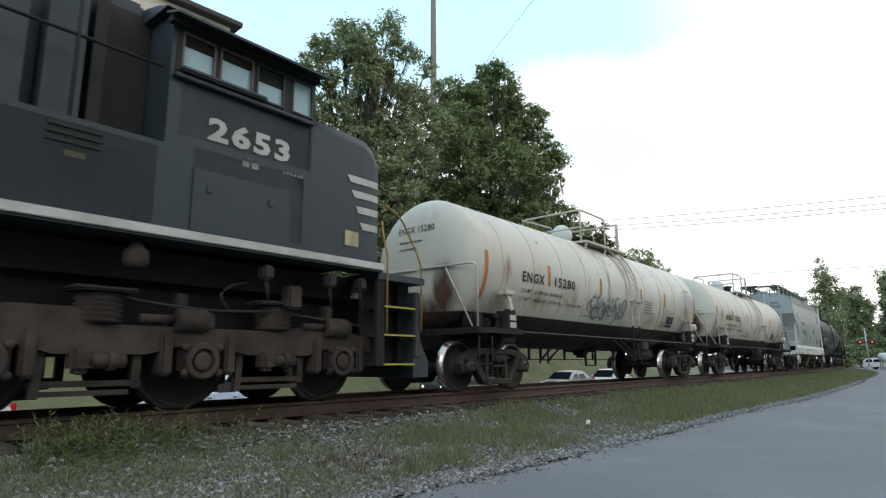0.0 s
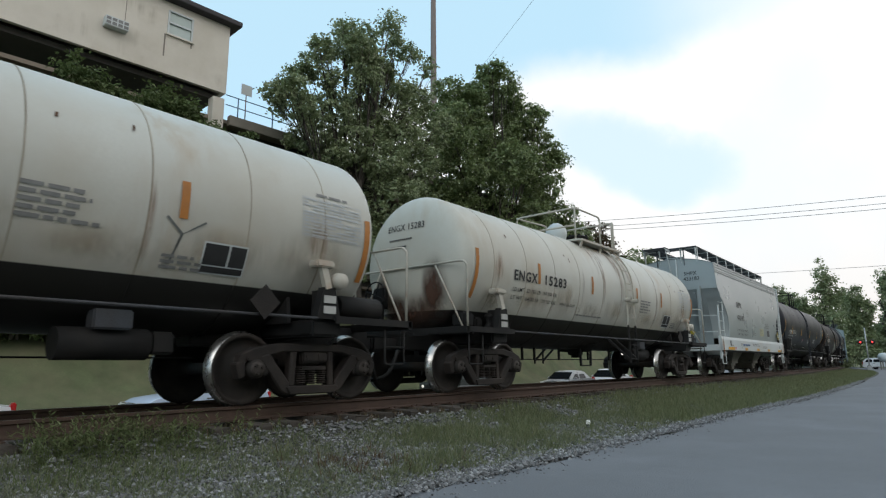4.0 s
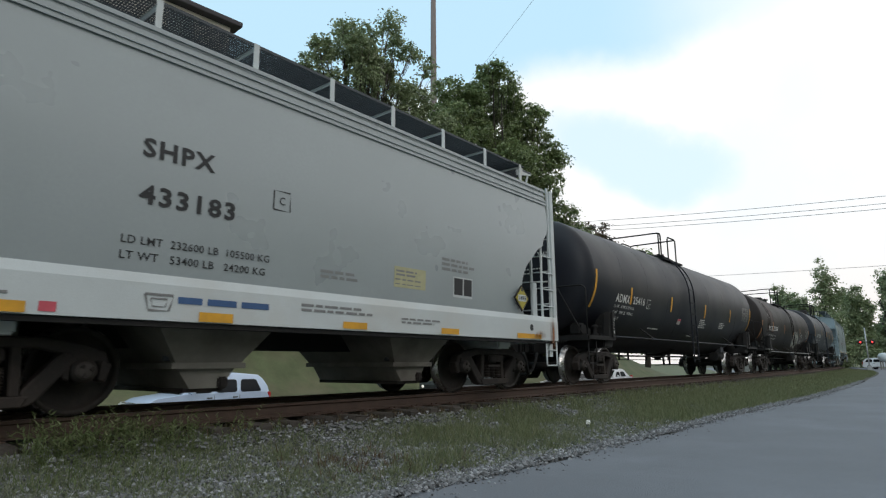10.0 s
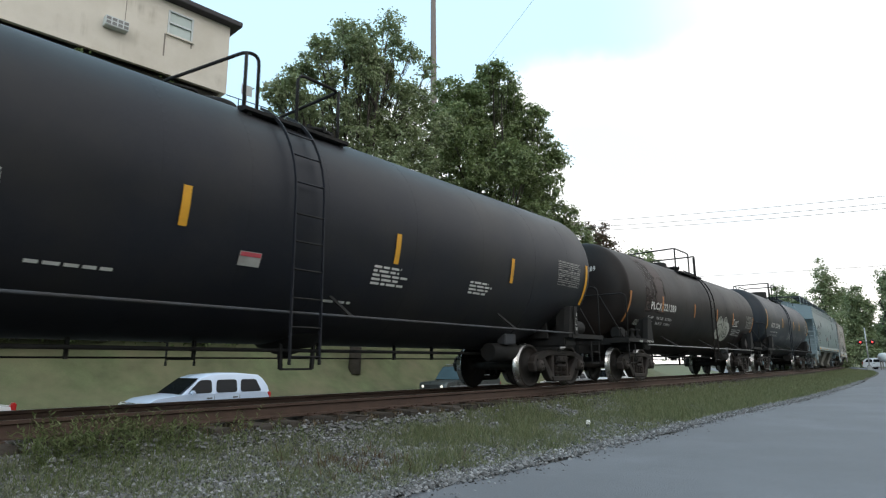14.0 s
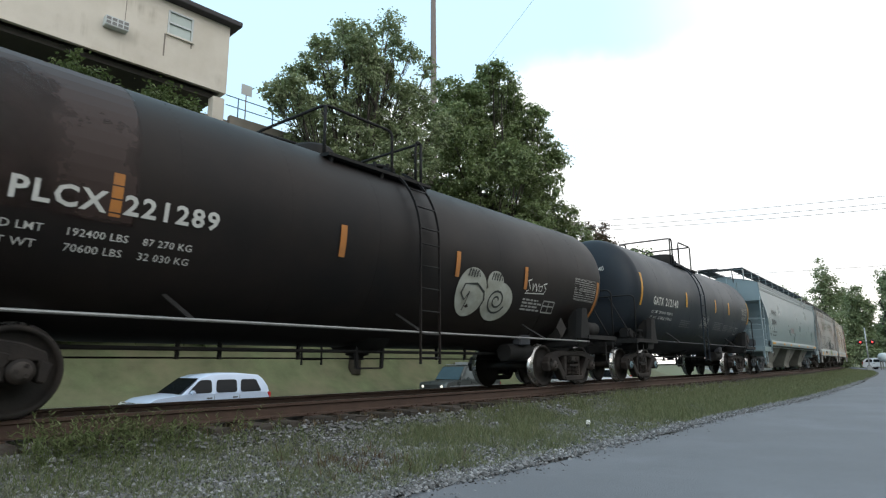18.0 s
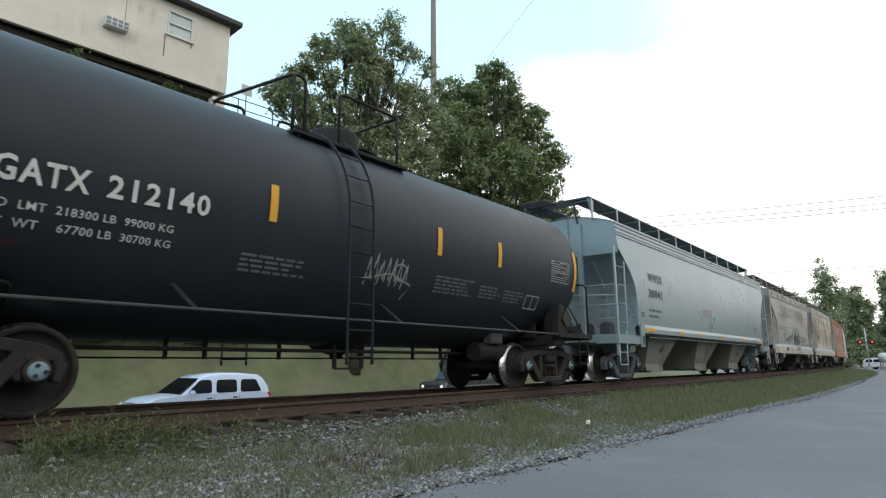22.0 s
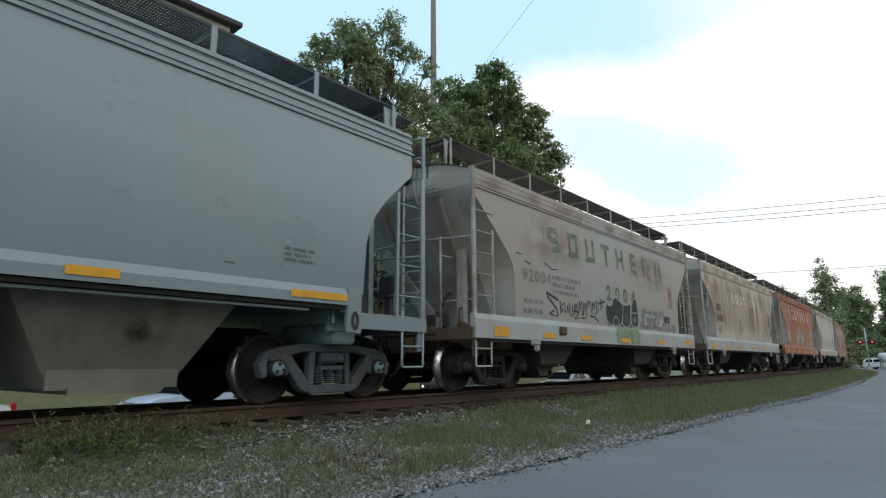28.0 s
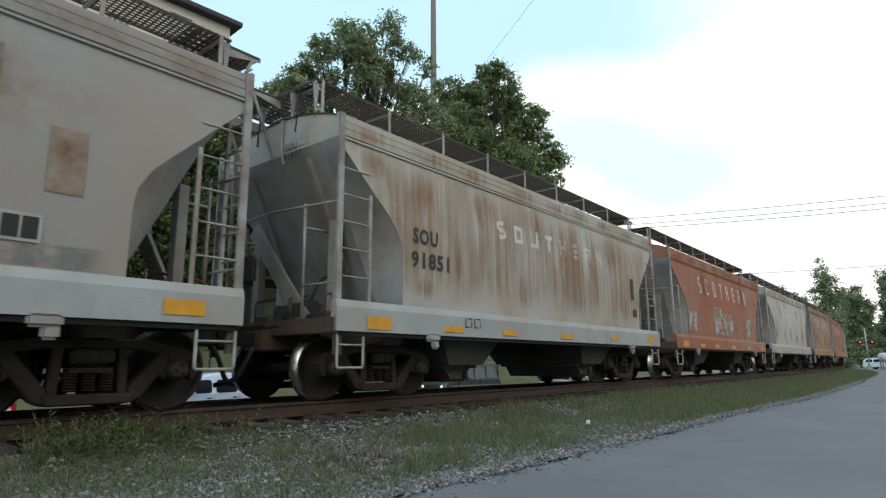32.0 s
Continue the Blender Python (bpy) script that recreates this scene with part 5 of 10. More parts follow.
def build_tanks():
    for num, S, sd, ld, lt in (("15280", 16.06, 1, "LD LMT  221400 LB  100 400 KG", "LT WT   64600 LB   29 300 KG"), ("15283", 30.88, 2, "LD LMT  221700 LB  100 550 KG", "LT WT   64300 LB   29 150 KG")):
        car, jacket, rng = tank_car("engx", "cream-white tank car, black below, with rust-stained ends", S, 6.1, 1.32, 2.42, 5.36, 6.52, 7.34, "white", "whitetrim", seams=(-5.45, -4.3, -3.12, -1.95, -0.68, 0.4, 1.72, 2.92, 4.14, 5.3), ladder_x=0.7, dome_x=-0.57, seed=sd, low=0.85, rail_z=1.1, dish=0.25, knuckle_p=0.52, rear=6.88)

        def wall(x, z, lift=0.0):
            return jacket(x - 0.18, z, lift)

        marks(car, wall, [("ENGX", -4.58, 2.13, 0.21, 0.88, 0.006), (num, -3.26 if num == "15280" else -3.38, 2.14, 0.21, 0.93, 0.006), (ld, -4.58, 1.92, 0.075, 1.75, 0.0), (lt, -4.58, 1.76, 0.075, 1.75, 0.0), ("NEW 06-2000", -2.62, 1.76, 0.07, 0.7, 0.0)], "ink")
        for x, z0, z1 in ((-5.82, 1.69, 2.59), (-3.5 if num == "15280" else -3.62, 2.14, 2.57), (-0.95 if num == "15280" else -1.12, 2.13, 2.56), (1.62, 2.13, 2.53), (3.48, 2.12, 2.55), (6.26, 1.69, 2.59)):
            stripe(car, wall, x, z0, z1, "orange")
        small(car, wall, rng, [(1.9, 2.22, 0.75, 5, 0.075), (-1.75, 1.63, 1.4, 1, 0.06), (3.32 if num == "15280" else 4.55, 1.72, 0.5, 3, 0.06), (5.35, 2.83, 0.6, 1, 0.07)], "inkgrey")
        bm = B()
        patch(bm, 3.78, 4.36, 1.56, 1.92, wall, nx=2, lift=-0.003)
        part("plate_border", bm, "hopwhite", car, "white border of the data panel")
        for x0, x1, z0, z1 in ((3.8, 4.1, 1.66, 1.9), (4.13, 4.34, 1.66, 1.9), (3.8, 4.34, 1.575, 1.645)):
            bm = B()
            patch(bm, x0, x1, z0, z1, wall, lift=0.001)
            part("data_plate", bm, "ink", car, "black ruled data panel")
        table_decal(car, wall, 5.12, 6.12, 2.2, 2.74, 9, "inktable", rng)
        head_text(car, 6.1, 1.32, 2.42, [("ENGX " + num, -0.55, 3.05, 0.13, 0.95), ("-----------", -0.5, 2.86, 0.03, 0.6), ("--------", -0.5, 2.72, 0.03, 0.45)], "ink", 0.25, 1.923)
        # rust and soot round the head's lower half
        hd = 1.32 * 0.25
        for cy, cz, ry, rz in ((-0.62, 1.9, 0.34, 0.72), (0.72, 1.75, 0.3, 0.55), (0.1, 1.5, 0.8, 0.42)):
            bm = B()
            g = []
            for i in range(11):
                row = []
                for j in range(11):
                    yy, zz = cy + ry * (i / 5 - 1), cz + rz * (j / 5 - 1)
                    d = min(0.97, (yy ** 2 + (zz - 2.42) ** 2) / 1.32 ** 2)
                    row.append(bm.verts.new((-6.1 - hd * math.sqrt(1 - d ** 1.923) - 0.006, yy, zz)))
                g.append(row)
            for i in range(10):
                for j in range(10):
                    bm.faces.new((g[i][j], g[i + 1][j], g[i + 1][j + 1], g[i][j + 1]))
            part("rust_stain", bm, "sootstain", car, "dark rust stain on the head")
        for px in (-5.33, 5.33):
            for dz in (1.36, 1.22):
                bm = B()
                cbox(bm, (px, -1.432, dz), (0.2, 0.012, 0.1))
                part("placard", bm, "locowhite", car, "small white printed plate")
        # tan dirt along the lower edge of the jacket
        for k in range(9):
            bm = B()
            x0 = -5.9 + k * 1.3
            patch(bm, x0, x0 + 1.7, 1.47, 1.47 + 0.5 + 0.2 * ((k * 7) % 3), wall, nx=4, nz=5, lift=0.0006 * (k % 3) - 0.006)
            part("dirt_film", bm, "tanhaze", car, "tan film of dirt low on the jacket")
        # scuffs, spots and rust runs on the jacket
        gr = random.Random(60 + sd)
        for k in range(7):
            bm = B()
            x, z = gr.uniform(-5.6, 5.6), gr.uniform(2.6, 3.4)
            w, h = gr.uniform(0.01, 0.022), gr.uniform(0.03, 0.1)
            scrawl(bm, [(x, z), (x + gr.uniform(-0.03, 0.03), z - h)], wall, w)
            part("scuff", bm, "soot", car)
        for x, w, z0, z1 in ((-0.72, 0.09, 2.5, 3.78), (-0.44, 0.1, 1.75, 3.75), (-0.3, 0.16, 2.9, 3.75), (0.45, 0.12, 2.6, 3.72), (0.64, 0.1, 1.6, 3.72), (0.9, 0.12, 2.5, 3.72), (1.2, 0.14, 2.3, 3.72), (1.42, 0.09, 2.7, 3.68), (0.02, 0.14, 3.2, 3.76), (-5.1, 0.22, 1.75, 2.7), (5.4, 0.22, 1.8, 2.5), (-1.6, 0.07, 1.6, 2.8), (-2.9, 0.05, 1.5, 2.4), (3.13, 0.06, 1.5, 2.6)):
            bm = B()
            patch(bm, x - w, x + w, z0, z1, wall, nx=3, nz=8)
            part("rust_run", bm, "rusthaze", car, "brown rust run down the jacket")
        if num == "15280":
            gr = random.Random(8)
            for x0, x1, z0, z1 in ((-1.75, -0.55, 1.5, 2.3), (-0.95, 0.1, 1.45, 2.25), (-0.25, 0.8, 1.45, 2.2)):
                bm = B()
                patch(bm, x0, x1, z0, z1, wall, nx=4, nz=6, lift=0.002)
                part("spray_haze", bm, "greyhaze", car, "faded grey sprayed cloud")
            for k in range(15):
                cx, cz = -1.4 + k * 0.135, 1.85 + 0.14 * math.sin(k * 2.4)
                bm = B()
                a0 = gr.uniform(0, 360)
                scrawl(bm, ring_stroke(cx, cz, gr.uniform(0.12, 0.2), gr.uniform(0.12, 0.24), a0, a0 + gr.uniform(190, 330), 18), wall, gr.uniform(0.026, 0.044), lift=0.003 + 0.0008 * (k % 5))
                part("spray_tag", bm, "sprayblue", car, "faded blue-grey sprayed stroke")
            bm = B()
            scrawl(bm, [(3.3, 2.12), (3.5, 1.95), (3.76, 2.12)], wall, 0.014)
            scrawl(bm, [(3.5, 1.96), (3.42, 1.62)], wall, 0.014)
            part("spray_tag", bm, "spraygrey", car, "thin grey sprayed line")
    # long black tank car
    car, wall, rng = tank_car("admx", "long glossy black tank car with yellow stripes", 59.9, 7.55, 1.46, 2.66, 6.75, 8.1, 8.75, "black", "under", seams=(-5.9, -4.2, -2.5, -1.4, -0.2, 1.6, 3.4, 5.2, 6.6), ladder_x=-0.62, dome_x=-1.2, dome="black", seed=3, low=0.8, rail_z=1.15)
    marks(car, wall, [("ADMX", -6.26, 2.04, 0.21, 0.85, 0.006), ("25416", -5.19, 2.05, 0.21, 0.81, 0.006), ("C", -4.08, 2.04, 0.09, 0.07, 0.0), ("LD LMT  187100 LB  84900 KG", -6.27, 1.9, 0.075, 1.22, 0.0), ("LT WT   75900  LB   34400 KG", -6.27, 1.75, 0.075, 1.22, 0.0), ("NEW 2-01", -6.27, 1.61, 0.07, 0.45, 0.0)], "inkwhite")
    bm = B()
    scrawl(bm, [(-4.18, 2.0), (-4.18, 2.24), (-3.93, 2.24), (-3.93, 2.0), (-4.18, 2.0)], wall, 0.01)
    part("box_mark", bm, "inkwhite", car)
    for x, z0, z1 in ((-7.47, 1.83, 2.73), (-5.33, 2.03, 2.47), (-2.22, 2.02, 2.47), (1.17, 2.01, 2.47), (4.35, 2.03, 2.5), (7.45, 1.83, 2.73)):
        stripe(car, wall, x, z0, z1, "yellow")
    small(car, wall, rng, [(0.75, 1.95, 0.75, 5, 0.06), (3.1, 1.95, 0.7, 4, 0.06), (-3.6, 1.5, 0.9, 1, 0.06), (0.0, 1.4, 0.6, 1, 0.06)], "inkwhite")
    bm = B()
    patch(bm, -1.45, -1.15, 1.69, 1.86, wall)
    part("warning_plate", bm, "locowhite", car, "white notice with a red heading")
    bm = B()
    patch(bm, -1.44, -1.16, 1.8, 1.85, wall, lift=0.006)
    part("warning_heading", bm, "pink", car)
    table_decal(car, wall, 6.15, 7.1, 2.18, 2.7, 9, "inkpale", rng)
    head_text(car, 7.55, 1.46, 2.66, [("ADMX 25416", -0.35, 3.1, 0.13, 0.85), ("-------", -0.35, 2.8, 0.03, 0.6), ("------", -0.35, 2.7, 0.03, 0.55)], "inkwhite")
    # black-brown tank car with sprayed faces
    car, wall, rng = tank_car("plcx", "dull brown-black tank car with white sprayed circles", 76.95, 6.85, 1.37, 2.5, 5.85, 7.4, 8.05, "blackbrown", "under", seams=(-5.2, -3.7, -2.2, -0.6, 0.8, 2.6, 4.4, 5.8), ladder_x=0.4, dome_x=-0.9, dome="black", seed=4, low=0.78, rail_z=0.99, rail_mat="railpipe")
    marks(car, wall, [("PLCX", -5.3, 2.02, 0.22, 0.84, 0.006), ("221289", -4.3, 2.03, 0.22, 1.07, 0.006), ("LD LMT     192400 LBS    87 270 KG", -5.38, 1.76, 0.075, 1.88, 0.0), ("LT WT      70600 LBS    32 030 KG", -5.38, 1.61, 0.075, 1.88, 0.0)], "inkwhite")
    for x, z0, z1 in ((-6.8, 1.6, 2.42), (-4.38, 2.0, 2.45), (-1.34, 1.99, 2.44), (1.28, 1.99, 2.43), (3.5, 1.97, 2.42), (6.75, 1.6, 2.42)):
        stripe(car, wall, x, z0, z1, "orange", 0.11)
    bm = B()
    patch(bm, -5.75, -4.15, 1.9, 3.85, wall, nx=4, nz=14)
    part("repaint_patch", bm, "brownhaze", car, "reddish brown repainted patch")
    for q, (cx, cz, rx, rz) in enumerate(((1.78, 1.78, 0.44, 0.43), (2.46, 2.02, 0.26, 0.2), (2.64, 1.67, 0.5, 0.36))):
        bm = B()
        ring = [bm.verts.new(wall(x, z, q * 0.001)) for x, z in ring_stroke(cx, cz, rx, rz, 0, 350, 35)]
        c = bm.verts.new(wall(cx, cz, q * 0.001 + 0.004))
        for k in range(36):
            bm.faces.new((c, ring[k], ring[(k + 1) % 36]))
        part("sprayed_disc", bm, "spraywhite", car, "grey-white sprayed rounded shapes")
    bm = B()
    scrawl(bm, [(1.48, 1.72), (1.55, 1.9), (1.9, 1.93), (2.15, 1.8), (2.2, 1.66), (2.12, 1.5)], wall, 0.02, lift=0.01)
    scrawl(bm, [(1.48, 1.74), (1.62, 1.62), (1.72, 1.78), (1.66, 1.45)], wall, 0.016, lift=0.01)
    scrawl(bm, [(x, z) for k in range(30) for x, z in [(2.6 + (0.05 + 0.009 * k) * math.cos(k * 0.42), 1.68 + (0.04 + 0.007 * k) * math.sin(k * 0.42))]], wall, 0.018, lift=0.01)
    for cx, cz in ((1.74, 2.1), (2.46, 2.1)):
        for k in range(4):
            scrawl(bm, [(cx - 0.14 + k * 0.08, cz - 0.06), (cx - 0.1 + k * 0.08, cz + 0.08), (cx - 0.04 + k * 0.08, cz - 0.04)], wall, 0.016, lift=0.01)
    part("sprayed_outline", bm, "sprayblack", car)
    bm = B()
    for x0, pts in ((3.56, ((0.16, 0.2), (0.03, 0.16), (0.1, 0.08), (0.14, 0.0), (0.0, -0.05))), (3.78, ((0.0, 0.12), (0.02, -0.02), (0.09, 0.13))), (3.9, ((0.0, 0.13), (0.05, -0.03), (0.12, 0.14))), (4.02, ((0.12, 0.1), (0.02, 0.08), (0.03, -0.02), (0.12, 0.0), (0.14, 0.12))), (4.2, ((0.14, 0.17), (0.0, 0.14), (0.12, 0.04), (0.02, -0.06)))):
        scrawl(bm, [(x0 + dx, 1.99 + dz) for dx, dz in pts], wall, 0.013)
    scrawl(bm, [(3.52, 1.9), (4.25, 1.94)], wall, 0.01)
    part("spray_tag", bm, "inkwhite", car, "white scribbled tag")
    small(car, wall, rng, [(3.5, 1.8, 0.78, 4, 0.065)], "inkpale")
    table_decal(car, wall, 5.61, 6.62, 1.93, 2.42, 7, "inkpale", rng)
    bm = B()
    for a, b in (((4.32, 1.57), (4.32, 1.8)), ((4.32, 1.8), (4.78, 1.8)), ((4.78, 1.8), (4.78, 1.57)), ((4.78, 1.57), (4.32, 1.57)), ((4.55, 1.57), (4.55, 1.8)), ((4.32, 1.7), (4.78, 1.7))):
        scrawl(bm, [a, b], wall, 0.014)
    part("data_plate", bm, "inkpale", car)
    bm = B()
    patch(bm, -6.15, -5.6, 1.5, 1.72, wall, nx=3, nz=3)
    part("spray_haze", bm, "greyhaze", car, "small grey sprayed tag")
    bm = B()
    for k in range(6):
        scrawl(bm, [(-6.12 + k * 0.09, 1.55), (-6.08 + k * 0.09, 1.7), (-6.04 + k * 0.09, 1.54), (-6.0 + k * 0.09, 1.66)], wall, 0.012, lift=0.004)
    part("spray_tag", bm, "spraywhite", car, "small pale sprayed tag")

    def deck(x, z, lift=0.0):
        return (x, -1.479 - lift, z)

    marks(car, deck, [("2 INCH", -6.74, 1.05, 0.055, 0.25, 0.0), ("COMP SHOES", -6.2, 1.05, 0.055, 0.5, 0.0)], "inkwhite", "stencil")
    head_text(car, 6.85, 1.37, 2.5, [("PLCX 221289", -0.38, 2.98, 0.14, 0.95), ("---------", -0.38, 2.84, 0.04, 0.75), ("--------", -0.38, 2.74, 0.04, 0.75)], "inkwhite")
    # blue-black tank car
    car, wall, rng = tank_car("gatx", "blue-black tank car with yellow stripes and a scribbled tag", 92.2, 5.95, 1.45, 2.6, 5.25, 6.5, 7.05, "blueblack", "under", seams=(-4.6, -3.2, -1.6, -0.4, 0.6, 2.2, 3.8, 5.0), ladder_x=-0.7, dome_x=0.0, dome="black", seed=5, low=0.8, rail_z=1.11)
    marks(car, wall, [("GATX", -5.0, 2.15, 0.24, 0.8, 0.006), ("212140", -4.04, 2.16, 0.24, 1.1, 0.006), ("LD  LMT  218300 LB  99000 KG", -4.98, 1.92, 0.08, 1.67, 0.0), ("LT  WT    67700 LB  30700 KG", -4.98, 1.76, 0.08, 1.67, 0.0)], "inkwhite")
    for x, z0, z1 in ((-5.88, 2.07, 2.97), (-2.1, 2.26, 2.73), (1.14, 2.27, 2.74), (2.9, 2.28, 2.75), (5.9, 2.08, 2.98)):
        stripe(car, wall, x, z0, z1, "yellow", 0.11)
    small(car, wall, rng, [(1.15, 1.95, 1.2, 5, 0.06), (2.4, 1.9, 0.7, 4, 0.06), (3.2, 1.88, 0.8, 4, 0.06), (-2.44, 1.84, 1.0, 4, 0.06)], "inkdim")
    table_decal(car, wall, 4.85, 5.6, 2.21, 2.67, 7, "inkpale", rng)
    bm = B()
    gr = random.Random(14)
    for k in range(7):
        x = -0.4 + k * 0.13
        scrawl(bm, [(x, 1.7 + gr.uniform(-0.06, 0.06)), (x + 0.06, 2.05 + gr.uniform(-0.05, 0.08)), (x + 0.09, 1.75), (x + 0.16, 2.0 - 0.04 * k)], wall, 0.011)
    scrawl(bm, ring_stroke(0.3, 1.9, 0.14, 0.12, 0, 330), wall, 0.011)
    scrawl(bm, [(-0.45, 1.74), (0.1, 1.86), (0.6, 1.72), (0.45, 1.5)], wall, 0.01)
    part("spray_tag", bm, "inkpale", car, "pale scribbled tag")
    bm = B()
    for a, b in (((4.0, 1.6), (4.0, 1.85)), ((4.0, 1.85), (4.5, 1.85)), ((4.5, 1.85), (4.5, 1.6)), ((4.5, 1.6), (4.0, 1.6)), ((4.25, 1.6), (4.25, 1.85))):
        scrawl(bm, [a, b], wall, 0.014)
    part("data_plate", bm, "inkpale", car)
    bm = B()
    patch(bm, -4.85, -4.68, 1.58, 1.68, wall, nx=2, nz=2)
    part("red_mark", bm, M["redhaze"], car, "small red sprayed spot")
    head_text(car, 5.95, 1.45, 2.6, [("GATX 212140", -0.38, 3.05, 0.13, 0.95), ("---------", -0.38, 2.88, 0.03, 0.5)], "inkwhite")


build_tanks()


# ---- covered hoppers ----
def hopper_car(label, S, hl, Bt, co, eave, insets, sill0, sill1, sill_in, bays, skin, sillmat, endmat, grate, rbz, truckmat="truck", bulge=0.035, bay_z=0.4, ends="slope", seed=1, platform=1.02, trimmat=None, baymat=None):
    car = thing("hopper_car", label, "hopper car", "cars of the freight train")
    rng = random.Random(seed)
    trim = trimmat or ("soutrim" if endmat is not None else sillmat)
    zs_in = [z for z, _ in insets][::-1]
    in_in = [i for _, i in insets][::-1]

    def inset(z):
        return float(np.interp(z, zs_in, in_in))

    def half(z):
        t = (z - sill1) / (eave - sill1)
        return 1.575 + bulge * math.sin(math.pi * min(1, max(0, t * 0.9 + 0.1))) - 0.16 * max(0, t - 0.45) ** 1.4

    def wall(x, z, lift=0.0):
        e = hl - inset(z) - 0.015
        return (max(-e, min(e, x)), -half(z) - 0.004 - lift, z)

    old = endmat is not None
    nz = 22
    for sy in (-1, 1):
        # plate with real thickness, its faces turned outwards
        bm = B()
        skins = []
        for deep in (0.0, 0.02):
            rows = []
            for j in range(nz + 1):
                z = sill1 - 0.05 + (eave - sill1 + 0.05) * j / nz
                x0 = hl - inset(z)
                rows.append([bm.verts.new((-x0 + 2 * x0 * i / 16, sy * (half(z) - deep), z)) for i in range(17)])
            skins.append(rows)
            for a, b in zip(rows, rows[1:]):
                for i in range(16):
                    q = (a[i], a[i + 1], b[i + 1], b[i])
                    bm.faces.new(q if (sy < 0) == (deep == 0.0) else q[::-1]).smooth = True
        outer, inner = skins
        ring = [(r, 0) for r in range(nz + 1)] + [(nz, c) for c in range(1, 17)] + [(r, 16) for r in range(nz - 1, -1, -1)] + [(0, c) for c in range(15, 0, -1)]
        for (r0, c0), (r1, c1) in zip(ring, ring[1:] + ring[:1]):
            q = (outer[r0][c0], outer[r1][c1], inner[r1][c1], inner[r0][c0])
            bm.faces.new(q[::-1] if sy < 0 else q)
        bm.normal_update()
        for e in bm.edges:
            if e.calc_face_angle(0) > 0.6:
                e.smooth = False
        part("side_sheet", bm, skin, car)
        # ribbed top chord
        bm = B()
        ht = half(eave)
        xl = hl - inset(eave) + 0.02
        for k, zz in enumerate((eave - 0.03, eave - 0.14, eave - 0.25)):
            bm = B() if k else bm
            cbox(bm, (0, sy * (ht + (0.003 if old else 0.012) + (0.014 if old else 0.004) * k), zz), (2 * xl, 0.05, 0.1 if old else 0.085), bevel=0.006 if old else 0.022)
            part("top_chord", bm, skin, car)
        bm = B()
        cbox(bm, (0, sy * (half(eave - 0.4) + 0.006), eave - 0.33), (2 * xl, 0.03, 0.03))
        part("drip_strip", bm, skin, car)
        # side sill
        bm = B()
        xs = hl - sill_in
        prof = [(1.5, sill0), (1.62, sill0), (1.62, sill1 - 0.1), (half(sill1) + 0.004, sill1), (1.5, sill1)]
        va = [bm.verts.new((-xs, sy * y, z)) for y, z in prof]
        vb = [bm.verts.new((xs + (0.1 if ends == "slope" else 0.0), sy * y, z)) for y, z in prof]
        for i in range(5):
            bm.faces.new((va[i], va[(i + 1) % 5], vb[(i + 1) % 5], vb[i]))
        bm.faces.new(va)
        bm.faces.new(vb[::-1])
        part("side_sill", bm, sillmat, car, "long lighter side sill")
        bm = B()
        cbox(bm, (0, sy * 1.53, sill0 - 0.035), (2 * xs - 0.1, 0.12, 0.05))
        part("sill_flange", bm, "under", car)
        if sill_in > 1:
            bm = B()
            cbox(bm, (0, sy * 1.5, sill0 - 0.085), (2 * xs - 1.2, 0.08, 0.03))
            part("bay_rail", bm, sillmat, car)
    # roof
    bm = B()
    xl = hl - inset(eave) + 0.02
    ht = half(eave)
    prev = None
    for i in range(13):
        u = -1 + i / 6
        y, z = u * ht, eave + 0.28 * (1 - abs(u) ** 2.2)
        row = [bm.verts.new((-xl, y, z)), bm.verts.new((xl, y, z))]
        if prev:
            bm.faces.new((prev[0], prev[1], row[1], row[0])).smooth = True
        prev = row
    part("roof", bm, skin, car)
    bm = B()
    cbox(bm, (0, 0, eave + 0.33), (2 * xl - 0.5, 0.55, 0.09), bevel=0.02)
    for k in range(9):
        x = -xl + 0.6 + (2 * xl - 1.2) * k / 8
        cbox(bm, (x, 0, eave + 0.4), (0.06, 0.62, 0.05))
    part("hatch_cover", bm, skin, car)
    for sg in (-1, 1):
        xe = sg * (hl - inset(eave) - 0.015)
        zb = 3.68 if old else insets[1][0] - 0.12
        # upper end sheet
        bm = B()
        top = []
        for i in range(13):
            u = -1 + i / 6
            top.append((u * ht * 0.995, eave + 0.27 * (1 - abs(u) ** 2.2)))
        poly = [(-half(zb) * 0.995, zb), (half(zb) * 0.995, zb)] + [(y, z) for y, z in top[::-1]]
        va = [bm.verts.new((xe, y, z)) for y, z in poly]
        bm.faces.new(va)
        part("end_sheet", bm, skin, car)
        # sloped floor of the end; its middle stands further out than the side sheets
        slant = ((0.95, 1.57, 1.9, 2.41, 3.06, 3.2), (0.85, 0.8, 0.72, 0.48, 0.2, 0.12)) if ends == "slope" else ((0.95, 1.4, 1.68, 2.11, 2.69, 3.3, 3.68), (1.3, 1.2, 1.06, 0.84, 0.56, 0.25, 0.05)) if old else None
        bm = B()
        prof = []
        for j in range(21):
            z = zb + (0.95 - zb) * j / 20
            back = float(np.interp(z, *slant)) if slant else inset(z)
            prof.append((abs(xe) if j == 0 else hl - back + 0.004, z))
        prev = None
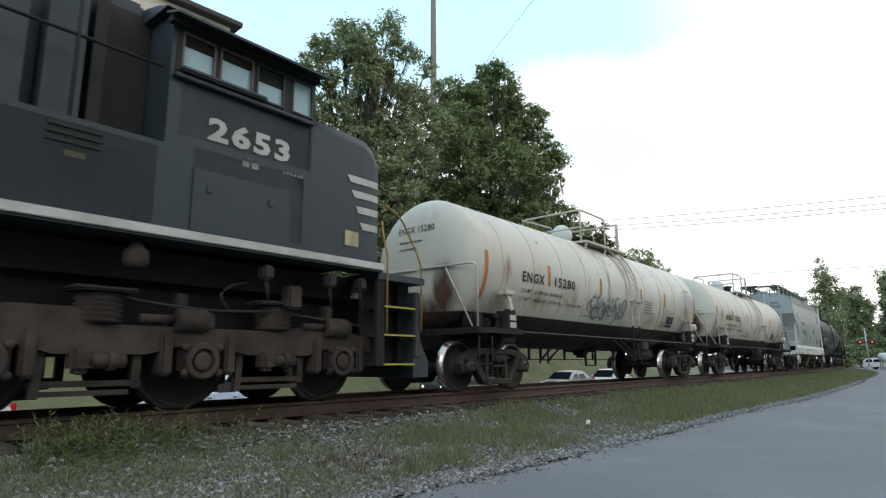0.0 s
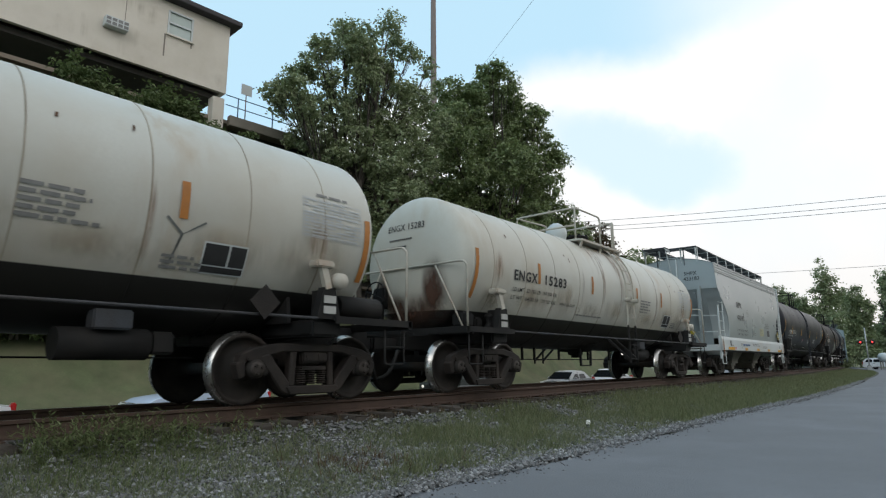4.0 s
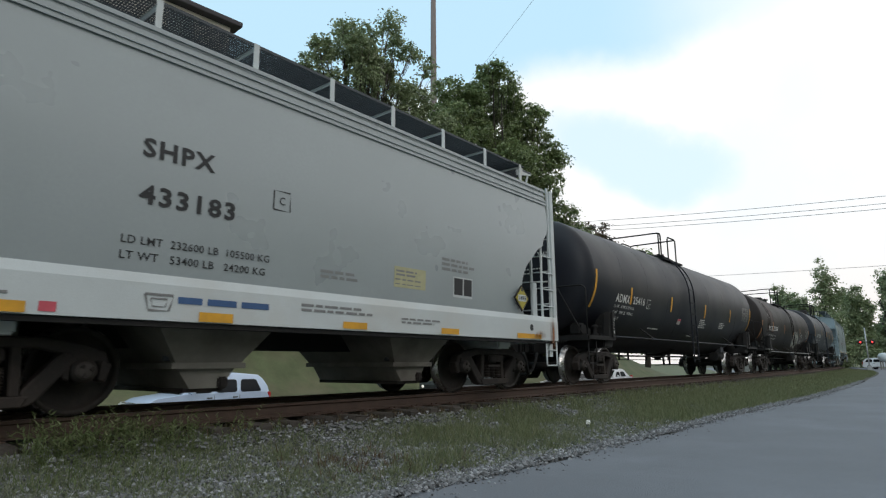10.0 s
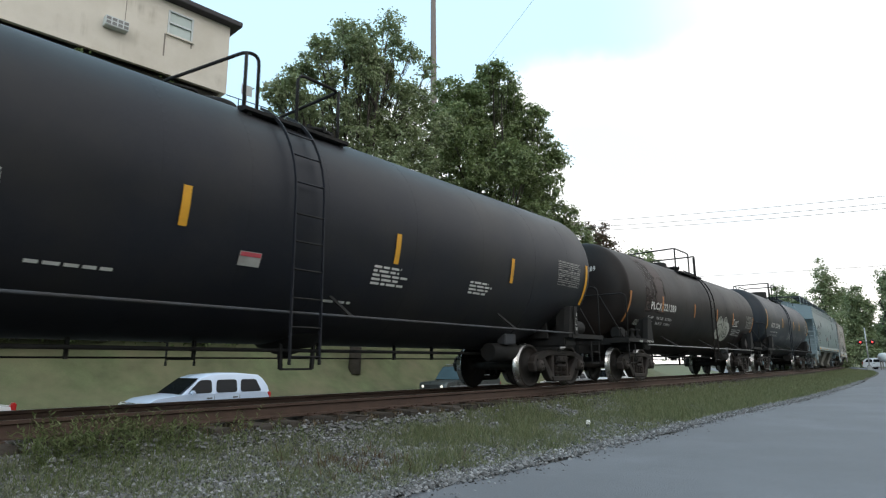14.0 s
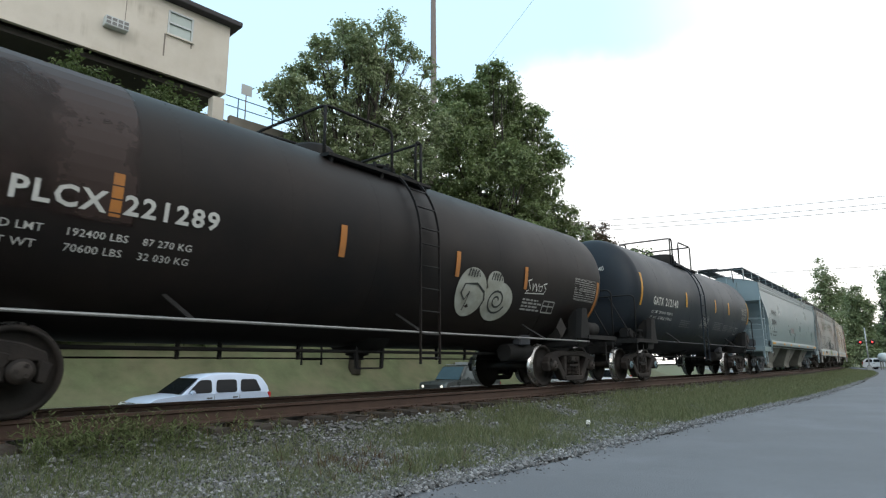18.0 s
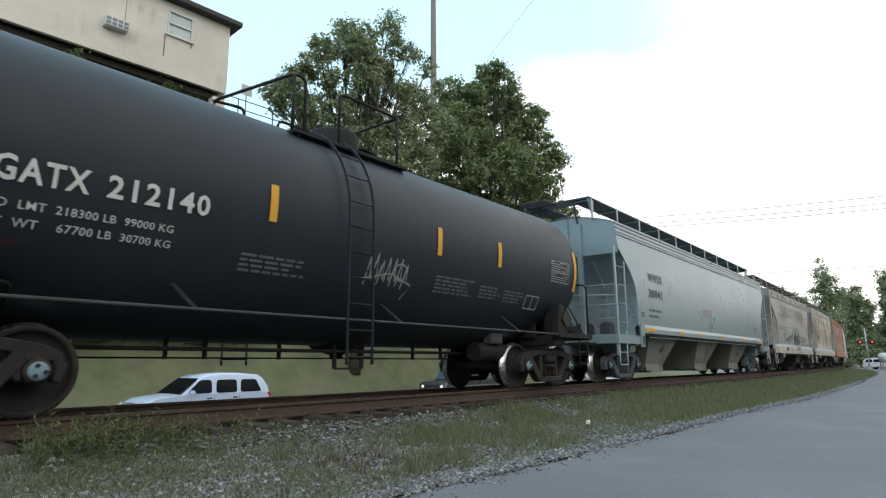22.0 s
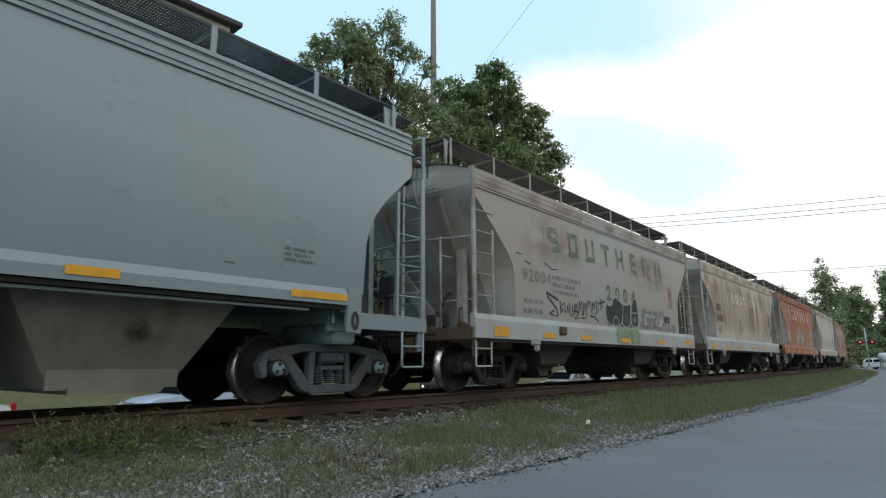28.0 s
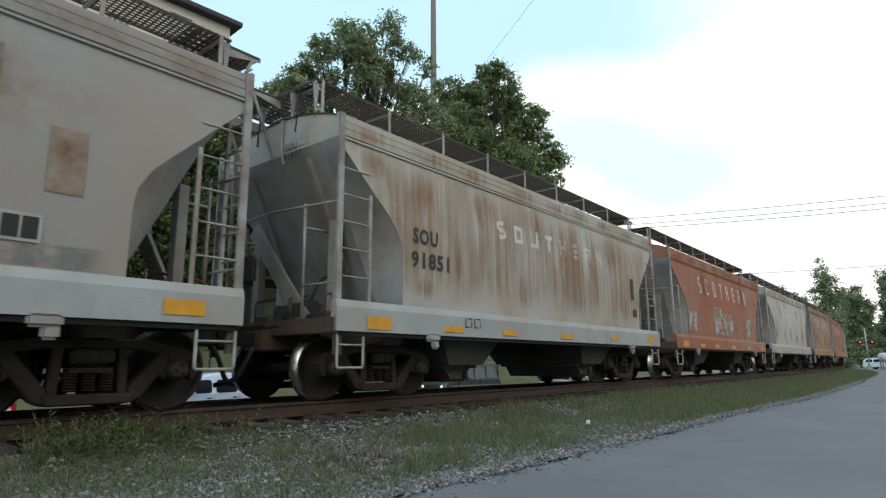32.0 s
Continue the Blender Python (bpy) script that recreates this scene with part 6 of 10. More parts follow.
        for px, z in prof:
            yv = half(z) - 0.01 if z > sill1 - 0.04 else 1.49
            if slant:
                yv = 1.12
            row = [bm.verts.new((sg * px, -yv, z)), bm.verts.new((sg * px, yv, z))]
            if prev:
                bm.faces.new((prev[0], prev[1], row[1], row[0]))
            prev = row
        part("slope_sheet", bm, skin if endmat is None else endmat, car, "sloping end sheet")
        # slanting corner plates between the sides and the end
        for sy in (-1, 1) if slant else ():
            bm = B()
            prev = None
            for px, z in prof:
                if z < sill1 - 0.04:
                    break
                row = [bm.verts.new((sg * (hl - inset(z) - 0.006), sy * (half(z) - 0.012), z)), bm.verts.new((sg * px, sy * 1.12, z))]
                if prev:
                    bm.faces.new((prev[0], prev[1], row[1], row[0])).smooth = True
                prev = row
            part("corner_plate", bm, skin if endmat is None else endmat, car)
        for yy in (-0.75, 0.75):
            for a, b in ((1, 5), (5, 9), (9, 13)):
                bm = B()
                bar(bm, (sg * (prof[a][0] + 0.03), yy, prof[a][1] - 0.02), (sg * (prof[b][0] + 0.03), yy, prof[b][1] - 0.02), 0.08, 0.08, up=(0, 1, 0))
                part("slope_rib", bm, skin if endmat is None else endmat, car)
        # inner bulkhead and centre sill
        bm = B()
        cbox(bm, (sg * (hl - 0.9), 0, 0.88), (2.2, 0.42, 0.36), bevel=0.02)
        cbox(bm, (sg * Bt, 0, 0.92), (0.42, 2.7, 0.28), bevel=0.03)
        for sy in (-1, 1):
            prism(bm, [(sg * (hl - 1.75), 0.95), (sg * (hl - 1.3), 0.95), (sg * (hl - 1.75), 1.9)], sy * 1.35 - 0.02, sy * 1.35 + 0.02)
        part("centre_sill", bm, "souframe" if old else sillmat, car)
        bm = B()
        cbox(bm, (sg * (hl - 0.03), 0, platform), (0.1, 3.1, 0.22), bevel=0.015)
        cbox(bm, (sg * (hl - 0.35), 0, platform + 0.1), (0.6, 3.0, 0.03))
        for sy in (-1, 1):
            cbox(bm, (sg * (hl - max(0.5, sill_in) / 2), sy * 1.56, platform), (max(0.5, sill_in), 0.06, 0.2))
            cbox(bm, (sg * (hl - 0.09), sy * 1.53, platform - 0.24), (0.12, 0.05, 0.3))
        part("end_sill", bm, "souframe" if old else trim, car)
        if sill_in > 1:
            bm = B()
            cbox(bm, (sg * (hl - 0.85), 0, platform + 0.115), (1.6, 3.0, 0.03))
            part("platform_deck", bm, trim, car)
            bm = B()
            cbox(bm, (sg * (hl - 1.72), 0, 1.6), (0.04, 2.9, 1.1))
            part("bulkhead", bm, skin, car)
            for k in range(3):
                bm = B()
                cbox(bm, (sg * (hl - 0.9), -0.9 + 0.55 * k, platform + 0.3), (0.42 - 0.08 * k, 0.26, 0.34), bevel=0.05)
                part("valve_box", bm, "truckgrey", car)
        # posts and braces under the end sheet
        for sy in (-1, 1):
            bm = B()
            if old:
                tube(bm, [(sg * (hl - 0.06), sy * 0.8, platform), (sg * (hl - 0.06), sy * 0.8, 2.8)], 0.022, 8)
                tube(bm, [(sg * (hl - 0.06), sy * 0.8, 2.45), (sg * (hl - 0.5), sy * 0.8, 2.45)], 0.02, 8)
                part("rail_post", bm, trim, car)
                bm = B()
                bar(bm, (sg * (hl - 0.5), sy * 0.95, platform + 0.1), (sg * (hl - 0.5), sy * 0.95, 2.6), 0.12, 0.16)
                part("end_post", bm, endmat, car)
            else:
                yp = 0.95 if ends == "slope" else 0.55
                if ends == "slope" and sg > 0:
                    # the trailing end has low gussets and a lever in place of posts
                    prism(bm, [(hl - 0.6, platform), (hl - 0.42, platform), (hl - 0.42, 2.1), (hl - 0.54, 2.1)], sy * 1.44 - 0.02, sy * 1.44 + 0.02)
                    part("corner_gusset", bm, trim, car)
                    bm = B()
                    bar(bm, (hl - 1.15, sy * 1.5, 1.44), (hl - 0.7, sy * 1.4, 1.78), 0.05, 0.05)
                    part("lever", bm, trim, car)
                    bm = B()
                    tube(bm, [(hl - 0.75, sy * 0.75, 1.55), (hl - 0.3, sy * 0.75, 1.55)], 0.26, 16)
                    part("air_reservoir", bm, "truckgrey", car)
                else:
                    bar(bm, (xe + sg * 0.05, sy * yp, platform), (xe + sg * 0.05, sy * yp, zb + 0.12 if ends == "slope" else eave + 0.05), 0.1, 0.12)
                    part("end_post", bm, skin, car)
            # corner ladder on the side
            tall = ends == "slope" and sg > 0
            xa, xb = (hl + 0.1, hl - 0.4) if tall else (sg * (hl - 0.06), sg * (hl - 0.62))
            ztop = 2.67 if tall else 2.55 if ends == "slope" else 2.72 if old else 2.9
            bm = B()
            bar(bm, (xa, sy * 1.56, platform + 0.05), (xa, sy * 1.56, eave if tall else ztop if ends == "slope" else eave + 0.02 if old else 3.42), 0.12 if tall else 0.085, 0.04, up=(0, 1, 0))
            lad = part("corner_ladder", bm, trim, car)
            bm = B()
            bar(bm, (xb, sy * 1.56, platform + 0.05), (xb, sy * 1.57, ztop + 0.18), 0.045, 0.03, up=(0, 1, 0))
            part("ladder_stile", bm, trim, lad)
            open_end = ends == "full" and not old
            for k in range(4 if open_end else 5 if ends == "slope" else 6):
                zz = platform + 0.42 + k * 0.47 if open_end else platform + 0.28 + k * (0.34 if ends == "slope" else 0.38)
                bm = B()
                tube(bm, [(xa, sy * 1.57, zz), (xb, sy * 1.57, zz)], 0.013, 6)
                part("rung", bm, trim, lad)
            bm = B()
            tube(bm, bent([(xa, sy * 1.57, platform - 0.05), (xa, sy * 1.57, 0.46), (xb + sg * 0.1, sy * 1.57, 0.46), (xb + sg * 0.1, sy * 1.57, sill0)], 0.04), 0.018, 6)
            tube(bm, [(xa, sy * 1.57, 0.76), (xb + sg * 0.1, sy * 1.57, 0.76)], 0.015, 6)
            part("sill_step", bm, trim, car)
        # ladder up the end to the roof
        bm = B()
        yl = 1.32 * sg * -1
        for dy in (-0.22, 0.22):
            bar(bm, (sg * (hl - 0.02), yl + dy, platform + 0.1), (sg * (hl - 0.02), yl + dy, eave + 0.05), 0.05, 0.04)
        for k in range(9):
            zz = platform + 0.35 + k * 0.34
            tube(bm, [(sg * (hl - 0.02), yl - 0.22, zz), (sg * (hl - 0.02), yl + 0.22, zz)], 0.013, 6)
        part("end_ladder", bm, trim, car)
        bm = B()
        zr = 2.8 if old else 2.25
        tube(bm, bent([(sg * (hl - 0.05), -1.5, zr - 0.08), (sg * (hl - 0.05), 0.0, zr), (sg * (hl - 0.05), 1.5, zr - 0.08)]), 0.018, 6)
        tube(bm, [(sg * (hl - 0.05), -1.5, 1.6), (sg * (hl - 0.05), -0.8, 1.6)], 0.014, 6)
        part("end_handrail", bm, trim, car)
        for zz in (1.94, 2.44) if ends == "full" and not old else ():
            bm = B()
            tube(bm, [(sg * (hl - 0.05), -1.56, zz), (sg * (hl - 0.07), -0.5, zz)], 0.015, 6)
            part("end_rail", bm, trim, car)
        if old:
            # crossing plate brace and the stencil board above it
            bm = B()
            bar(bm, (sg * (hl - 0.3), 0.85, 2.68), (sg * (hl - 0.3), -0.55, platform + 0.12), 0.26, 0.05, up=(1, 0, 0))
            part("end_brace", bm, endmat, car, "wide slanting plate brace")
            bm = B()
            cbox(bm, (xe + sg * 0.008, -0.45, 3.9), (0.006, 0.72, 0.34))
            part("stencil_board", bm, "fadedwhite", car, "pale painted number panel")
            for yy in (-1.1, -0.3, 0.55):
                bm = B()
                tube(bm, bent([(sg * (hl - 0.2), yy, platform + 0.12), (sg * (hl - 0.2), yy, platform + 0.45), (sg * (hl - 0.75), yy + 0.3, platform + 0.55)], 0.08), 0.018, 6)
                cbox(bm, (sg * (hl - 0.3), yy, platform + 0.16), (0.2, 0.14, 0.12), bevel=0.03)
                part("brake_pipe", bm, "souframe", car)
        knuckle(car, sg * co, sg)
    # brake wheel on the leading end
    bm = B()
    cbox(bm, (-hl - 0.02, 0.5, 1.95), (0.16, 0.34, 0.42), bevel=0.04)
    for k in range(16):
        a0, a1 = k * math.tau / 16, (k + 1) * math.tau / 16
        tube(bm, [(-hl - 0.16, 0.5 + 0.27 * math.cos(a0), 2.0 + 0.27 * math.sin(a0)), (-hl - 0.16, 0.5 + 0.27 * math.cos(a1), 2.0 + 0.27 * math.sin(a1))], 0.014, 6)
    for k in range(4):
        a0 = k * math.tau / 4 + 0.4
        bar(bm, (-hl - 0.16, 0.5, 2.0), (-hl - 0.16, 0.5 + 0.27 * math.cos(a0), 2.0 + 0.27 * math.sin(a0)), 0.02, 0.02)
    bar(bm, (-hl, 0.5, 1.1), (-hl, 0.5, 1.8), 0.08, 0.08)
    part("brake_wheel", bm, "truckgrey", car)
    bm = B()
    cbox(bm, (-hl + 0.45, -0.4, platform + 0.28), (0.4, 0.3, 0.3), bevel=0.05)
    tube(bm, [(-hl + 0.3, 0.1, platform + 0.25), (-hl + 0.9, 0.1, platform + 0.25)], 0.13, 12)
    tube(bm, bent([(-hl + 0.5, -0.4, platform + 0.4), (-hl + 0.7, -0.4, 1.8), (-hl + 1.0, -0.3, 1.9)], 0.1), 0.02, 6)
    part("brake_gear", bm, "truckgrey", car)
    # running boards: open grating on brackets
    xr = hl - 0.1
    for sy in (-1, 1):
        bm = B()
        y0, y1 = 0.42, 0.98
        for k in range(10):
            y = y0 + (y1 - y0) * k / 9
            deep = 0.02 if k in (0, 9) else 0.008
            quad_box(bm, -xr, xr, sy * y - 0.005, sy * y + 0.005, rbz - deep, rbz + deep)
        n = int(2 * xr / (0.036 if grate == "grate" else 0.07))
        for k in range(n + 1):
            x = -xr + 2 * xr * k / n
            quad_box(bm, x - 0.009, x + 0.009, sy * (y0 + y1) / 2 - (y1 - y0) / 2, sy * (y0 + y1) / 2 + (y1 - y0) / 2, rbz - 0.008, rbz + 0.008)
        part("running_board", bm, grate, car, "open metal grating walkway")
        nb = max(8, int(2 * xr / 1.55))
        for k in range(nb + 1):
            bm = B()
            x = -xr + 0.05 + (2 * xr - 0.1) * k / nb
            cbox(bm, (x, sy * (y1 + 0.012), (eave + rbz) / 2 + 0.06), (0.08 if grate == "grate" else 0.05, 0.014, rbz - eave - 0.08))
            bar(bm, (x, sy * y0, rbz - 0.04), (x, sy * y1, rbz - 0.04), 0.03, 0.04)
            part("board_bracket", bm, trim, car)
    for sg in (-1, 1):
        # step plate that reaches out over the coupling
        bm = B()
        ya, yb = (0.0, 0.85) if sg < 0 else (-0.85, 0.0)
        for k in range(9):
            x = sg * (hl - 0.1 + 0.075 * k)
            quad_box(bm, x - 0.01, x + 0.01, ya, yb, rbz - 0.02, rbz)
        quad_box(bm, min(sg * (hl - 0.1), sg * (hl + 0.5)), max(sg * (hl - 0.1), sg * (hl + 0.5)), ya - 0.01, ya + 0.01, rbz - 0.03, rbz + 0.01)
        plate = part("step_plate", bm, grate, car)
        for k in range(1, 12):
            y = ya + (yb - ya) * k / 11
            bm = B()
            quad_box(bm, min(sg * (hl - 0.1), sg * (hl + 0.5)), max(sg * (hl - 0.1), sg * (hl + 0.5)), y - 0.012, y + 0.012, rbz - 0.026, rbz + 0.006)
            part("slat", bm, grate, plate)
        for y in (ya, yb) if old or ends == "slope" else ():
            bm = B()
            prism(bm, [(sg * (hl + 0.52), rbz + 0.015), (sg * (hl + 0.52), rbz - 0.05), (sg * (hl - 0.1), rbz - 0.17), (sg * (hl - 0.1), rbz + 0.015)], y - 0.008, y + 0.008)
            part("plate_edge", bm, trim, car)
            bm = B()
            bar(bm, (sg * (hl + 0.4), y, rbz - 0.06), (sg * (abs(xe) + 0.03), y, eave - 0.35), 0.04, 0.03)
            part("plate_strut", bm, trim, car)
        bm = B()
        for k in range(6):
            cbox(bm, (sg * (xr + 0.08 - k * 0.1), 0, rbz), (0.012, 2.0, 0.04))
        for k in range(16):
            cbox(bm, (sg * (xr - 0.17), -0.98 + k * 0.13, rbz), (0.5, 0.03, 0.025))
        for yy in (-0.5, 0.5):
            bar(bm, (sg * xr, yy, rbz - 0.03), (xe if sg > 0 else -abs(xe), yy, eave), 0.05, 0.03)
        part("crossover_board", bm, grate, car)
        for yy in (-0.95, -0.4, 0.4, 0.95) if old or ends == "slope" else (-0.95, 0.95):
            bm = B()
            v = [(sg * (xr + 0.1), rbz - 0.03), (sg * (abs(xe) - 0.05), rbz - 0.03), (sg * (abs(xe) + 0.01), eave + 0.1)]
            prism(bm, v, yy - 0.012, yy + 0.012)
            part("crossover_bracket", bm, trim, car)
        bm = B()
        tube(bm, bent([(sg * (abs(xe) + 0.04), -0.2, eave + 0.25), (sg * (abs(xe) + 0.05), -0.2, zb + 0.1), (sg * (abs(xe) + 0.06), -0.3, zb - 0.2)], 0.1), 0.025, 8)
        part("grab_iron", bm, trim, car)
    # discharge bays
    for bx, bw in bays:
        bm = B()
        zt2 = sill1
        tops = [(bx - bw / 2, -1.5, zt2), (bx + bw / 2, -1.5, zt2), (bx + bw / 2, 1.5, zt2), (bx - bw / 2, 1.5, zt2)]
        bw2, by2 = (0.6, 0.95) if sill_in > 1 else (0.48, 1.2) if old else (0.4, 1.05)
        bots = [(bx - bw2, -by2, bay_z), (bx + bw2, -by2, bay_z), (bx + bw2, by2, bay_z), (bx - bw2, by2, bay_z)]
        a = [bm.verts.new(p) for p in tops]
        b = [bm.verts.new(p) for p in bots]
        for i in range(4):
            bm.faces.new((a[i], a[(i + 1) % 4], b[(i + 1) % 4], b[i]))
        bm.faces.new(b)
        cbox(bm, (bx, 0, bay_z - 0.02), (0.92, 2.16, 0.07))
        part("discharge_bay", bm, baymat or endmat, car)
        if sill_in < 1:
            # outlet box with its slide gate
            bm = B()
            v = [(bx - 0.36, bay_z - 0.05), (bx + 0.36, bay_z - 0.05), (bx + 0.2, 0.24), (bx - 0.2, 0.24)]
            prism(bm, v, -1.0, 1.0)
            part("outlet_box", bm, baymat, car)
            bm = B()
            cbox(bm, (bx, 0, 0.22), (0.5, 1.9, 0.05))
            cbox(bm, (bx + 0.2, -0.98, 0.3), (0.12, 0.14, 0.14), bevel=0.02)
            part("slide_gate", bm, "truck", car)
        if sill_in > 1:
            for sy in (-1, 1):
                bm = B()
                cbox(bm, (bx, sy * 1.02, bay_z + 0.12), (1.3, 0.03, 0.26))
                part("bay_skirt", bm, baymat, car)
        bm = B()
        cbox(bm, (bx, -0.86, bay_z + 0.03), (0.5, 0.16, 0.16), bevel=0.02)
        tube(bm, [(bx - 0.5, -0.95, bay_z + 0.06), (bx + 0.5, -0.95, bay_z + 0.06)], 0.03, 8)
        part("gate_gear", bm, "truckgrey" if endmat is None else "truck", car)
    bm = B()
    cbox(bm, (0, 0, 0.86), (2 * Bt, 0.36, 0.3))
    part("through_sill", bm, "under", car)
    tr1, w1 = make_truck(car, -Bt, truckmat, "capblue" if truckmat == "truckblue" else "cap")
    tr2, w2 = make_truck(car, Bt, truckmat, "capblue" if truckmat == "truckblue" else "cap")
    RIDES.append((car, Bt, S, (tr1, tr2), [(w, WR) for w in w1 + w2]))

    def sillwall(x, z, lift=0.0):
        return (x, -1.626 - lift, z)

    return car, wall, sillwall, rng


def sill_tags(car, sw, rows, mat="yellow"):
    for x0, x1, z0, z1 in rows:
        bm = B()
        patch(bm, x0, x1, z0, z1, sw, nz=1, lift=0.006)
        part("reflective_tag", bm, mat, car)


def end_text(car, xe, rows, mat):
    for body, y, z, h, w in rows:
        def ew(u, v, lift=0.0):
            return (xe - 0.012, -u, v)
        bm = B()
        word(bm, body, y, z, h, w, ew)
        part("end_lettering", bm, mat, car)


def build_hoppers():
    ins = [(4.2, 0.1), (3.3, 0.1), (3.17, 0.13), (3.0, 0.32), (2.86, 0.36), (2.8, 0.53), (2.63, 0.72), (2.46, 0.92), (2.34, 1.05), (2.15, 1.16), (1.9, 1.22), (1.7, 1.22), (1.45, 1.14), (1.3, 1.08)]
    car, wall, sw, rng = hopper_car("light grey two-bay covered hopper with rounded sides", 44.6, 5.45, 3.99, 6.55, 4.12, ins, 0.95, 1.42, 0.0, ((-1.75, 2.2), (1.75, 2.2)), "hopgrey", "hopwhite", None, "grate", 4.78, seed=21, bay_z=0.52, baymat="bay")
    marks(car, wall, [("SHPX", -2.95, 2.62, 0.21, 0.8, 0.006), ("433183", -2.95, 2.12, 0.21, 1.08, 0.006), ("C", -1.28, 2.44, 0.1, 0.08, 0.0), ("LD LMT  232600 LB  105500 KG", -3.08, 1.7, 0.085, 1.7, 0.0), ("LT WT   53400 LB   24200 KG", -3.08, 1.54, 0.085, 1.65, 0.0)], "ink")
    bm = B()
    scrawl(bm, [(-1.36, 2.37), (-1.36, 2.61), (-1.12, 2.61), (-1.12, 2.37), (-1.36, 2.37)], wall, 0.01)
    part("box_mark", bm, "ink", car)
    bm = B()
    patch(bm, 0.76, 1.46, 1.62, 1.93, wall)
    part("notice", bm, "palenotice", car, "yellow printed notice")
    bm = B()
    patch(bm, 2.15, 2.67, 1.58, 1.92, wall, lift=-0.003)
    part("plate_border", bm, "hopwhite", car)
    bm = B()
    patch(bm, 2.17, 2.4, 1.62, 1.9, wall)
    part("data_plate", bm, "ink", car)
    bm = B()
    patch(bm, 2.43, 2.65, 1.62, 1.9, wall)
    part("data_plate", bm, "ink", car)
    small(car, wall, rng, [(0.8, 1.88, 0.6, 2, 0.055), (0.78, 1.75, 0.66, 1, 0.16), (1.85, 2.2, 0.95, 3, 0.08), (-0.6, 1.72, 0.8, 2, 0.07)], "inkgrey")
    sill_tags(car, sw, [(-4.69, -3.82, 0.96, 1.06), (-2.23, -1.83, 0.96, 1.06), (-0.22, 0.21, 0.97, 1.06), (1.8, 2.25, 0.97, 1.06), (4.0, 4.87, 0.97, 1.06)])
    small(car, sw, rng, [(-0.9, 1.25, 1.3, 2, 0.06), (0.9, 1.17, 0.9, 2, 0.05), (-4.3, 1.14, 0.4, 1, 0.05)], "inkgrey")
    bm = B()
    patch(bm, -3.72, -3.58, 0.98, 1.07, sw)
    part("pink_decal", bm, "pink", car)
    bm = B()
    scrawl(bm, [(-2.81, 1.21), (-2.52, 1.21), (-2.56, 1.05), (-2.77, 1.05), (-2.81, 1.21)], sw, 0.013, 1)
    scrawl(bm, [(-2.75, 1.17), (-2.58, 1.17), (-2.6, 1.09), (-2.73, 1.09), (-2.75, 1.17)], sw, 0.008, 1)
    for x0, x1 in ((-2.47, -2.2), (-2.14, -1.79), (-1.73, -1.37)):
        patch(bm, x0, x1, 1.135, 1.205, sw, nz=1)
    part("maker_mark", bm, ["inkblue", "inkgrey"], car, "blue maker's mark in plain blocks")
    bm = B()
    scrawl(bm, ring_stroke(-4.3, 1.2, 0.05, 0.08), sw, 0.03)
    part("sill_slot", bm, "ink", car)
    bm = B()
    prism(bm, [(4.13, 1.96), (4.38, 1.71), (4.13, 1.46), (3.88, 1.71)], -1.668, -1.648)
    part("placard_frame", bm, "truck", car, "dark metal placard frame")
    bm = B()
    patch(bm, 4.1, 4.16, 1.84, 1.9, lambda x, z, l=0.0: (x, -1.676 - l, z), nz=1)
    part("placard_mark", bm, "ink", car)
    bm = B()
    scrawl(bm, ring_stroke(4.52, 1.18, 0.03, 0.03, 0, 350), sw, 0.035)
    part("sill_hole", bm, "ink", car, "round dark hole in the sill")
    bm = B()
    prism(bm, [(4.13, 1.92), (4.34, 1.71), (4.13, 1.5), (3.92, 1.71)], -1.674, -1.668)
    part("diamond_sign", bm, "signyel", car, "yellow diamond placard")
    bm = B()
    patch(bm, 3.99, 4.27, 1.65, 1.77, lambda x, z, l=0.0: (x, -1.678 - l, z))
    part("placard_panel", bm, "hopwhite", car)
    marks(car, lambda x, z, l=0.0: (x, -1.682 - l, z), [("1495", 4.015, 1.672, 0.08, 0.23, 0.003)], "ink")
    bm = B()
    prism(bm, [(-0.55, 1.58 + 0.2), (-0.35, 1.58), (-0.55, 1.38), (-0.75, 1.58)], -5.5, -5.492)
    for v in bm.verts:
        v.co = Vector((v.co.y, v.co.x, v.co.z))
    part("diamond_sign", bm, "signyel", car, "yellow diamond placard")
    for x0, x1, z0, z1 in ((-5.44, -5.2, 0.62, 1.5), (5.18, 5.44, 0.7, 1.5), (4.6, 5.1, 0.95, 1.15)):
        bm = B()
        patch(bm, x0, x1, z0, z1, lambda x, z, l=0.0: (x, -1.632 - l, z), nx=3, nz=5)
        part("rust_stain", bm, "orangehaze", car, "orange rust at the sill's corner")
    end_text(car, -5.34, [("SHPX", 0.46, 3.72, 0.14, 0.46), ("433183", 0.43, 3.52, 0.14, 0.56)], "ink")

    ins = [(4.3, 0.28), (3.4, 0.31), (3.32, 0.42), (3.1, 0.66), (2.85, 0.94), (2.57, 1.16), (2.2, 1.29), (1.3, 1.33)]
    car, wall, sw, rng = hopper_car("pale blue-grey three-bay covered hopper with open end platforms", 108.3, 8.35, 6.92, 8.9, 4.1, ins, 1.28, 1.5, 1.6, ((-4.6, 2.7), (-0.2, 2.7), (4.1, 2.6)), "hopblue", "hopblue", None, "grate", 4.78, truckmat="truckblue", bay_z=0.28, seed=22, baymat="bayblue", platform=1.08, ends="full")
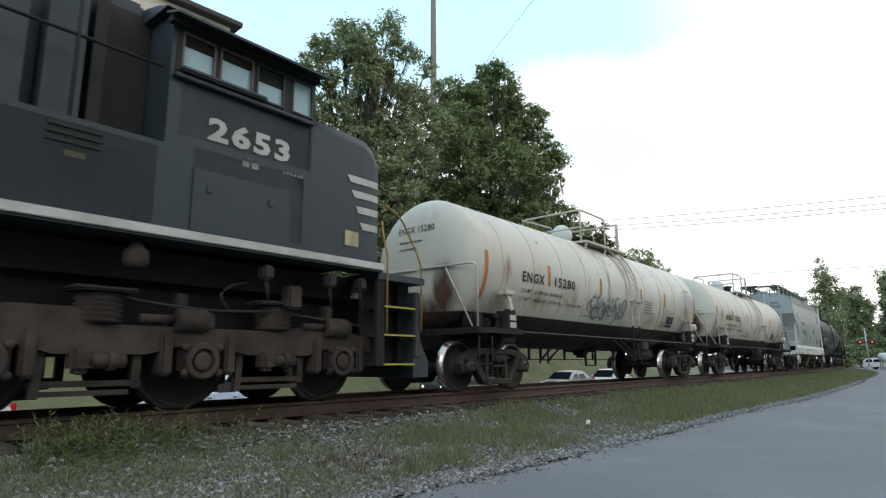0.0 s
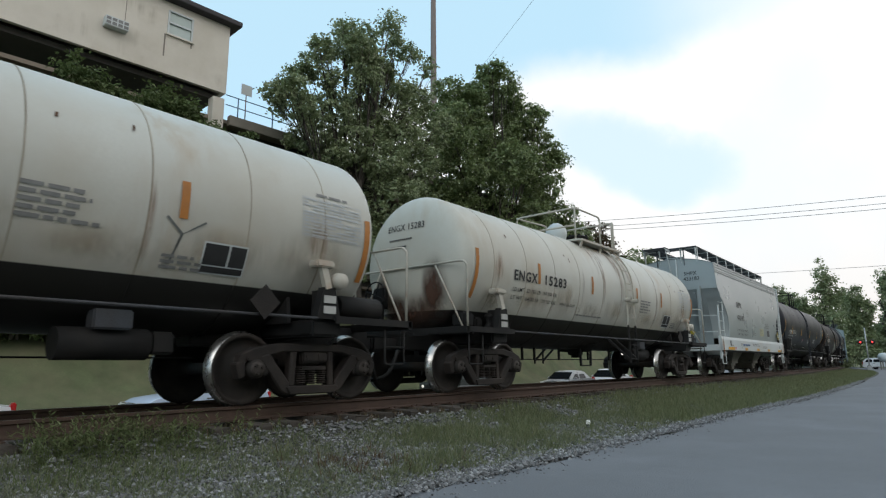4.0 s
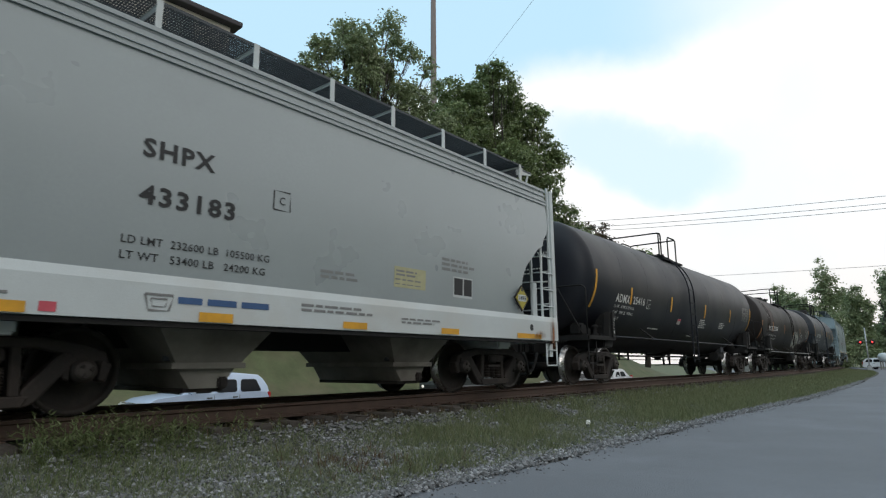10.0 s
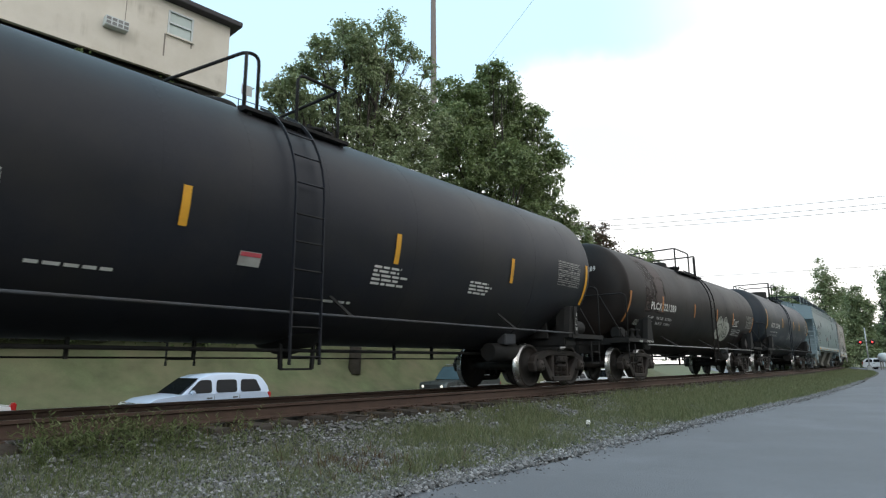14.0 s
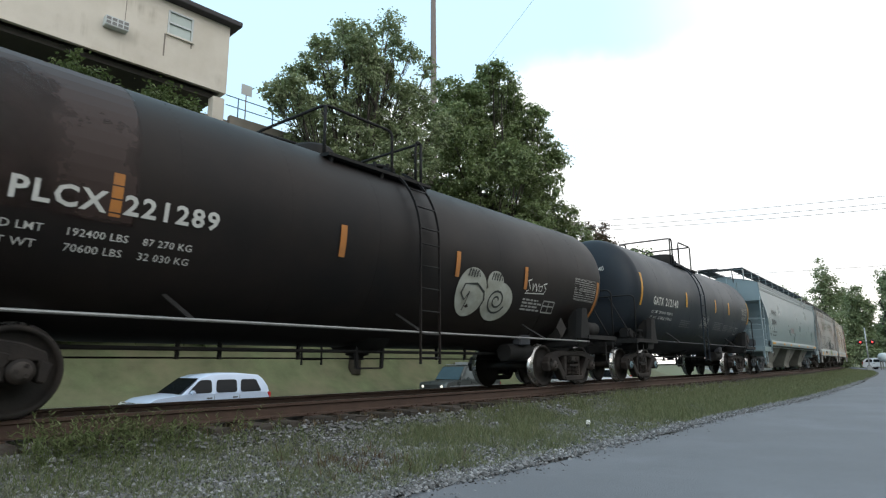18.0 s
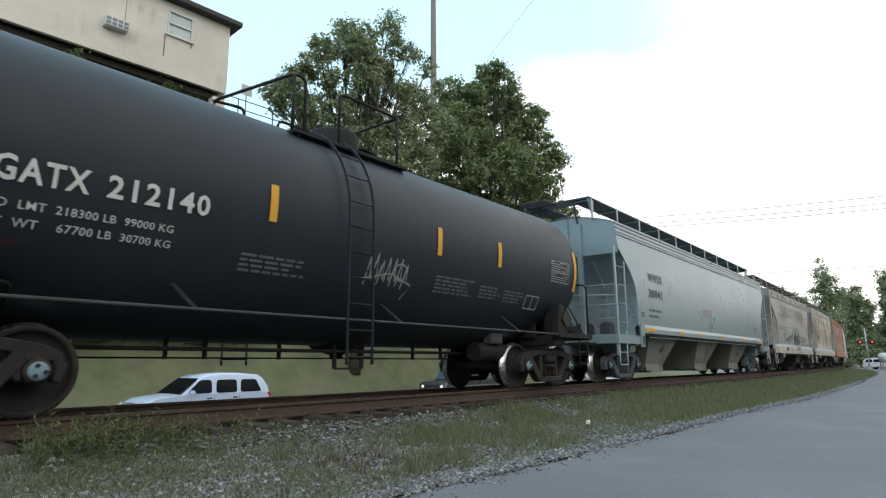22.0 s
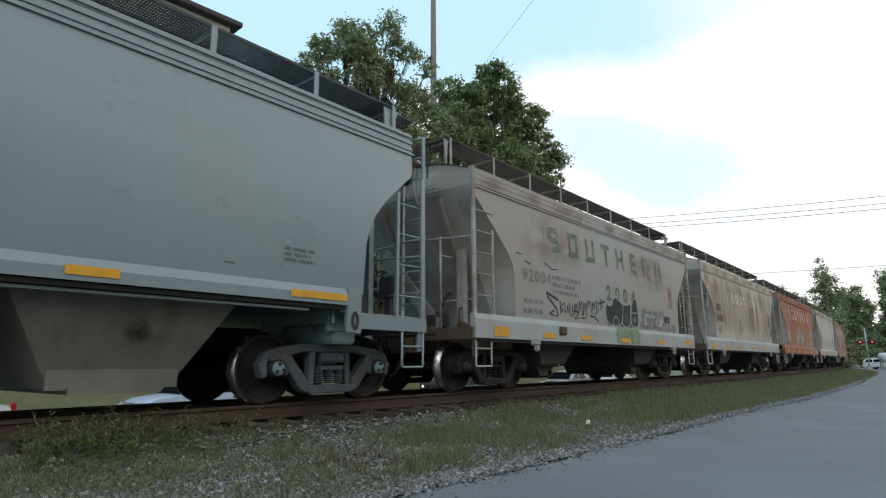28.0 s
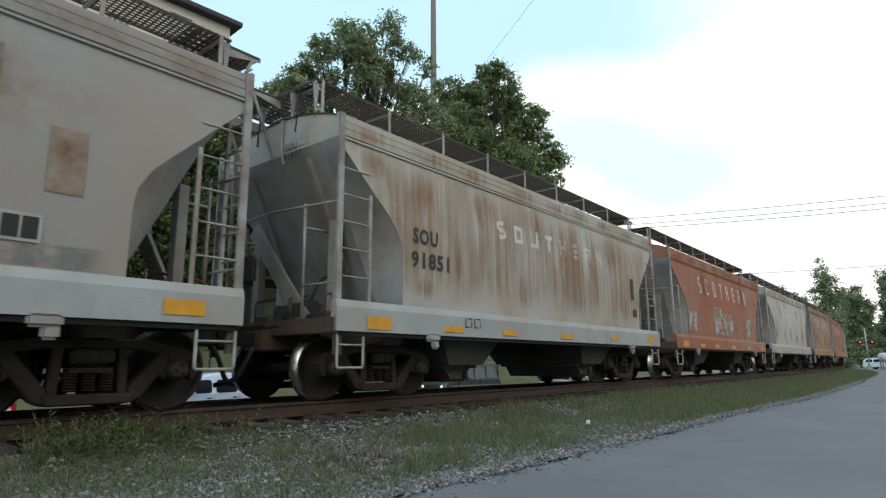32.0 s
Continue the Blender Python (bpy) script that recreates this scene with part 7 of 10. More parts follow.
    marks(car, wall, [("WWUX", -6.2, 2.7, 0.25, 1.1, 0.005), ("30041", -6.22, 2.26, 0.25, 1.03, 0.008), ("C", -4.52, 2.54, 0.09, 0.07, 0.0)], "inkdull")
    small(car, wall, rng, [(-6.25, 1.95, 0.95, 1, 0.11), (-6.25, 1.79, 0.95, 1, 0.11), (-6.81, 1.83, 0.26, 2, 0.07)], "inkdull")
    small(car, wall, rng, [(5.7, 1.94, 0.5, 3, 0.07), (4.9, 1.66, 0.15, 1, 0.05)], "spraygrey")
    bm = B()
    scrawl(bm, [(-4.6, 2.48), (-4.6, 2.72), (-4.34, 2.72), (-4.34, 2.48), (-4.6, 2.48)], wall, 0.009)
    part("box_mark", bm, "spraygrey", car)
    bm = B()
    for k in range(5):
        patch(bm, -1.4, -0.45 - 0.1 * (k % 2), 2.02 + k * 0.055, 2.05 + k * 0.055, wall, nz=1)
    part("red_stencil", bm, M["faintred"], car, "small red stencilled lines")
    sill_tags(car, sw, [(-6.65, -5.95, 1.33, 1.42), (-3.95, -3.55, 1.33, 1.42), (-2.1, -1.7, 1.33, 1.42), (0.3, 0.7, 1.33, 1.42), (3.32, 3.8, 1.33, 1.42), (5.8, 6.7, 1.33, 1.42)])
    for sg in (-1, 1):
        bm = B()
        cbox(bm, (sg * 6.85, -1.6, 1.22), (0.26, 0.05, 0.62), bevel=0.015)
        scrawl(bm, ring_stroke(sg * 6.85, 1.08, 0.045, 0.1), lambda x, z, l=0.0: (x, -1.632, z), 0.03, 1)
        part("jacking_pad", bm, ["hopblue", "ink"], car)
    for bx in (-4.6, -0.2, 4.1):
        bm = B()
        g = [[bm.verts.new((bx - 0.1 + 0.45 * i / 3, -1.5 + 0.55 * (1.5 - z) / 1.22 - 0.012, z)) for z in (1.05, 0.92, 0.8, 0.68)] for i in range(4)]
        for i in range(3):
            for j in range(3):
                bm.faces.new((g[i][j], g[i + 1][j], g[i + 1][j + 1], g[i][j + 1]))
        part("grime_spot", bm, "greasehaze", car, "dark greasy smear on the discharge bay")
    end_text(car, -8.02, [("WWUX", 0.72, 3.8, 0.16, 0.56), ("30041", 0.72, 3.56, 0.16, 0.5)], "inkdull")

    ins = [(4.1, 0.04), (3.55, 0.05), (2.54, 1.1), (2.3, 1.26), (2.1, 1.3), (1.2, 1.3)]
    looks = [(123.7, "sou1", "faded grey-pink covered hopper with ghosted lettering and graffiti"), (136.7, "sou2", "rust-streaked pale covered hopper with worn paint"), (149.75, "sou3", "red-brown weathered covered hopper"), (162.8, "sou2", "pale covered hopper with rust streaks"), (175.8, "sou4", "tan rusty covered hopper"), (188.8, "sou3", "orange-brown weathered covered hopper"), (201.8, "sou4", "tan rusty covered hopper with stains"), (214.8, "sou1", "faded grey covered hopper")]
    for n, (S, skin, label) in enumerate(looks):
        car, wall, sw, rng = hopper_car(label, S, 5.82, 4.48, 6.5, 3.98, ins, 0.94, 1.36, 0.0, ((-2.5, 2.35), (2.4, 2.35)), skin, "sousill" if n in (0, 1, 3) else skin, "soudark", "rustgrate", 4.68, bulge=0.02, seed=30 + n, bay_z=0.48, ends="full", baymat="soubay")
        sill_tags(car, sw, [(-5.28, -4.8, 0.98, 1.16), (-3.6, -3.1, 1.0, 1.1), (-1.96, -1.5, 1.0, 1.1), (0.16, 0.7, 1.0, 1.1), (2.62, 3.04, 1.02, 1.12), (4.9, 5.35, 1.02, 1.18)])
        # ghosted large letters as plain worn blocks
        bm = B()
        pale = "fadedgreen" if n == 0 else "letterwhite"
        for k, x in enumerate((-3.15, -2.3, -1.45, -0.6, 0.22, 1.12, 1.95, 2.85)):
            z0, z1 = 2.8, 3.35
            bm = B() if k else bm
            if n == 1:
                x, z0, z1 = -2.02 + k * 0.59, 2.78, 3.12
            w = 0.46 if n == 0 else 0.3
            zm, e = (z0 + z1) / 2, 0.12 if n == 0 else 0.08
            left, right, mid = (x, x + e, z0, z1), (x + w - e, x + w, z0, z1), (x + w / 2 - e / 2, x + w / 2 + e / 2, z0, z1 - e)
            top, low, bar_ = (x + e * 0.9, x + w - e * 0.9, z1 - e, z1), (x + e * 0.9, x + w - e * 0.9, z0, z0 + e), (x + e * 0.9, x + w - e * 0.9, zm - e / 2, zm + e / 2)
            ul, lr = (x, x + e, zm, z1 - 0.03), (x + w - e, x + w, z0 + 0.03, zm)
            worn = ((top, bar_, low, ul, lr), (left, right, top, low), (left, right, low), ((x, x + w, z1 - e, z1), mid), (left, right, bar_), (left, top, bar_, low), (left, top, bar_, (x + w - e, x + w, zm, z1 - 0.03)), (left, right))[k]
            for i, (a, b, c, d) in enumerate(worn):
                patch(bm, a, b, c, d, wall, nz=1, lift=0.0025 + 0.0004 * i)
            if k > 5:
                scrawl(bm, [(x + e * (0.5 if k == 7 else 1.6), z1 - 0.04 if k == 7 else zm), (x + w - e * 0.5, z0 + 0.03)], wall, e * 0.5, lift=0.0048)
            if n == 0:
                for i in range(12 if k > 1 else 6):
                    fx, fz, fw = x + rng.uniform(-0.05, w), z0 + rng.uniform(-0.04, 0.5), rng.uniform(0.01, 0.03)
                    patch(bm, fx, fx + fw, fz, fz + fw * rng.uniform(0.8, 2.6), wall, 1, nz=1, lift=0.0052 + 0.0002 * i)
            part("ghost_letter", bm, [pale, "fadedwhite"], car, "worn block of large faded lettering")
        if n == 0:
            marks(car, wall, [("92004", -4.25, 2.08, 0.25, 1.1, 0.005)], "ghostgrey")
            small(car, wall, rng, [(-4.22, 1.74, 0.9, 1, 0.16), (-4.26, 1.55, 0.9, 1, 0.17), (-3.1, 2.3, 1.4, 3, 0.15)], "ghostgrey")
            bm = B()
            gr = random.Random(4)
            scrawl(bm, [(-2.86, 1.8), (-3.36, 1.92), (-3.3, 1.84), (-2.96, 1.62), (-2.88, 1.46), (-3.24, 1.5), (-3.05, 1.56)], wall, 0.026)
            x = -2.82
            while x < -0.85:
                rise = 1.74 + 0.1 * (x + 2.8) + gr.uniform(-0.03, 0.05)
                foot = rise - gr.uniform(0.2, 0.3)
                kind = gr.randrange(4)
                if kind == 0:
                    scrawl(bm, [(x, rise), (x + 0.03, foot), (x + 0.11, foot + 0.02), (x + 0.14, rise - 0.05), (x + 0.16, foot)], wall, 0.019)
                elif kind == 1:
                    scrawl(bm, [(x + 0.02, foot + 0.12), (x + 0.14, foot + 0.16), (x + 0.1, rise), (x + 0.02, rise - 0.06), (x + 0.03, foot), (x + 0.16, foot + 0.02)], wall, 0.019)
                elif kind == 2:
                    scrawl(bm, [(x, foot), (x + 0.04, rise), (x + 0.09, foot + 0.1), (x + 0.14, rise), (x + 0.17, foot - 0.03)], wall, 0.019)
                else:
                    scrawl(bm, [(x + 0.03, rise + 0.06), (x + 0.05, foot), (x + 0.16, foot + 0.1), (x + 0.03, rise - 0.08), (x + 0.18, rise + 0.02)], wall, 0.019)
                x += 0.215
            scrawl(bm, [(-2.2, 1.62), (-1.96, 1.6), (-2.16, 1.45), (-1.66, 1.49)], wall, 0.02)
            scrawl(bm, [(-1.42, 1.55), (-1.2, 1.54), (-0.95, 1.43)], wall, 0.02)
            scrawl(bm, [(-0.95, 1.85), (-0.6, 1.94)], wall, 0.018)
            scrawl(bm, [(-3.42, 2.53), (-3.29, 2.49), (-3.1, 2.42), (-2.87, 2.44)], wall, 0.012)
            scrawl(bm, [(-4.46, 2.6), (-4.27, 2.58)], wall, 0.012)
            scrawl(bm, [(-4.14, 2.47), (-3.93, 2.43)], wall, 0.012)
            part("spray_tag", bm, "sprayblack", car, "black scribbled graffiti tag")
            marks(car, wall, [("2", -0.5, 1.98, 0.37, 0.28, 0.012), ("0", 0.0, 1.99, 0.37, 0.27, 0.012), ("0", 0.48, 1.99, 0.37, 0.27, 0.012), ("4", 1.0, 1.99, 0.37, 0.26, 0.012)], "fadedgreen", "faded_digit")
            forms = (((-0.59, 1.91), (-0.4, 1.86), (-0.2, 1.88), (-0.14, 2.05), (0.08, 2.12), (0.24, 2.0), (0.42, 1.96), (0.42, 1.7), (0.29, 1.39), (-0.19, 1.39), (-0.45, 1.42), (-0.59, 1.57)),
                     ((0.42, 1.96), (0.55, 1.93), (0.75, 1.95), (0.92, 2.02), (0.9, 1.76), (0.87, 1.39), (0.32, 1.39), (0.42, 1.7)),
                     ((0.92, 1.8), (1.0, 2.0), (1.1, 2.14), (1.27, 2.15), (1.37, 1.94), (1.4, 1.64), (1.37, 1.4), (0.89, 1.39)))
            bm = B()
            patch(bm, -0.5, 1.34, 1.39, 1.74, wall, nx=6, nz=3, lift=0.0032)
            part("sprayed_fill", bm, "sprayblack", car, "dark sprayed ground behind the block letters")
            for q, form in enumerate(forms):
                for _ in range(2):
                    form = [(a[0] * u + b[0] * (1 - u), a[1] * u + b[1] * (1 - u)) for a, b in zip(form, form[1:] + form[:1]) for u in (0.75, 0.25)]
                bm = B()
                cx, cz = sum(p[0] for p in form) / len(form), 1.66
                ring = [bm.verts.new(wall(x, z, 0.004 + 0.0004 * q)) for x, z in form]
                c = bm.verts.new(wall(cx, cz, 0.004 + 0.0004 * q))
                for k in range(len(ring)):
                    bm.faces.new((c, ring[k], ring[(k + 1) % len(ring)]))
                part("sprayed_fill", bm, "sprayblack", car, "dark sprayed block letter")
                bm = B()
                scrawl(bm, list(form) + [form[0]], wall, 0.017, lift=0.0064)
                part("sprayed_outline", bm, "spraywhite", car, "pale sprayed outline")
            for cx, cz, rx, rz in ((0.62, 1.58, 0.2, 0.15), (1.16, 1.6, 0.17, 0.18)):
                bm = B()
                patch(bm, cx - rx, cx + rx, cz - rz, cz + rz, wall, nz=2, lift=0.0056)
                part("sprayed_patch", bm, "greyhaze", car, "thin grey sprayed shading")
            bm = B()
            scrawl(bm, ring_stroke(-0.02, 1.42, 0.16, 0.2, 0, 180, 10), wall, 0.013, lift=0.0072)
            scrawl(bm, [(0.94, 1.76), (1.36, 1.78)], wall, 0.012, lift=0.0072)
            part("sprayed_line", bm, "spraywhite", car)
            bm = B()
            cbox(bm, (-2.8, -1.64, 1.165), (0.28, 0.06, 0.17), bevel=0.02)
            part("valve_box", bm, "souframe", car)
            for x0, x1, z0, z1, mat, lab in ((-0.12, 1.37, 0.96, 1.36, "greenhaze", "green sprayed patch on the sill"),):
                bm = B()
                patch(bm, x0, x1, z0, z1, sw, nx=3, nz=3, lift=0.003)
                part("sprayed_patch", bm, mat, car, lab)
            for x0, x1, z0, z1, mat, lab, lift in ((1.3, 4.4, 1.36, 1.6, "primer", "grey repainted strip", 0.001), (1.5, 3.4, 1.5, 1.96, "bluehaze", "faded blue sprayed cloud", 0.003), (1.6, 3.35, 1.44, 1.84, "whitehaze", "faded pale sprayed cloud", 0.005), (1.95, 2.7, 1.42, 1.72, "primer", "grey repainted square", 0.007), (0.4, 4.6, 2.3, 3.6, "pinkhaze", "pink bloom of rust", 0.0015), (-4.8, -1.0, 2.3, 3.7, "pinkhaze", "pink bloom of rust", 0.0015)):
                bm = B()
                patch(bm, x0, x1, z0, z1, wall, nx=6, nz=8, lift=lift)
                part("rust_bloom" if "rust" in lab else "sprayed_patch", bm, mat, car, lab)
            bm = B()
            patch(bm, 3.74, 4.06, 2.07, 2.7, wall, lift=0.004)
            part("rust_plate", bm, "rustplate", car, "brown rusted square")
            bm = B()
            patch(bm, 3.28, 3.76, 1.58, 1.84, wall, lift=0.009)
            part("data_plate", bm, "fadedwhite", car)
            for k in range(3):
                bm = B()
                patch(bm, 3.3 + k * 0.15, 3.43 + k * 0.15, 1.61, 1.81, wall, lift=0.013)
                part("data_panel", bm, "ink", car)
            end_text(car, -5.79, [("SOU", 0.45, 3.72, 0.11, 0.26), ("92004", 0.35, 3.56, 0.12, 0.46)], "spraygrey")
        if n == 1:
            marks(car, wall, [("SOU", -4.33, 2.33, 0.26, 0.6, 0.012), ("91851", -4.36, 1.95, 0.27, 0.92, 0.012)], "ink")
            end_text(car, -5.79, [("SOU", 0.3, 3.7, 0.11, 0.28), ("91851", 0.26, 3.55, 0.11, 0.42)], "ink")
            gr = random.Random(17)
            for k in range(5):
                x0 = -5.6 + k * 2.0 + gr.uniform(-0.3, 0.3)
                bm = B()
                patch(bm, x0, x0 + 2.9, 1.42, 3.72, wall, nx=6, nz=10, lift=0.001 + 0.0006 * k)
                part("rust_streak", bm, "streakfield", car, "brown rust streaks down the side")
            for k, (x0, x1, z0, z1) in enumerate(((-4.6, -3.6, 2.7, 3.72), (-2.9, -1.9, 2.9, 3.72), (-3.3, -3.05, 1.7, 2.7), (-4.3, -3.7, 1.42, 1.9), (-1.5, -0.75, 1.42, 2.3), (0.2, 0.95, 1.42, 3.72), (0.8, 1.4, 1.42, 3.6), (1.5, 2.2, 1.42, 3.5), (-0.9, -0.2, 2.9, 3.72), (2.4, 3.4, 2.6, 3.72), (3.3, 3.9, 1.42, 2.4), (-5.5, -4.7, 3.1, 3.72))):
                bm = B()
                patch(bm, x0, x1, z0, z1, wall, nx=3, nz=8, lift=0.0045 + 0.0002 * k)
                part("rust_run", bm, "rustrun", car, "orange-brown run of rust")
            bm = B()
            patch(bm, 4.0, 4.2, 2.1, 2.65, wall, lift=0.009)
            part("rust_plate", bm, "rustgrate", car)
            bm = B()
            patch(bm, 4.1, 4.35, 1.66, 1.86, wall, lift=0.009)
            part("data_plate", bm, "rustgrate", car)
            bm = B()
            for x in (-3.05, -2.8):
                scrawl(bm, [(x, 1.1), (x, 1.24), (x + 0.16, 1.24), (x + 0.16, 1.1), (x, 1.1)], sw, 0.014)
            part("sill_stencil", bm, "ink", car)
        # rust along the top chord, and fading along the older cars
        gr = random.Random(50 + n)
        for k in range(9 if n < 6 else 0):
            x0 = -5.7 + k * 1.27 + gr.uniform(-0.3, 0.3)
            bm = B()
            patch(bm, x0, x0 + gr.uniform(0.9, 1.7), 3.62, 3.985, lambda x, z, l=0.0: (x, wall(x, 3.7)[1] - 0.045 - l, z), nx=2, nz=2, lift=0.0004 * k)
            part("rust_bloom", bm, "rustrun" if n else "pinkhaze", car, "rust along the top chord")
        if n in (2, 3, 4):
            for k in range(7):
                x0 = -4.6 + k * 1.25 + gr.uniform(-0.4, 0.4)
                low = gr.random() < 0.6
                bm = B()
                patch(bm, x0, x0 + gr.uniform(0.6, 1.4), 1.4 if low else 2.5, gr.uniform(2.0, 2.6) if low else 3.7, wall, nx=3, nz=6, lift=0.003 + 0.0005 * k)
                part("rust_run", bm, ("whitehaze" if low else "orangehaze") if n == 2 else ("rustrun" if low else "pinkhaze") if n == 3 else "rustrun", car, "patch of faded paint and rust")
        for sx in (-5.6, 5.6):
            bm = B()
            cbox(bm, (sx * 0.69, -1.6, 0.9), (0.3, 0.1, 0.12), bevel=0.03)
            cbox(bm, (sx * 0.69 + 0.05, -1.6, 0.8), (0.16, 0.08, 0.14), bevel=0.03)
            part("roping_eye", bm, "soudark", car)


build_hoppers()


# ---- the engine ----
def build_engine():
    car = thing("locomotive", "dirty black diesel locomotive with white stripes, nose towards the cars", "locomotive", "cars of the freight train")
    X0 = -3.9   # place of the engine's middle in the train

    def L(S):
        return S - X0

    front = L(7.15)

    def wall(x, z, lift=0.0):
        return (x, -1.53 - lift, z)

    # frame with its white edge
    bm = B()
    cbox(bm, ((front + L(-15)) / 2, 0, 1.62), (front - L(-15), 1.7, 0.35))
    part("frame", bm, "under", car)
    for sy in (-1, 1):
        bm = B()
        cbox(bm, ((front + L(-15)) / 2, sy * 1.555, 1.885), (front - L(-15), 0.035, 0.1), bevel=0.008)
        part("edge_stripe", bm, "locowhite", car, "dirty white stripe along the deck edge")
        bm = B()
        cbox(bm, ((front + L(-15)) / 2, sy * 1.35, 1.86), (front - L(-15) - 0.02, 0.38, 0.1))
        part("walkway", bm, "loco", car)
    # cab: two side walls with window openings, front, rear, roof
    c0, c1 = L(3.86), L(5.82)
    zt, zw0, zw1 = 4.42, 3.74, 4.19
    wins = [(L(3.98), L(4.36)), (L(4.44), L(4.86)), (L(4.93), L(5.32)), (L(5.46), L(5.78))]
    for sy in (-1, 1):
        bm = B()
        y0, y1 = sy * 1.49, sy * 1.53
        quad_box(bm, c0, c1, y0, y1, 1.93, zw0)
        quad_box(bm, c0, c1, y0, y1, zw1, zt)
        xs = [c0] + [v for w in wins for v in w] + [c1]
        for a, b in zip(xs[::2], xs[1::2]):
            quad_box(bm, a, b, y0, y1, zw0, zw1)
        part("cab_side", bm, "loco", car)
        bm = B()
        quad_box(bm, c0 - 0.06, c1 + 0.02, min(sy * 1.52, sy * 1.62), max(sy * 1.52, sy * 1.62), zw1 + 0.05, zw1 + 0.12)
        part("window_hood", bm, "under", car, "dark hood above the cab windows")
        # dark band round the windows, under the awning
        bm = B()
        for a, b in zip([c0 + 0.05] + [w[1] for w in wins], [w[0] for w in wins] + [c1]):
            quad_box(bm, a, b, min(sy * 1.531, sy * 1.545), max(sy * 1.531, sy * 1.545), zw0 - 0.05, zw1 + 0.05)
        part("window_band", bm, "hose", car, "dark rubber band round the cab windows")
        # dark strips stand in for the awning's shade on the upper glass
        for k, (a, b) in enumerate(wins[:3]):
            bm = B()
            quad_box(bm, a, b, min(sy * 1.513, sy * 1.521), max(sy * 1.513, sy * 1.521), zw1 - (0.14, 0.12, 0.2)[k], zw1)
            part("sun_blind", bm, "under", car, "dark strip that puts the awning's shade on the window top")
        for a, b in wins:
            bm = B()
            quad_box(bm, a, b, sy * 1.5, sy * 1.51, zw0, zw1)
            part("cab_window", bm, "cabwindow", car, "cab window with the sky's pale blue put into its glass")
            bm = B()
            for p, q in (((a, zw0), (b, zw0)), ((a, zw1), (b, zw1)), ((a, zw0), (a, zw1)), ((b, zw0), (b, zw1))):
                bar(bm, (p[0], sy * 1.54, p[1]), (q[0], sy * 1.54, q[1]), 0.022, 0.03)
            part("window_frame", bm, "winframe" if a < L(4.9) else "loco", car)
        bm = B()
        cbox(bm, ((c0 + c1) / 2, sy * 1.57, zw0 - 0.09), (c1 - c0 - 0.05, 0.08, 0.05), bevel=0.01)
        cbox(bm, ((c0 + L(5.3)) / 2 - 0.1, sy * 1.6, zw0 - 0.02), (1.1, 0.13, 0.06), bevel=0.02)
        part("arm_rest", bm, "loco", car)
        bm = B()
        prism(bm, [(c0 - 0.08, zt - 0.06), (c1 + 0.05, zt - 0.06), (c1 + 0.05, zt - 0.03), (c0 - 0.08, zt - 0.03)], sy * 1.5, sy * 1.8)
        for v in bm.verts:
            v.co.z -= 0.35 * max(0, abs(v.co.y) - 1.5)
        part("sun_visor", bm, "loco", car)
        bm = B()
        cbox(bm, (L(4.85), sy * 1.538, 2.3), (1.3, 0.02, 0.72), bevel=0.008)
        for xx in (L(4.4), L(5.2)):
            cbox(bm, (xx, sy * 1.55, 2.45), (0.06, 0.03, 0.08))
        part("side_door", bm, "loco", car)
    bm = B()
    prof = []
    for i in range(13):
        u = -1 + i / 6
        prof.append((1.56 * u, zt + 0.24 * (1 - abs(u) ** 3)))
    a = [bm.verts.new((c0 - 0.1, y, z)) for y, z in prof]
    b = [bm.verts.new((c1 + 0.06, y, z)) for y, z in prof]
    for i in range(12):
        bm.faces.new((a[i], a[i + 1], b[i + 1], b[i])).smooth = True
    bm.faces.new(a)
    bm.faces.new(b[::-1])
    part("cab_roof", bm, "loco", car)
    bm = B()
    quad_box(bm, c0, c0 + 0.05, -1.49, 1.49, 1.93, zt)
    quad_box(bm, c1 - 0.05, c1, -1.49, 1.49, 1.93, 3.5)
    part("cab_wall", bm, "loco", car)
    bm = B()
    quad_box(bm, c0 + 0.1, c1 - 0.1, -1.4, 1.4, 2.2, 2.25)
    for sy in (-0.8, 0.8):
        cbox(bm, (c0 + 0.9, sy, 2.9), (0.5, 0.5, 1.1), bevel=0.08)
        cbox(bm, (c1 - 0.45, sy, 2.95), (0.5, 0.9, 1.2), bevel=0.05)
    part("cab_interior", bm, "cabinside", car)
    # nose, rounded down to the deck
    bm = B()
    n1 = front - 0.06
    secs = [(c1 - 0.04, 1.52, 3.84), (L(6.4), 1.51, 3.83), (L(6.8), 1.5, 3.81), (L(6.96), 1.49, 3.72), (n1, 1.47, 3.54)]
    rings = []
    for x, w, top in secs:
        ring = [(-w, 1.93), (-w, top - 0.2), (-w + 0.03, top - 0.08), (-w + 0.14, top - 0.02), (-w * 0.4, top + 0.03), (w * 0.4, top + 0.03), (w - 0.14, top - 0.02), (w - 0.03, top - 0.08), (w, top - 0.2), (w, 1.93)]
        rings.append([bm.verts.new((x, y, z)) for y, z in ring])
    for a, b in zip(rings, rings[1:]):
        for i in range(9):
            bm.faces.new((a[i], a[i + 1], b[i + 1], b[i])).smooth = i not in (0, 8)
    bm.faces.new(rings[-1])
    bm.faces.new(rings[0][::-1])
    part("nose", bm, "loco", car)

    def nose_wall(x, z, lift=0.0):
        w = float(np.interp(x, [s[0] for s in secs], [s[1] for s in secs]))
        return (x, -w - 0.012, z)

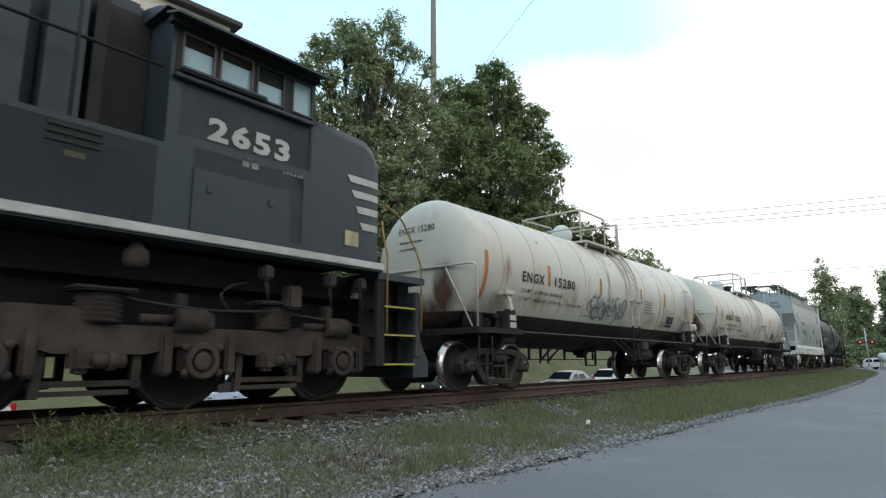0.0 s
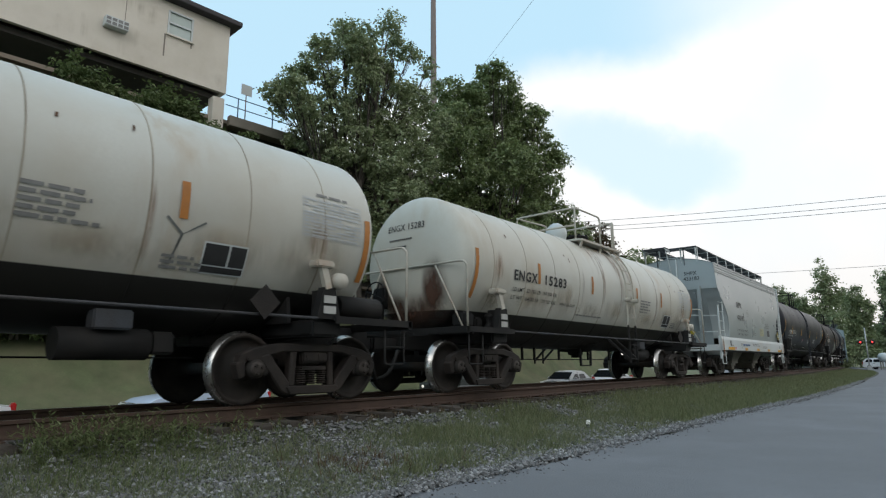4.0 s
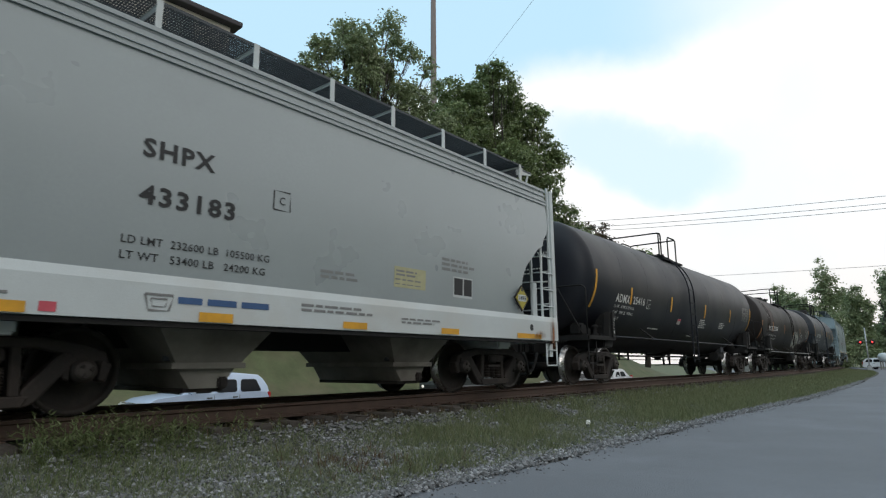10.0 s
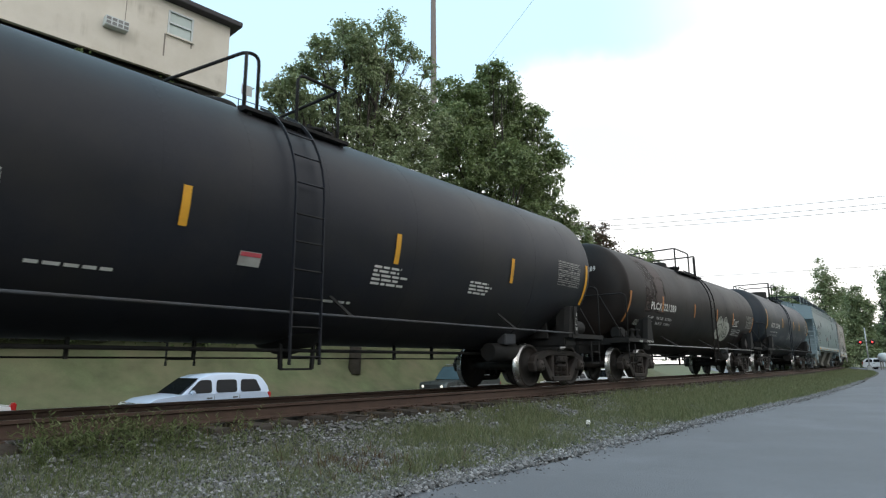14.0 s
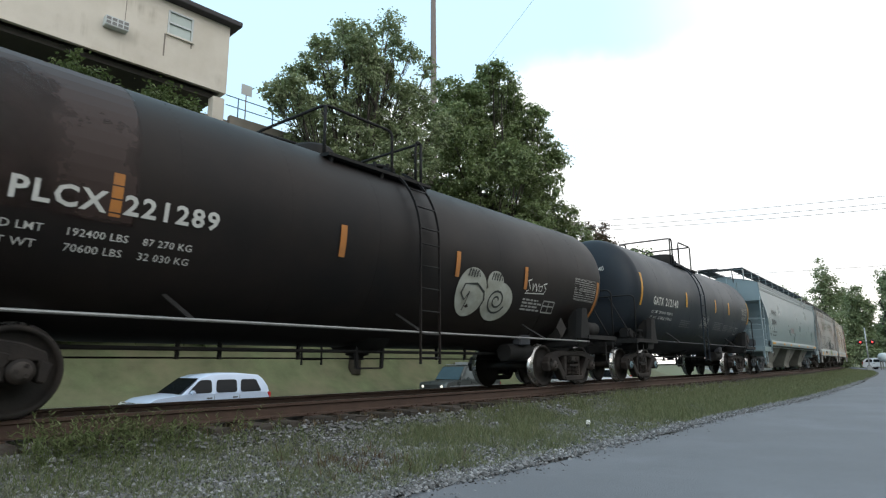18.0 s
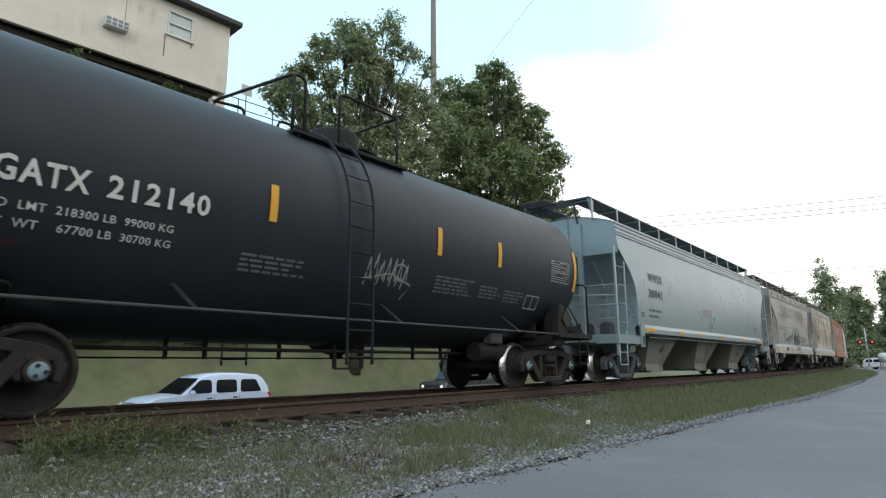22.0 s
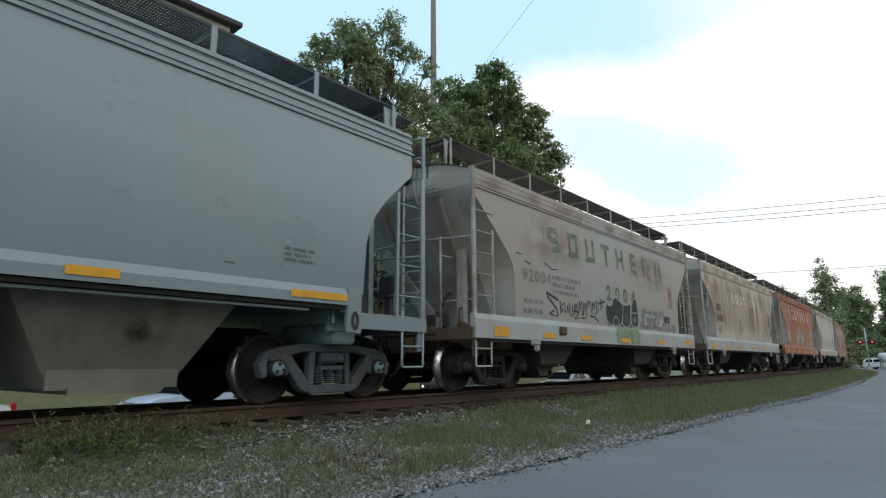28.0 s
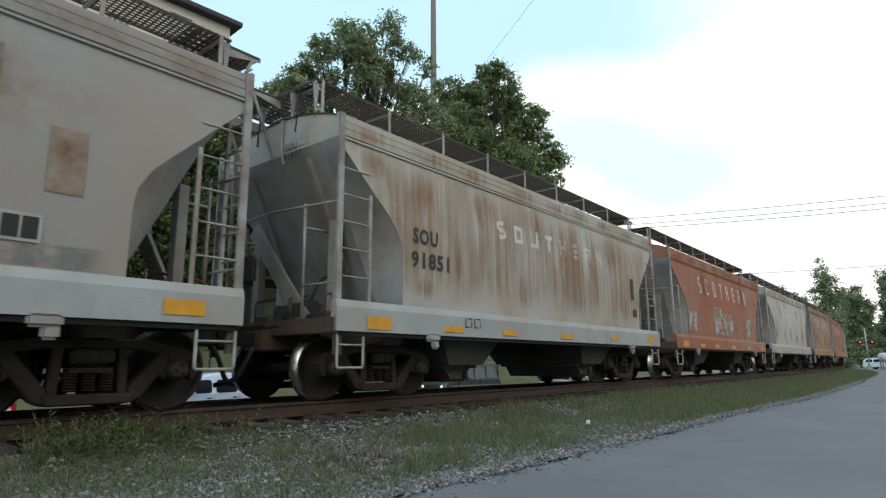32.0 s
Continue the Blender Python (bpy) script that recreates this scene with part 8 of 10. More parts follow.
    for x0, z0 in ((6.45, 3.05), (6.53, 2.84), (6.61, 2.62), (6.7, 2.39)):
        bm = B()
        vs = [(L(x0), z0 + 0.09), (n1 - 0.01, z0 + 0.1), (n1 - 0.01, z0), (L(x0) + 0.06, z0 - 0.01)]
        top = [bm.verts.new(nose_wall(vs[0][0] + (vs[1][0] - vs[0][0]) * i / 8, vs[0][1] + (vs[1][1] - vs[0][1]) * i / 8)) for i in range(9)]
        bot = [bm.verts.new(nose_wall(vs[3][0] + (vs[2][0] - vs[3][0]) * i / 8, vs[3][1] + (vs[2][1] - vs[3][1]) * i / 8)) for i in range(9)]
        for i in range(8):
            bm.faces.new((top[i], top[i + 1], bot[i + 1], bot[i]))
        part("nose_stripe", bm, "locowhite", car, "slanted white stripe")
    bm = B()
    patch(bm, L(6.43), L(6.68), 2.12, 2.33, nose_wall)
    part("notice", bm, "palenotice", car, "faded yellow notice")
    marks(car, wall, [("2653", L(4.34), 3.03, 0.29, 1.12, 0.013)], "locowhite", "road_number")
    bm = B()
    patch(bm, L(4.8), L(4.89), 2.83, 2.95, wall)
    part("initial", bm, "locowhite", car, "small white mark as a plain block")
    bm = B()
    patch(bm, L(4.93), L(5.02), 2.83, 2.95, wall)
    part("initial", bm, "locowhite", car, "small white mark as a plain block")
    bm = B()
    for k in range(6):
        patch(bm, L(5.37) + k * 0.055, L(5.41) + k * 0.055, 2.88, 2.93, wall)
    part("small_print", bm, "inkpale", car)
    for x0, x1, z0, z1 in ((4.2, 5.7, 2.0, 2.9), (2.3, 3.8, 1.95, 2.8), (6.0, 7.0, 2.0, 2.9), (4.0, 5.8, 3.0, 3.65)):
        bm = B()
        patch(bm, L(x0), L(x1), z0, z1, nose_wall if x0 > 5.9 else wall, nx=6, nz=4, lift=0.0)
        part("dust_film", bm, "dusthaze", car, "dull film of road dust")
    # front platform, steps, rails, plough
    bm = B()
    quad_box(bm, front - 0.05, L(8.1), -1.5, 1.5, 1.72, 1.82)
    cbox(bm, (L(8.0), 0, 1.1), (0.14, 2.9, 1.0), bevel=0.02)
    part("front_platform", bm, "loco", car)
    bm = B()
    prism(bm, [(L(7.95), 1.1), (L(8.3), 0.55), (L(8.3), 0.3), (L(7.95), 0.3)], -1.4, 1.4)
    part("plough", bm, "loco", car)
    for sy in (-1, 1):
        bm = B()
        prism(bm, [(L(7.1), 1.8), (L(7.26), 1.8), (L(7.26), 0.48), (L(7.1), 0.48)], sy * 1.45 - 0.03, sy * 1.45 + 0.03)
        part("step_stringer", bm, "under", car)
        bm = B()
        prism(bm, [(L(7.8), 1.8), (L(8.02), 1.8), (L(8.02), 0.48), (L(7.8), 0.48)], sy * 1.2 - 0.03, sy * 1.2 + 0.03)
        part("step_stringer", bm, "under", car)
        bm = B()
        quad_box(bm, L(7.1), L(8.02), sy * 1.1 - 0.02, sy * 1.1 + 0.02, 0.45, 1.75)
        part("step_well", bm, "under", car)
        for z in (0.5, 0.92, 1.33):
            bm = B()
            quad_box(bm, L(7.24), L(7.86), min(sy * 1.1, sy * 1.5), max(sy * 1.1, sy * 1.5), z - 0.02, z + 0.02)
            part("step", bm, "loco", car)
            bm = B()
            cbox(bm, (L(7.55), sy * 1.505, z), (0.64, 0.025, 0.022))
            part("step_edge", bm, "signyel", car, "yellow painted step edge")
        bm = B()
        tube(bm, bent([(L(7.28), sy * 1.5, 0.95), (L(7.28), sy * 1.5, 2.1), (L(7.2), sy * 1.5, 2.3), (L(7.2), sy * 1.45, 2.6)], 0.1), 0.015, 8)
        part("handrail", bm, "dullyellow", car, "yellow handrail")
        bm = B()
        tube(bm, bent([(L(8.05), sy * 1.48, 1.0), (L(8.05), sy * 1.48, 2.05), (L(7.6), sy * 1.48, 2.7), (L(7.25), sy * 1.48, 2.85)], 0.15), 0.015, 8)
        part("handrail", bm, "dullyellow", car, "yellow handrail")
    knuckle(car, L(8.6), 1)
    knuckle(car, L(-15.7), -1)
    # long hood with its recess, doors and radiator
    bm = B()
    cbox(bm, ((c0 + L(-14.6)) / 2, 0, 3.32), (c0 - L(-14.6) - 0.02, 1.9, 2.8), bevel=0.1)
    part("long_hood", bm, "loco", car)
    bm = B()
    cbox(bm, (L(-11.5), 0, 4.0), (4.8, 3.0, 0.7), bevel=0.08)
    part("radiator", bm, "loco", car)
    bm = B()
    quad_box(bm, L(2.2), c0, -1.53, -0.9, 1.93, 2.86)
    part("battery_box", bm, "loco", car)
    bm = B()
    quad_box(bm, L(2.2), c0, 0.9, 1.53, 1.93, 2.86)
    part("battery_box", bm, "loco", car)
    bm = B()
    bm.free()
    for k in range(6):
        bm = B()
        cbox(bm, (L(2.88) + (k // 3) * 0.25, -1.534, 2.6 + 0.075 * (k % 3)), (0.23, 0.03, 0.03))
        part("louvre", bm, "hose", car)
    bm = B()
    patch(bm, L(2.93), L(3.12), 2.46, 2.52, wall)
    part("notice", bm, "palenotice", car)
    bm = B()
    quad_box(bm, L(2.75), L(3.1), -1.25, -0.97, 2.86, 4.4)
    quad_box(bm, L(2.2), L(2.6), -1.2, -0.97, 2.86, 4.2)
    part("air_duct", bm, "loco", car)
    # near-black sheets: the deep shade of the recess is put into their colour
    bm = B()
    quad_box(bm, L(3.34), c0 - 0.01, -0.98, -0.9, 2.87, 4.5)
    quad_box(bm, L(3.2), L(3.33), -1.15, -0.94, 2.87, 4.5)
    part("rear_recess", bm, "hose", car)
    bm = B()
    tube(bm, [(L(3.8), -1.5, 3.72), (L(-14.0), -1.5, 3.72)], 0.02, 8)
    for S in (2.95, 1.2, -0.8, -3, -5, -7, -9, -11, -13):
        tube(bm, [(L(S), -1.5, 1.9), (L(S), -1.5, 3.72 if S < 2.5 else 4.6)], 0.022, 8)
    part("walkway_handrail", bm, "under", car)
    # motors and ducts between the trucks and the frame
    for S in (4.62, -12.4):
        bm = B()
        cbox(bm, (L(S), 0, 1.1), (5.4, 1.3, 0.75), bevel=0.1)
        part("motor_housing", bm, "under", car)
    # fuel tank
    bm = B()
    cbox(bm, (L(-4.0), 0, 0.85), (5.2, 2.7, 1.05), bevel=0.15)
    part("fuel_tank", bm, "locounder", car)
    # trucks with three axles
    trucks, sets = [], []
    for S in (4.62, -12.4):
        bm = B()
        cbox(bm, (0, 0, 0.95), (3.2, 1.6, 0.35), bevel=0.05)
        for ax in (-1.4, 0.65, 2.7):
            cbox(bm, (ax - 0.35, 0, 0.52), (0.85, 1.25, 0.7), bevel=0.1)
        tr = part("truck", bm, "under", car, at=pose(L(S), 0, 0))
        for sy in (-1, 1):
            yy = sy * 1.08
            bm = B()
            prism(bm, [(-2.7, 0.62), (-2.75, 0.84), (-2.3, 0.93), (-1.9, 1.08), (-1.35, 1.08), (-1.0, 0.92), (1.0, 0.92), (1.35, 0.98), (2.0, 0.98), (2.6, 0.88), (2.65, 0.68), (2.3, 0.7), (1.75, 0.7), (1.5, 0.62), (0.6, 0.62), (0.3, 0.7), (-0.3, 0.7), (-0.6, 0.62), (-1.5, 0.62), (-1.75, 0.7), (-2.3, 0.7)], yy - 0.11, yy + 0.11)
            part("side_frame", bm, "locounder", tr)
            for ax in (-2.05, 0.0, 2.05):
                bm = B()
                cbox(bm, (ax, yy + sy * 0.02, 0.56), (0.5, 0.26, 0.4), bevel=0.08)
                for dx in (-0.2, 0.2):
                    for dz in (-0.14, 0.14):
                        lathe(bm, [(0.0, 0.045), (0.03, 0.045), (0.035, 0.0)] if sy > 0 else [(-0.035, 0.0), (-0.03, 0.045), (0.0, 0.045)], "y", 8, (ax + dx, yy + sy * 0.15, 0.56 + dz))
                box = part("journal_box", bm, "locounder", tr)
                bm = B()
                ring = [(0.0, 0.205), (0.045, 0.2), (0.055, 0.19), (0.055, 0.14), (0.0, 0.135), (0.0, 0.11), (0.035, 0.1), (0.045, 0.07), (0.045, 0.0)]
                lathe(bm, ring if sy > 0 else [(-q, w) for q, w in ring[::-1]], "y", 24, (ax, yy + sy * 0.145, 0.55), smooth=False)
                part("bearing_cover", bm, "locounder", box)
                for dx in (-0.4, 0.36):
                    bm = B()
                    cbox(bm, (ax + dx, yy + sy * 0.03, 0.62), (0.14, 0.26, 0.46), bevel=0.03)
                    part("pedestal", bm, "locounder", tr)
            for sx in (-1.05, 1.05):
                bm = B()
                prof = [(0.93 + i * 0.027, 0.24 if i % 2 else 0.195) for i in range(12)]
                lathe(bm, prof, "z", 20, (sx - 0.03, yy - sy * 0.02, 0))
                part("spring", bm, "locounder", tr)
                bm = B()
                cbox(bm, (sx - 0.03, yy, 1.27), (0.62, 0.44, 0.05), bevel=0.02)
                part("spring_cap", bm, "locounder", tr)
                bm = B()
                tube(bm, [(sx + 0.72, yy + sy * 0.1, 1.0), (sx + 1.08, yy + sy * 0.1, 1.0)], 0.135, 16)
                tube(bm, [(sx + 0.35, yy + sy * 0.1, 1.0), (sx + 0.72, yy + sy * 0.1, 1.0)], 0.05, 10)
                cbox(bm, (sx + 0.8, yy + sy * 0.02, 1.18), (0.14, 0.16, 0.24), bevel=0.02)
                cbox(bm, (sx + 1.12, yy + sy * 0.08, 1.0), (0.1, 0.22, 0.2), bevel=0.03)
                part("brake_cylinder", bm, "locounder", tr)
                bm = B()
                cbox(bm, (sx - 0.2, yy + sy * 0.12, 0.55), (0.2, 0.22, 0.24), bevel=0.05)
                tube(bm, [(sx - 0.2, yy + sy * 0.12, 0.55), (sx + 0.22, yy + sy * 0.12, 0.55)], 0.075, 12)
                tube(bm, [(sx + 0.05, yy + sy * 0.12, 0.55), (sx + 0.12, yy + sy * 0.12, 0.55)], 0.1, 12)
                part("slack_adjuster", bm, "locounder", tr)
                bm = B()
                bar(bm, (sx - 0.6, yy, 0.33), (sx + 0.42, yy, 0.33), 0.06, 0.1)
                bar(bm, (sx - 0.5, yy + sy * 0.06, 0.24), (sx + 0.3, yy + sy * 0.06, 0.24), 0.05, 0.06)
                bar(bm, (sx + 0.38, yy, 0.28), (sx + 0.38, yy, 0.74), 0.09, 0.1)
                bar(bm, (sx - 0.55, yy + sy * 0.05, 0.2), (sx - 0.5, yy, 0.7), 0.08, 0.08)
                part("brake_rigging", bm, "locounder", tr)
            bm = B()
            tube(bm, bent([(-1.2, yy + sy * 0.1, 1.3), (-0.8, yy + sy * 0.12, 1.18), (0.0, yy + sy * 0.12, 1.12), (1.0, yy + sy * 0.12, 1.16), (2.4, yy + sy * 0.12, 1.05)], 0.2), 0.022, 6)
            tube(bm, bent([(0.35, yy + sy * 0.1, 1.12), (0.15, yy + sy * 0.14, 1.3), (0.3, yy + sy * 0.14, 1.44), (0.55, yy + sy * 0.1, 1.5)], 0.12), 0.02, 6)
            part("sand_hose", bm, "hose", tr)
        for ax in (-2.05, 0.0, 2.05):
            sets.append((wheelset(tr, ax, 0.53, cap=False), 0.53))
        trucks.append(tr)
    # sand pipes, boxes and lamps under the deck
    bm = B()
    lathe(bm, [(1.5, 0.0), (1.5, 0.1), (1.56, 0.13), (1.66, 0.13), (1.72, 0.08), (1.78, 0.04)], "z", 16, (L(3.75), -1.35, 0))
    part("sand_fitting", bm, "locounder", car)
    for S in (5.3, 6.3, 6.85):
        bm = B()
        cbox(bm, (L(S), -1.38, 1.62), (0.16, 0.16, 0.18), bevel=0.03)
        tube(bm, [(L(S), -1.38, 1.55), (L(S) + 0.1, -1.3, 1.3)], 0.025, 6)
        part("sand_fitting", bm, "locounder", car)
    bm = B()
    cbox(bm, (L(5.75), -1.3, 1.35), (0.22, 0.2, 0.3), bevel=0.03)
    part("sand_fitting", bm, "locounder", car)
    RIDES.append((car, 8.51, X0, (trucks[1], trucks[0]), sets))


build_engine()


# ---- parked cars ----
def car_body(name, label, x, y, z, L, W, H, paint, style, group="cars parked along the street", flip=False, turn=0.0):
    """A parked car that faces -x: lower body, hood, cabin, glass, bumpers, lamps, wheels."""
    ob = thing(name, label, "car", group, pose(x, y, z, 0, 0, (180 if flip else 0) + turn))
    h = L / 2
    w = W / 2
    if style == "wagon":
        low = [(-h, 0.36), (-h, 0.62), (-h + 0.1, 0.78), (-h + 0.4, 0.92), (-h + 1.25, 1.02), (h - 0.12, 1.02), (h - 0.02, 0.85), (h, 0.36)]
        cab = [(-h + 1.2, 0.97), (-h + 1.58, 1.26), (-h + 1.92, H - 0.12), (-h + 2.25, H - 0.03), (-h + 2.8, H), (h - 1.0, H - 0.01), (h - 0.45, H - 0.06), (h - 0.24, H - 0.2), (h - 0.09, 1.2), (h - 0.05, 1.0)]
        glassx = [(-h + 1.42, -h + 2.28), (-h + 2.42, -h + 3.2), (-h + 3.32, h - 0.35)]
    elif style == "offroad":
        low = [(-h, 0.45), (-h, 0.95), (-h + 0.08, 1.05), (-h + 1.2, 1.12), (h - 0.05, 1.14), (h, 0.95), (h, 0.45)]
        cab = [(-h + 1.15, 1.1), (-h + 1.72, H - 0.12), (-h + 2.6, H - 0.08), (-h + 2.75, H), (h - 0.12, H), (h - 0.02, 1.12)]
        glassx = [(-h + 1.5, -h + 2.3), (-h + 2.42, -h + 3.3), (-h + 3.42, h - 0.2)]
    else:
        low = [(-h, 0.34), (-h, 0.6), (-h + 0.15, 0.74), (-h + 1.1, 0.9), (h - 0.9, 0.96), (h - 0.08, 0.9), (h, 0.7), (h, 0.34)]
        cab = [(-h + 1.0, 0.88), (-h + 1.8, H - 0.06), (-h + 2.3, H), (h - 1.6, H), (h - 1.1, H - 0.1), (h - 0.5, 0.94)]
        glassx = [(-h + 1.45, -h + 2.3), (-h + 2.42, h - 1.15)]
    belt = cab[0][1] + 0.03
    # lower body with arches cut by loft
    bm = B()
    rings = []
    for yy, k in ((-w, 0.975), (-w + 0.1, 1.0), (-w * 0.5, 1.015), (w * 0.5, 1.015), (w - 0.1, 1.0), (w, 0.975)):
        rings.append([bm.verts.new((px * k, yy, pz + (0.03 if abs(yy) < w * 0.6 and pz > 0.7 else 0.0))) for px, pz in low])
    n = len(low)
    for a, b in zip(rings, rings[1:]):
        for i in range(n):
            bm.faces.new((a[i], a[(i + 1) % n], b[(i + 1) % n], b[i])).smooth = i not in (n - 1,)
    bm.faces.new(rings[0][::-1])
    bm.faces.new(rings[-1])
    part("body", bm, paint, ob)
    bm = B()
    rings = []
    for yy, k, dz in ((-w + 0.06, 1.0, 0.0), (-w + 0.2, 1.0, 0.0), (0.0, 1.0, 0.03), (w - 0.2, 1.0, 0.0), (w - 0.06, 1.0, 0.0)):
        ring = []
        for px, pz in cab:
            t = (pz - belt) / (H - belt)
            lean = 0.14 * max(0, t)
            yv = yy - math.copysign(lean, yy) if abs(yy) > w - 0.1 else yy
            ring.append(bm.verts.new((px, yv, pz + (dz if t > 0.5 else 0) - (0.04 if abs(yy) > w - 0.1 and t > 0.5 else 0))))
        rings.append(ring)
    n = len(cab)
    for a, b in zip(rings, rings[1:]):
        for i in range(n):
            bm.faces.new((a[i], a[(i + 1) % n], b[(i + 1) % n], b[i])).smooth = True
    bm.faces.new(rings[0][::-1])
    bm.faces.new(rings[-1])
    part("cabin", bm, paint, ob)
    if style == "offroad":
        # pale roof with its raised rear half and a rack
        for xa, xb, zr in ((-h + 1.85, -h + 2.7, H - 0.06), (-h + 2.78, h - 0.16, H + 0.02)):
            bm = B()
            cbox(bm, ((xa + xb) / 2, 0, zr + 0.02), (xb - xa, 2 * w - 0.42, 0.05), bevel=0.02)
            part("roof_panel", bm, "carsilver", ob, "pale roof panel")
        for sy in (-1, 1):
            bm = B()
            cbox(bm, (0.05, sy * (w - 0.005), 0.86), (L - 0.5, 0.03, 0.05), bevel=0.008)
            part("side_moulding", bm, "carsilver", ob, "pale strip along the side")
            for xa, xb in ((-h + 1.4, -h + 2.38), (-h + 2.36, -h + 3.38), (-h + 3.36, h - 0.12)):
                bm = B()
                cbox(bm, (xb, sy * (w - 0.11), (belt + H) / 2), (0.07, 0.05, H - belt - 0.12), bevel=0.01)
                part("window_pillar", bm, paint, ob)

    def side_glass(x0, x1, z0, z1, sy, name, slant0=0.0, slant1=0.0):
        bm = B()
        def p(xx, zz):
            t = max(0, (zz - belt) / (H - belt))
            return (xx, sy * (w - 0.045 - 0.15 * t), zz)
        q = [Vector((x0, z0)), Vector((x1, z0)), Vector((x1 - slant1, z1)), Vector((x0 + slant0, z1))]
        vs = []
        for i in range(4):
            a, b, c = q[i - 1], q[i], q[(i + 1) % 4]
            a, c = b + (a - b).normalized() * 0.1, b + (c - b).normalized() * 0.1
            for t in (0.0, 0.35, 0.65, 1.0):
                e = a * (1 - t) ** 2 + b * 2 * t * (1 - t) + c * t * t
                vs.append(p(e.x, e.y))
        a = [bm.verts.new(v) for v in vs]
        bm.faces.new(a)
        part(name, bm, "carglasspale" if style == "offroad" else "carglass", ob)

    zt = H - 0.2
    for sy in (-1, 1):
        for i, (a, b) in enumerate(glassx):
            s0 = (0.45 if style != "offroad" else 0.3) if i == 0 else 0.04
            s1 = 0.2 if i == len(glassx) - 1 else 0.0
            side_glass(a, b, belt + 0.04, zt, sy, "side_window", s0, s1)
        bm = B()
        cbox(bm, (glassx[0][0] + 0.1, sy * (w + 0.1), belt + 0.08), (0.16, 0.18, 0.13), bevel=0.04)
        part("mirror", bm, paint, ob)
        for a, b in glassx[:2]:
            bm = B()
            cbox(bm, (b - 0.12, sy * (w + 0.005), belt - 0.12), (0.2, 0.03, 0.04), bevel=0.01)
            part("door_handle", bm, "chrome" if style == "wagon" else "cartrim", ob)
        bm = B()
        for xx in (glassx[0][1] + 0.06, glassx[1][1] + 0.06) if len(glassx) > 2 else (glassx[0][1] + 0.06,):
            cbox(bm, (xx, sy * (w * 0.975 + 0.0), 0.7), (0.012, 0.05, belt - 0.5))
        cbox(bm, (0, sy * w * 0.985, 0.42), (L * 0.55, 0.04, 0.05), bevel=0.01)
        part("door_seam", bm, "cartrim", ob)
        bm = B()
        cbox(bm, (-h + 0.1, sy * (w - 0.28), 0.72 if style != "offroad" else 0.84), (0.2, 0.36, 0.2), bevel=0.04)
        part("headlight", bm, "lampclear", ob)
        bm = B()
        cbox(bm, (-h + 0.14, sy * (w - 0.08), 0.66 if style != "offroad" else 0.82), (0.2, 0.16, 0.13), bevel=0.03)
        part("indicator", bm, "amber", ob)
        bm = B()
        cbox(bm, (h - 0.05, sy * (w - 0.1), 0.88), (0.12, 0.2, 0.26), bevel=0.03)
        part("tail_light", bm, "redlens", ob)
        for sx in (-h + 0.82, h - 0.85):
            bm = B()
            r = 0.33 if style != "offroad" else 0.38
            prof = [(-0.1, 0.0), (-0.1, r * 0.62), (-0.11, r * 0.66), (-0.11, r * 0.92), (-0.07, r), (0.07, r), (0.11, r * 0.92), (0.11, r * 0.6), (0.1, 0.0)]
            lathe(bm, prof, "y", 24, (0, 0, 0))
            wh = part("wheel", bm, "tyre", ob, at=pose(sx, sy * (w - 0.09), r))
            bm = B()
            for k in range(6):
                a = k * math.tau / 6
                bar(bm, (0, sy * 0.115, 0), (r * 0.58 * math.cos(a), sy * 0.11, r * 0.58 * math.sin(a)), 0.06, 0.03)
            part("rim", bm, "carsilver", wh)
            bm = B()
            prof = ring_stroke(sx, r, r + 0.06, r + 0.06, 0, 180, 14)
            for (xa, za), (xb, zb) in zip(prof, prof[1:]):
                bar(bm, (xa, sy * (w * 0.985), za), (xb, sy * (w * 0.985), zb), 0.07, 0.06)
            part("wheel_arch", bm, paint if style != "offroad" else "cartrim", ob)
    # front and rear glass, grille, bumpers
    bm = B()
    (xa, za), (xb, zb) = cab[0], cab[2 if style == "wagon" else 1]
    vs = [(xa - 0.02, -w + 0.12, za + 0.07), (xa - 0.02, w - 0.12, za + 0.07), (xb - 0.08, w - 0.22, zb - 0.02), (xb - 0.08, -w + 0.22, zb - 0.02)]
    bm.faces.new([bm.verts.new(v) for v in vs])
    part("windscreen", bm, "carglassblue" if style == "offroad" else "carglass", ob)
    bm = B()
    (xa, za), (xb, zb) = cab[-2 if style == "wagon" else -1], cab[-4 if style == "wagon" else -2]
    vs = [(xa + 0.0, -w + 0.2, za + 0.08), (xa + 0.0, w - 0.2, za + 0.08), (xb + 0.03, w - 0.26, zb - 0.06), (xb + 0.03, -w + 0.26, zb - 0.06)]
    bm.faces.new([bm.verts.new((v[0] + 0.025, v[1], v[2])) for v in vs])
    part("rear_window", bm, "carglass", ob)
    bm = B()
    cbox(bm, (-h * 1.01, 0, 0.5), (0.14, W * 0.97, 0.2), bevel=0.05)
    cbox(bm, (h * 1.0, 0, 0.5), (0.14, W * 0.97, 0.2), bevel=0.05)
    part("bumper", bm, paint if style == "wagon" else "cartrim", ob)
    bm = B()
    for k in range(4):
        cbox(bm, (-h * 1.012, 0, 0.66 + k * 0.05 + (0.1 if style == "offroad" else 0)), (0.05, W * 0.52, 0.025))
    part("grille", bm, "chrome" if style == "wagon" else "cartrim", ob)
    bm = B()
    cbox(bm, (-h * 1.012 - 0.06, 0, 0.5), (0.02, 0.32, 0.14))
    part("blank_plate", bm, "litter", ob)
